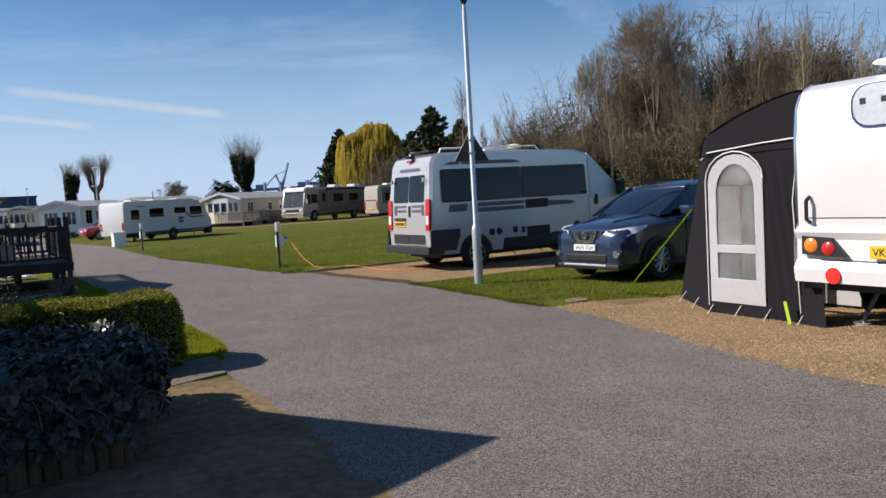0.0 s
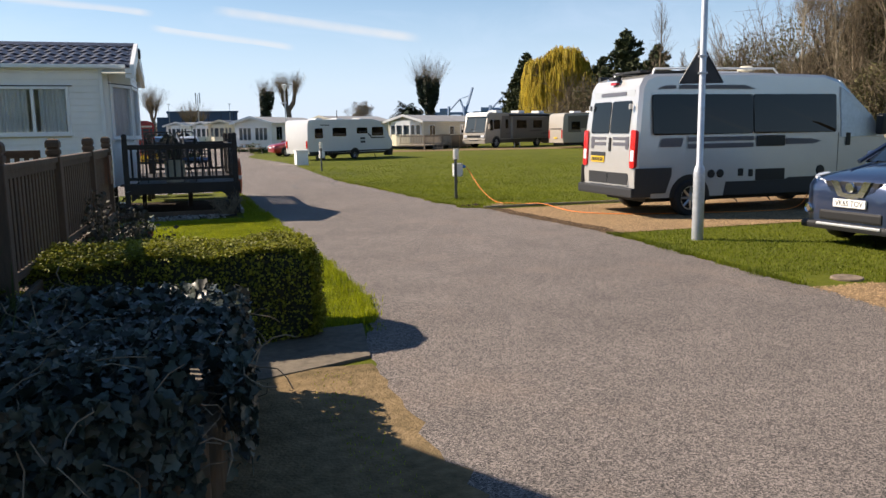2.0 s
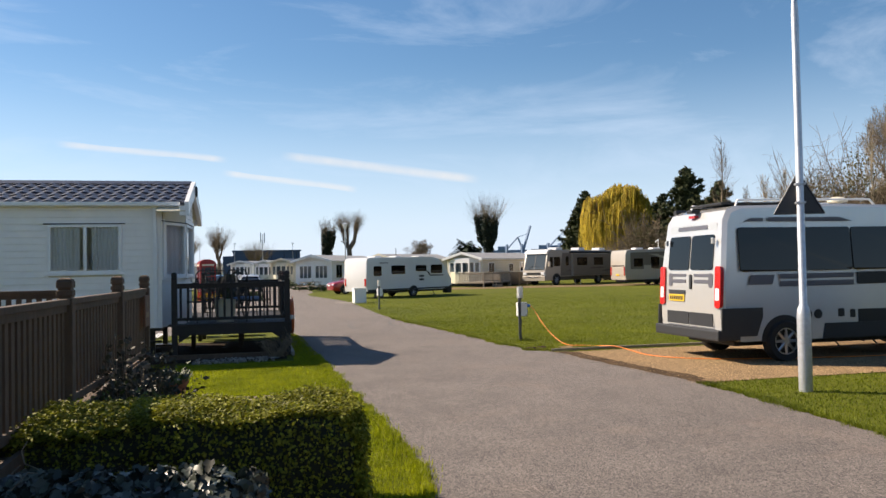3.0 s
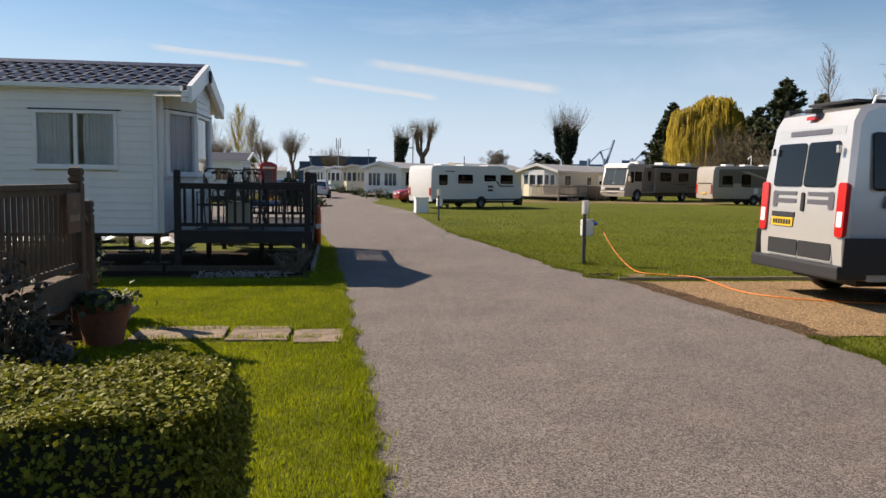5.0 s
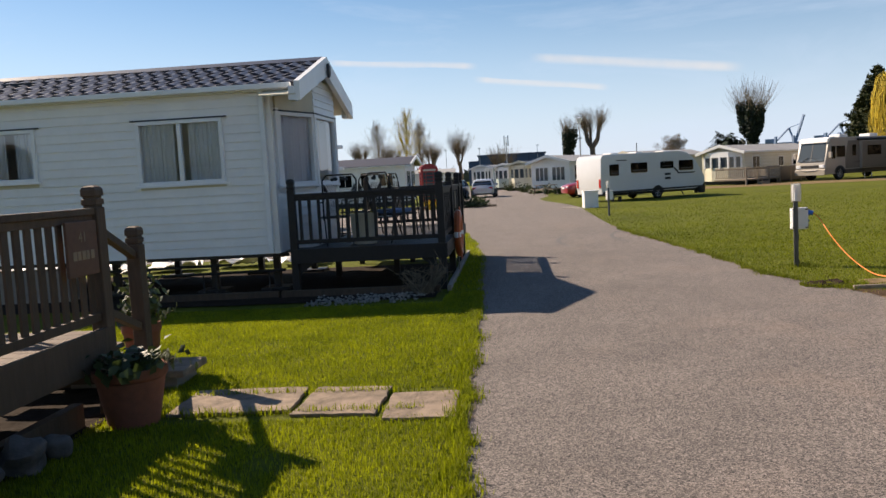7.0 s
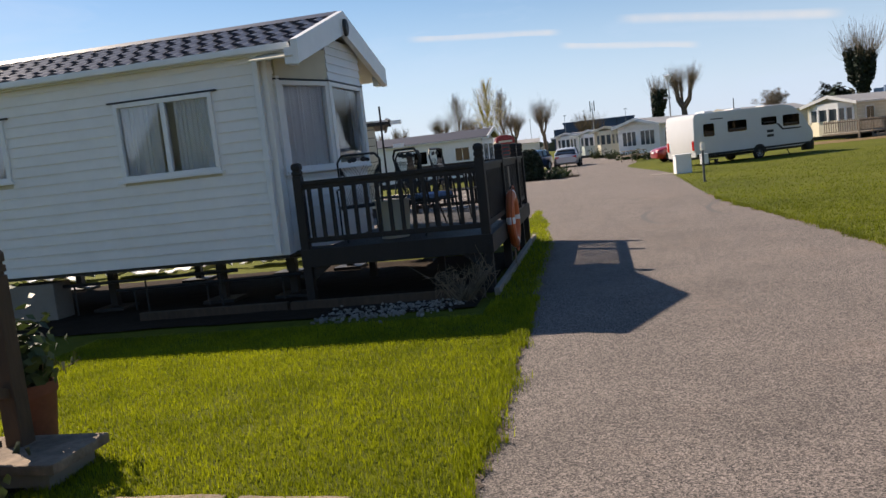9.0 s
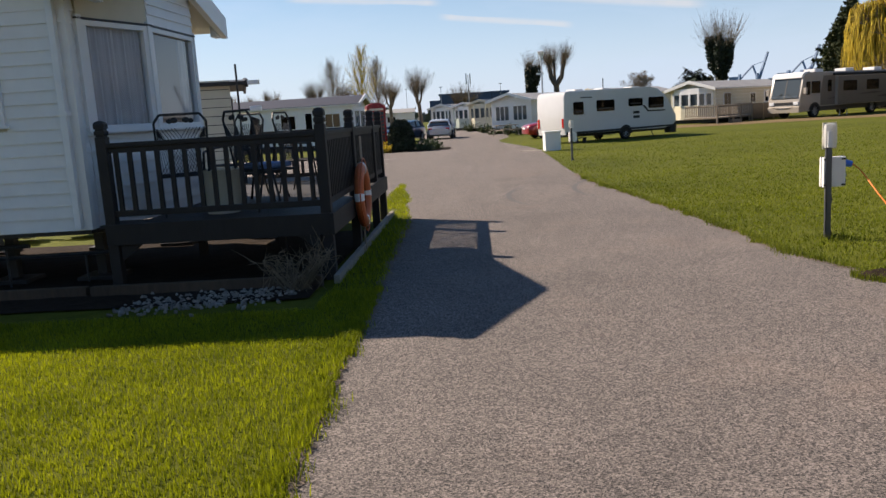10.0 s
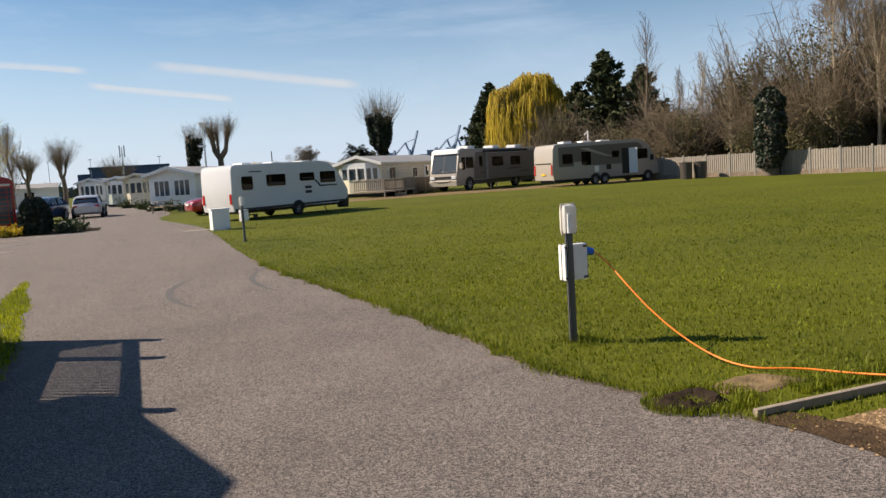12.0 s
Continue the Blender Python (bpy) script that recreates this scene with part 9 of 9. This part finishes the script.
def ivy_stump():
    x, y = 41.3, 52.9
    t = thing("ivy_stump", "tall dead trunk wrapped in dark ivy by the fence", "tree stump", x, y, 0)
    limbs("trunk", [(np.zeros(3), np.array([0.05, 0, 2.6]), 0.5, 0.42), (np.array([0.05, 0, 2.6]), np.array([0.0, 0, 5.0]), 0.42, 0.3)], BARK, t, n=9)
    g = np.random.default_rng(4)
    n = 3200
    a, z = g.uniform(0, 6.28, n), g.uniform(0.5, 5.4, n)
    r = 0.75 + 0.28 * np.array([noise.noise((math.cos(q) * 1.5, math.sin(q) * 1.5, w * 0.9)) for q, w in zip(a, z)]) + 0.12 * g.random(n)
    r *= np.clip((5.6 - z) / 0.9, 0.3, 1) * np.clip(0.65 + z * 0.2, 0.6, 1)
    leaves("ivy", np.stack([r * np.cos(a), r * np.sin(a), z], 1), 0.17, DARKLEAF, t, "dark glossy ivy", None, 1.2, 4)


ivy_stump()


def thicket():
    """Tangled scrub behind the fence: twigs and small dull leaves over dark blobs painted as inner shade."""
    g = np.random.default_rng(15)
    segs, pts, core = [], [], bmesh.new()
    spots = []
    for i in range(120):
        y = 86 - 80 * g.random()
        edge = 40 + (61 - y) * 0.233
        x = edge + 3.5 + g.uniform(0, 9)
        tall = x > edge + 6
        h = (g.uniform(8.0, 12.5) if tall else g.uniform(4.0, 7.0)) * (0.58 if y > 64 else 0.85 if y > 58 else 1.22 if y > 36 else 1.0) * (0.8 if y < 34 else 1.0)
        spots.append((x, y, h, g.uniform(1.9, 3.2), 1.0))
    # unseen dark blobs added round the south and east to darken window reflections
    for i in range(60):
        k = g.random()
        spots.append((58 - 8 * k + g.uniform(0, 6), 6 - 60 * k, g.uniform(5, 9), g.uniform(2.5, 3.6), 0.35))
        spots.append((52 - 110 * k, -52 + g.uniform(0, 7), g.uniform(5, 9), g.uniform(2.5, 3.8), 0.35))
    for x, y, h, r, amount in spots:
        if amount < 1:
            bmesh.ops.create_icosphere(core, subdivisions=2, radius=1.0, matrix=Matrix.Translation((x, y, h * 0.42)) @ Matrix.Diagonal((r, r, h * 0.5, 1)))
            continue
        for j in range(60):
            a, e = g.uniform(0, 6.28), g.random()
            b = np.array([x + g.normal() * 0.5, y + g.normal() * 0.5, 0.0])
            m = b + np.array([math.cos(a) * r * 0.5, math.sin(a) * r * 0.5, h * (0.4 + 0.2 * e)])
            q = m + np.array([math.cos(a) * r * 0.6 + g.normal() * 0.4, math.sin(a) * r * 0.6 + g.normal() * 0.4, h * g.uniform(0.15, 0.5)])
            segs += [(b, m, 0.05, 0.03), (m, q, 0.03, 0.012)]
            for _ in range(7):
                s = m + (q - m) * g.random()
                segs.append((s, s + g.normal(size=3) * 0.75 + np.array([0, 0, 0.3]), 0.014, 0.008))
        n = 2600
        u = g.normal(size=(n, 3))
        u /= np.linalg.norm(u, axis=1)[:, None]
        u *= g.uniform(0.45, 0.92, (n, 1))
        pts.append(np.array([x, y, h * 0.45]) + u * np.array([r, r, h * 0.46]))
        # dark blob whose colour stands for the shade within the scrub
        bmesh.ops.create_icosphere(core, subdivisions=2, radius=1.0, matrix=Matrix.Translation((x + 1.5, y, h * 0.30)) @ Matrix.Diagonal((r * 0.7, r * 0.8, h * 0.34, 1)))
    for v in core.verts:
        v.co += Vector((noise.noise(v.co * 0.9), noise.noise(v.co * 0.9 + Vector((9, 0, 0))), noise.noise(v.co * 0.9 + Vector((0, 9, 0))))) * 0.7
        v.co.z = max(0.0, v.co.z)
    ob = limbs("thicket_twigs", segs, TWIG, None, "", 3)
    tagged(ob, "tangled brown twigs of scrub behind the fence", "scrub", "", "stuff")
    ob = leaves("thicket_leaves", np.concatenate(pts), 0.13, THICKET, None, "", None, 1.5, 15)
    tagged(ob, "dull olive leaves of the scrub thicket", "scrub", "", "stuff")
    tagged(part("thicket_shade", core, surface("scrub_shade", (0.05, 0.042, 0.026), 0.95, 0.35, 3.0, 0.6, coarse=0.6), None), "dark blobs for the shade inside the scrub, and an added unseen belt", "scrub", "", "stuff")


thicket()


# ---- distance ----
def crane(az, d, turn, up):
    x, y = bearing(az, d)
    c = thing("port_crane", "blue dockside container crane far away", "crane", x, y, 0, turn, "dockside cranes")
    for s in (-9, 9):
        for q in (-6, 6):
            part("leg", tube(bmesh.new(), ((s, q, 0), (s * 0.9, q, 26)), 1.5, 4), CRANEBLUE, c)
        part("portal_beam", tube(bmesh.new(), ((s, -6, 12), (s, 6, 12)), 0.9, 4), CRANEBLUE, c)
    part("girder", box(bmesh.new(), -26, 14, -1.5, 1.5, 17, 20), CRANEBLUE, c)
    part("machinery_house", box(bmesh.new(), -18, -8, -3, 3, 20, 24), CRANEBLUE, c)
    part("apex_frame", tube(bmesh.new(), ((-9, 0, 20), (4, 0, 34), (9, 0, 20)), 0.9, 4), CRANEBLUE, c)
    part("boom", tube(bmesh.new(), ((10, -1.4, 20), (10 + up * 0.3, -1.4, 20 + up)), 1.3, 4), CRANEBLUE, c)
    part("boom", tube(bmesh.new(), ((10, 1.4, 20), (10 + up * 0.3, 1.4, 20 + up)), 1.3, 4), CRANEBLUE, c)
    bm = bmesh.new()
    for i in range(7):
        k = i / 6
        cyl(bm, (10 + up * 0.3 * k, -1.4, 20 + up * k), (10 + up * 0.3 * min(1, k + 0.1), 1.4, 20 + up * min(1, k + 0.1)), 0.4, n=4)
    part("lattice", bm, CRANEBLUE, c)
    part("stay", tube(bmesh.new(), ((4, 0, 34), (10 + up * 0.2, 0, 20 + up * 0.68)), 0.35, 4), CRANEBLUE, c)


crane(18.6, 860, -18, 26)
crane(21.6, 840, -18, 28)
crane(22.4, 860, -18, 30)


def far_buildings():
    x, y = bearing(-0.6, 150)
    b = thing("warehouse", "long dark blue port building behind the homes", "building", x, y, 0, 0)
    part("wall", box(bmesh.new(), -5.0, 8.0, 0, 12, 0, 5.6), FARBLUE, b)
    part("wall", box(bmesh.new(), -7.0, -5.0, 1, 12, 0, 4.8), FARBLUE, b)
    part("roof_edge", box(bmesh.new(), -5.2, 8.2, -0.2, 12.2, 5.6, 5.9), FARBLUE, b)
    for i in range(5):
        part("wall_joint", box(bmesh.new(), -2.4 + i * 2.4, -2.3 + i * 2.4, -0.06, 0, 0, 5.6), BLACK, b)
    x, y = bearing(-0.4, 140)
    m = thing("radio_mast", "slim grey radio mast with panel antennas", "mast", x, y, 0)
    part("mast", cyl(bmesh.new(), (0, 0, 0), (0, 0, 8.6), 0.12, 0.07, 8), STEEL, m)
    for s in (-0.35, 0.35):
        part("antenna", box(bmesh.new(), s - 0.1, s + 0.1, -0.1, 0.1, 7.0, 8.9, 0.02), STEEL, m)
    part("antenna_bracket", box(bmesh.new(), -0.4, 0.4, -0.05, 0.05, 7.4, 7.5), STEEL, m)
    for i, az in enumerate((-2.4, 1.9, -4.9)):
        x, y = bearing(az, 150)
        p = thing("floodlight_mast", "thin far floodlight mast", "mast", x, y, 0, 0, "far masts")
        part("mast", cyl(bmesh.new(), (0, 0, 0), (0, 0, 7.2), 0.05, n=6), STEEL, p)
        part("lamp_bar", box(bmesh.new(), -0.3, 0.3, -0.06, 0.06, 7.15, 7.28), STEEL, p)
    # low blurred tree line right round the horizon
    g = np.random.default_rng(8)
    n = 9000
    a = g.uniform(0, 2 * math.pi, n)
    d = g.uniform(330, 420, n)
    z = np.abs(g.normal(size=n)) * 2.0 * (1 + 0.6 * np.sin(a * 23) * np.sin(a * 7)) + 0.4
    ob = leaves("far_trees", np.stack([d * np.sin(a), d * np.cos(a), z], 1), 4.2, surface("hazy_far_foliage", (0.10, 0.12, 0.12), 0.9, 0.2, 0.05), None, "", None, 1.4, 8)
    tagged(ob, "low hazy line of distant trees on the horizon", "trees", "", "stuff")


far_buildings()


def contrails():
    m = bpy.data.materials.new("glowing_contrail_vapour")
    m.use_nodes = True
    t = m.node_tree
    t.nodes.remove(t.nodes["Principled BSDF"])
    co = node(t, "ShaderNodeTexCoord")
    sep = node(t, "ShaderNodeSeparateXYZ")
    t.links.new(co.outputs["Generated"], sep.inputs[0])

    def fade(sock, edge):
        """1 in the middle, 0 at both ends of a 0..1 run."""
        a = node(t, "ShaderNodeMath")
        a.operation, a.inputs[1].default_value = "SUBTRACT", 0.5
        b = node(t, "ShaderNodeMath")
        b.operation = "ABSOLUTE"
        r = node(t, "ShaderNodeMapRange")
        r.interpolation_type = "SMOOTHSTEP"
        r.inputs["From Min"].default_value, r.inputs["From Max"].default_value = 0.5, 0.5 - edge
        t.links.new(sock, a.inputs[0])
        t.links.new(a.outputs[0], b.inputs[0])
        t.links.new(b.outputs[0], r.inputs["Value"])
        return r.outputs["Result"]
    nz = node(t, "ShaderNodeTexNoise", Scale=0.006, Detail=6.0, Roughness=0.6)
    t.links.new(co.outputs["Object"], nz.inputs["Vector"])
    m1 = node(t, "ShaderNodeMath")
    m1.operation = "MULTIPLY"
    m2 = node(t, "ShaderNodeMath")
    m2.operation, m2.use_clamp = "MULTIPLY", True
    m3 = node(t, "ShaderNodeMath")
    m3.operation, m3.inputs[1].default_value = "MULTIPLY", 0.80
    t.links.new(fade(sep.outputs["X"], 0.12), m1.inputs[0])
    t.links.new(fade(sep.outputs["Y"], 0.45), m1.inputs[1])
    t.links.new(nz.outputs["Fac"], m3.inputs[0])
    t.links.new(m1.outputs[0], m2.inputs[0])
    t.links.new(m3.outputs[0], m2.inputs[1])
    # emission stands in for sunlight on the vapour
    tr, em, sh = node(t, "ShaderNodeBsdfTransparent"), node(t, "ShaderNodeEmission", Color=(1.0, 0.97, 0.96, 1), Strength=0.52), node(t, "ShaderNodeMixShader")
    t.links.new(m2.outputs[0], sh.inputs[0])
    t.links.new(tr.outputs[0], sh.inputs[1])
    t.links.new(em.outputs[0], sh.inputs[2])
    t.links.new(sh.outputs[0], t.nodes["Material Output"].inputs["Surface"])
    D = 3000.0

    def sky_at(az, el):
        return Vector((4.35 + D * math.sin(radians(az)) * math.cos(radians(el)), 14.4 + D * math.cos(radians(az)) * math.cos(radians(el)), D * math.sin(radians(el))))
    for a, b, w in (((1.6, 8.25), (16.4, 6.3), 20), ((-2.4, 7.0), (7.4, 5.75), 13), ((-13.0, 8.6), (-1.7, 7.85), 13)):
        p, q = sky_at(*a), sky_at(*b)
        d = q - p
        bm = bmesh.new()
        bmesh.ops.create_grid(bm, x_segments=24, y_segments=4, size=0.5, matrix=Matrix.Diagonal((d.length, w * 2, 1, 1)))
        for v in bm.verts:
            v.co.y += 10 * noise.noise((v.co.x * 0.004, w, 0))
        x = d.normalized()
        mid = (p + q) / 2
        zc = (Vector((4.35, 14.4, 0)) - mid).normalized()
        yc = zc.cross(x).normalized()
        rot = Matrix((x, yc, x.cross(yc))).transposed().to_4x4()
        ob = part("contrail", bm, m, None)
        ob.matrix_basis = Matrix.Translation(mid) @ rot
        structure(ob, "white broken contrail high in the blue sky", "backdrop")


contrails()


# ---- grass, gravel and worn edges: fine pieces ----
def blades(name, label, xs, ys, h, wide, seed, mat=None, lean=0.5):
    """Bent grass blades, two triangles each, rooted at the given places."""
    g = np.random.default_rng(seed)
    n = len(xs)
    a = g.uniform(0, 2 * math.pi, n)
    l = h * g.uniform(0.55, 1.3, n)
    w = wide * g.uniform(0.7, 1.3, n)
    dx, dy = np.cos(a), np.sin(a)
    k = lean * g.uniform(0.3, 1.2, n) * l
    p = np.stack([xs, ys, np.full(n, 0.0)], 1)
    s = np.stack([-dy * w, dx * w, np.zeros(n)], 1)
    mid = p + np.stack([dx * k * 0.35, dy * k * 0.35, l * 0.62], 1)
    tip = p + np.stack([dx * k, dy * k, l], 1)
    verts = np.stack([p - s, p + s, mid + s * 0.7, mid - s * 0.7, tip], 1).reshape(-1, 3)
    b = np.arange(n)[:, None] * 5
    faces = np.concatenate([b + np.array([[0, 1, 2]]), b + np.array([[0, 2, 3]]), b + np.array([[3, 2, 4]])])
    ob = from_arrays(name, verts, faces, mat or BLADE)
    return tagged(ob, label, "grass", "", "stuff")


def clumped(g, n, x0, x1, y0, y1, inside, strength=0.35):
    """Random places, thicker where a slow noise is high."""
    xs, ys = g.uniform(x0, x1, n), g.uniform(y0, y1, n)
    keep = np.array([inside(x, y) and (0.5 + noise.noise((x * 2.1, y * 2.1, 7.0)) * 0.5 > g.random() * strength) for x, y in zip(xs, ys)])
    return xs[keep], ys[keep]


def on_slab(x, y):
    return (1.14 < x < 3.22 and 13.44 < y < 14.18)


def near_lawn(x, y):
    return x < road_left(y) + 0.03 and not on_slab(x, y) and not (x < 0.72 and y < 14.9) and y > 8.92 + 0.08 * noise.noise((x * 5, 0, 2)) and not (y > 18.3 and x < 2.72) and not (x < 2.7 and y < 9.4)


def far_lawn(x, y):
    if x < road_right(y) - 0.03 or y < 8.12:
        return False
    if 13.4 < y < 17.75:
        return False
    if math.hypot((x - 7.52) / 0.26, (y - 18.42) / 0.2) < 1 or math.hypot((x - 8.15) / 0.34, (y - 18.56) / 0.15) < 1 or math.hypot(x - 8.35, y - 9.05) < 0.27:
        return False
    return y > max(8.13, 8.75 - 0.5 * (x - 8.5))


def build_grass():
    g = np.random.default_rng(1)
    xs, ys = clumped(g, 340000, -1.5, 3.42, 8.6, 19.0, near_lawn)
    blades("lawn_grass", "bright green mown lawn grass beside the road", xs, ys, 0.031, 0.0026, 2)
    xs, ys = clumped(g, 46000, 0.6, 3.6, 18.3, 31.0, lambda x, y: x > (2.75 if y < 25.6 else 2.3) and x < road_left(y) + 0.04)
    blades("lawn_grass", "green grass verge along the deck", xs, ys, 0.05, 0.004, 3)
    xs, ys = clumped(g, 190000, 6.4, 13.0, 8.1, 32.0, lambda x, y: far_lawn(x, y) and g.random() < min(1, (32 - y) / 12) * min(1, max(0.05, (13 - x) / 4)))
    blades("lawn_grass", "mown green grass of the open lawn", xs, ys, 0.028, 0.004, 4, FIELDBLADE)
    xs, ys = clumped(g, 260000, 6.2, 32.0, 18.0, 54.0, lambda x, y: x > road_right(y) and g.random() < min(1, (54 - y) / 26) * min(1, (y - 17.5) / 5) * min(1, (32 - x) / 14), 0.9)
    blades("lawn_grass", "mown green grass of the open lawn", xs, ys, 0.030, 0.008, 5, FIELDBLADE)
    # rank tufts along the edges of road, hedge and slabs
    ex, ey = [], []
    for i in range(5200):
        y = g.uniform(8.9, 19.0)
        ex.append(road_left(y) + 0.05 - abs(g.normal()) * 0.06)
        ey.append(y)
    fx, fy = [], []
    for i in range(6500):
        y = g.choice([g.uniform(8.9, 13.3), g.uniform(17.9, 30.0)])
        fx.append(road_right(y) - 0.05 + abs(g.normal()) * 0.07)
        fy.append(y)
    for i in range(900):
        x = g.uniform(1.1, 3.0)
        ex.append(x)
        ey.append(g.choice([13.585, 14.075]) + g.normal() * 0.02)
    for i in range(700):
        a, r = g.uniform(0, 6.28), abs(g.normal()) * 0.12 + 0.02
        fx.append(7.95 + r * math.cos(a))
        fy.append(20.42 + r * math.sin(a))
    for i in range(1500):
        a, r = g.uniform(0, 6.28), g.uniform(0.85, 1.35)
        fx.append(7.60 + 0.30 * r * math.cos(a))
        fy.append(18.44 + 0.22 * r * math.sin(a))
    for i in range(1400):
        fx.append(g.uniform(8.25, 9.4))
        fy.append(18.22 + abs(g.normal()) * 0.12)
    # uneven clods leaning over the road's edge
    for i in range(70):
        y, n = g.uniform(9.0, 19.0), int(g.uniform(30, 110))
        x, r = road_left(y) + g.uniform(-0.03, 0.06), g.uniform(0.02, 0.06)
        ex += list(x + g.normal(size=n) * r)
        ey += list(y + g.normal(size=n) * r * 1.6)
    for i in range(80):
        y, n = g.choice([g.uniform(9.0, 13.2), g.uniform(18.0, 30.0)]), int(g.uniform(30, 90))
        x, r = road_right(y) - g.uniform(-0.03, 0.06), g.uniform(0.02, 0.06)
        fx += list(x + g.normal(size=n) * r)
        fy += list(y + g.normal(size=n) * r * 1.6)
    blades("grass_tufts", "longer grass tufts along the open lawn's edge", np.array(fx), np.array(fy), 0.055, 0.0035, 9, FIELDBLADE)
    blades("grass_tufts", "longer grass tufts along the worn edges", np.array(ex), np.array(ey), 0.065, 0.0035, 6)
    # moss and sparse weeds on the bare verge
    xs, ys = clumped(g, 9000, 1.9, 3.3, 5.5, 9.3, lambda x, y: (2.45 < x < 2.75 and y < 7.6) or (x > 2.5 and y > 8.6), 0.9)
    blades("verge_weeds", "sparse moss and weeds on the bare verge", xs, ys, 0.025, 0.004, 7)


build_grass()


def build_gravel():
    g = np.random.default_rng(12)

    def stones(name, label, n, x0, x1, y0, y1, inside, size, mat, seed):
        xs, ys = g.uniform(x0, x1, n), g.uniform(y0, y1, n)
        keep = np.array([inside(x, y) for x, y in zip(xs, ys)])
        xs, ys = xs[keep], ys[keep]
        m = len(xs)
        r = size * g.uniform(0.5, 1.3, m)
        base = np.array([(1, 0, 0), (0, 1, 0), (-1, 0, 0), (0, -1, 0), (0, 0, 1)], float)
        jit = base[None] * g.uniform(0.6, 1.2, (m, 5, 1)) * r[:, None, None]
        jit[:, :, 2] *= 0.7
        a = g.uniform(0, 6.28, m)
        c, s = np.cos(a)[:, None], np.sin(a)[:, None]
        vx = jit[:, :, 0] * c - jit[:, :, 1] * s + xs[:, None]
        vy = jit[:, :, 0] * s + jit[:, :, 1] * c + ys[:, None]
        verts = np.stack([vx, vy, jit[:, :, 2] + 0.010], 2).reshape(-1, 3)
        b = np.arange(m)[:, None] * 5
        faces = np.concatenate([b + np.array([[0, 1, 4]]), b + np.array([[1, 2, 4]]), b + np.array([[2, 3, 4]]), b + np.array([[3, 0, 4]])])
        tagged(from_arrays(name, verts, faces, mat), label, "gravel", "", "stuff")
    stones("gravel_stones", "loose tan gravel of the caravan pitch", 46000, 6.5, 10.5, 2.0, 8.75, lambda x, y: x > road_right(y) - abs(g.normal()) * 0.05 and not (x > 8.6 and y > 8.0), 0.013, PEBBLE, 1)
    stones("gravel_stones", "loose tan gravel of the campervan pitch", 40000, 7.4, 13.0, 13.35, 17.75, lambda x, y: x > road_right(y) - abs(g.normal()) * 0.06 and (x > road_right(y) + 0.34 + 0.12 * g.normal() or g.random() < 0.12), 0.013, PEBBLE, 2)
    stones("road_grit", "scattered pale grit on the road edge", 2600, 3.2, 8.2, 2.0, 24.0, lambda x, y: road_left(y) < x < road_left(y) + abs(g.normal()) * 0.3 or road_right(y) - abs(g.normal()) * 0.25 < x < road_right(y), 0.006, WHITESTONE, 3)


build_gravel()


def skid_marks():
    """Faint dark tyre curves on the road."""
    dark = surface("tyre_mark", (0.085, 0.08, 0.077), 0.85, 0.15, 8.0)
    for k, (cx, cy, r, a0, a1) in enumerate(((9.0, 26.5, 4.3, 150, 205), (10.6, 27.0, 4.6, 150, 200))):
        verts, faces = [], []
        n = 26
        for i in range(n):
            a = radians(a0 + (a1 - a0) * i / (n - 1))
            w = 0.05 * math.sin(math.pi * (i + 0.5) / n)
            verts += [(cx + (r - w) * math.cos(a), cy + (r - w) * math.sin(a), 0.0125), (cx + (r + w) * math.cos(a), cy + (r + w) * math.sin(a), 0.0125)]
        for i in range(n - 1):
            faces.append((2 * i, 2 * i + 1, 2 * i + 3, 2 * i + 2))
        structure(from_arrays("tyre_mark", verts, faces, dark), "faint dark curved tyre mark on the asphalt", "road marking")


skid_marks()
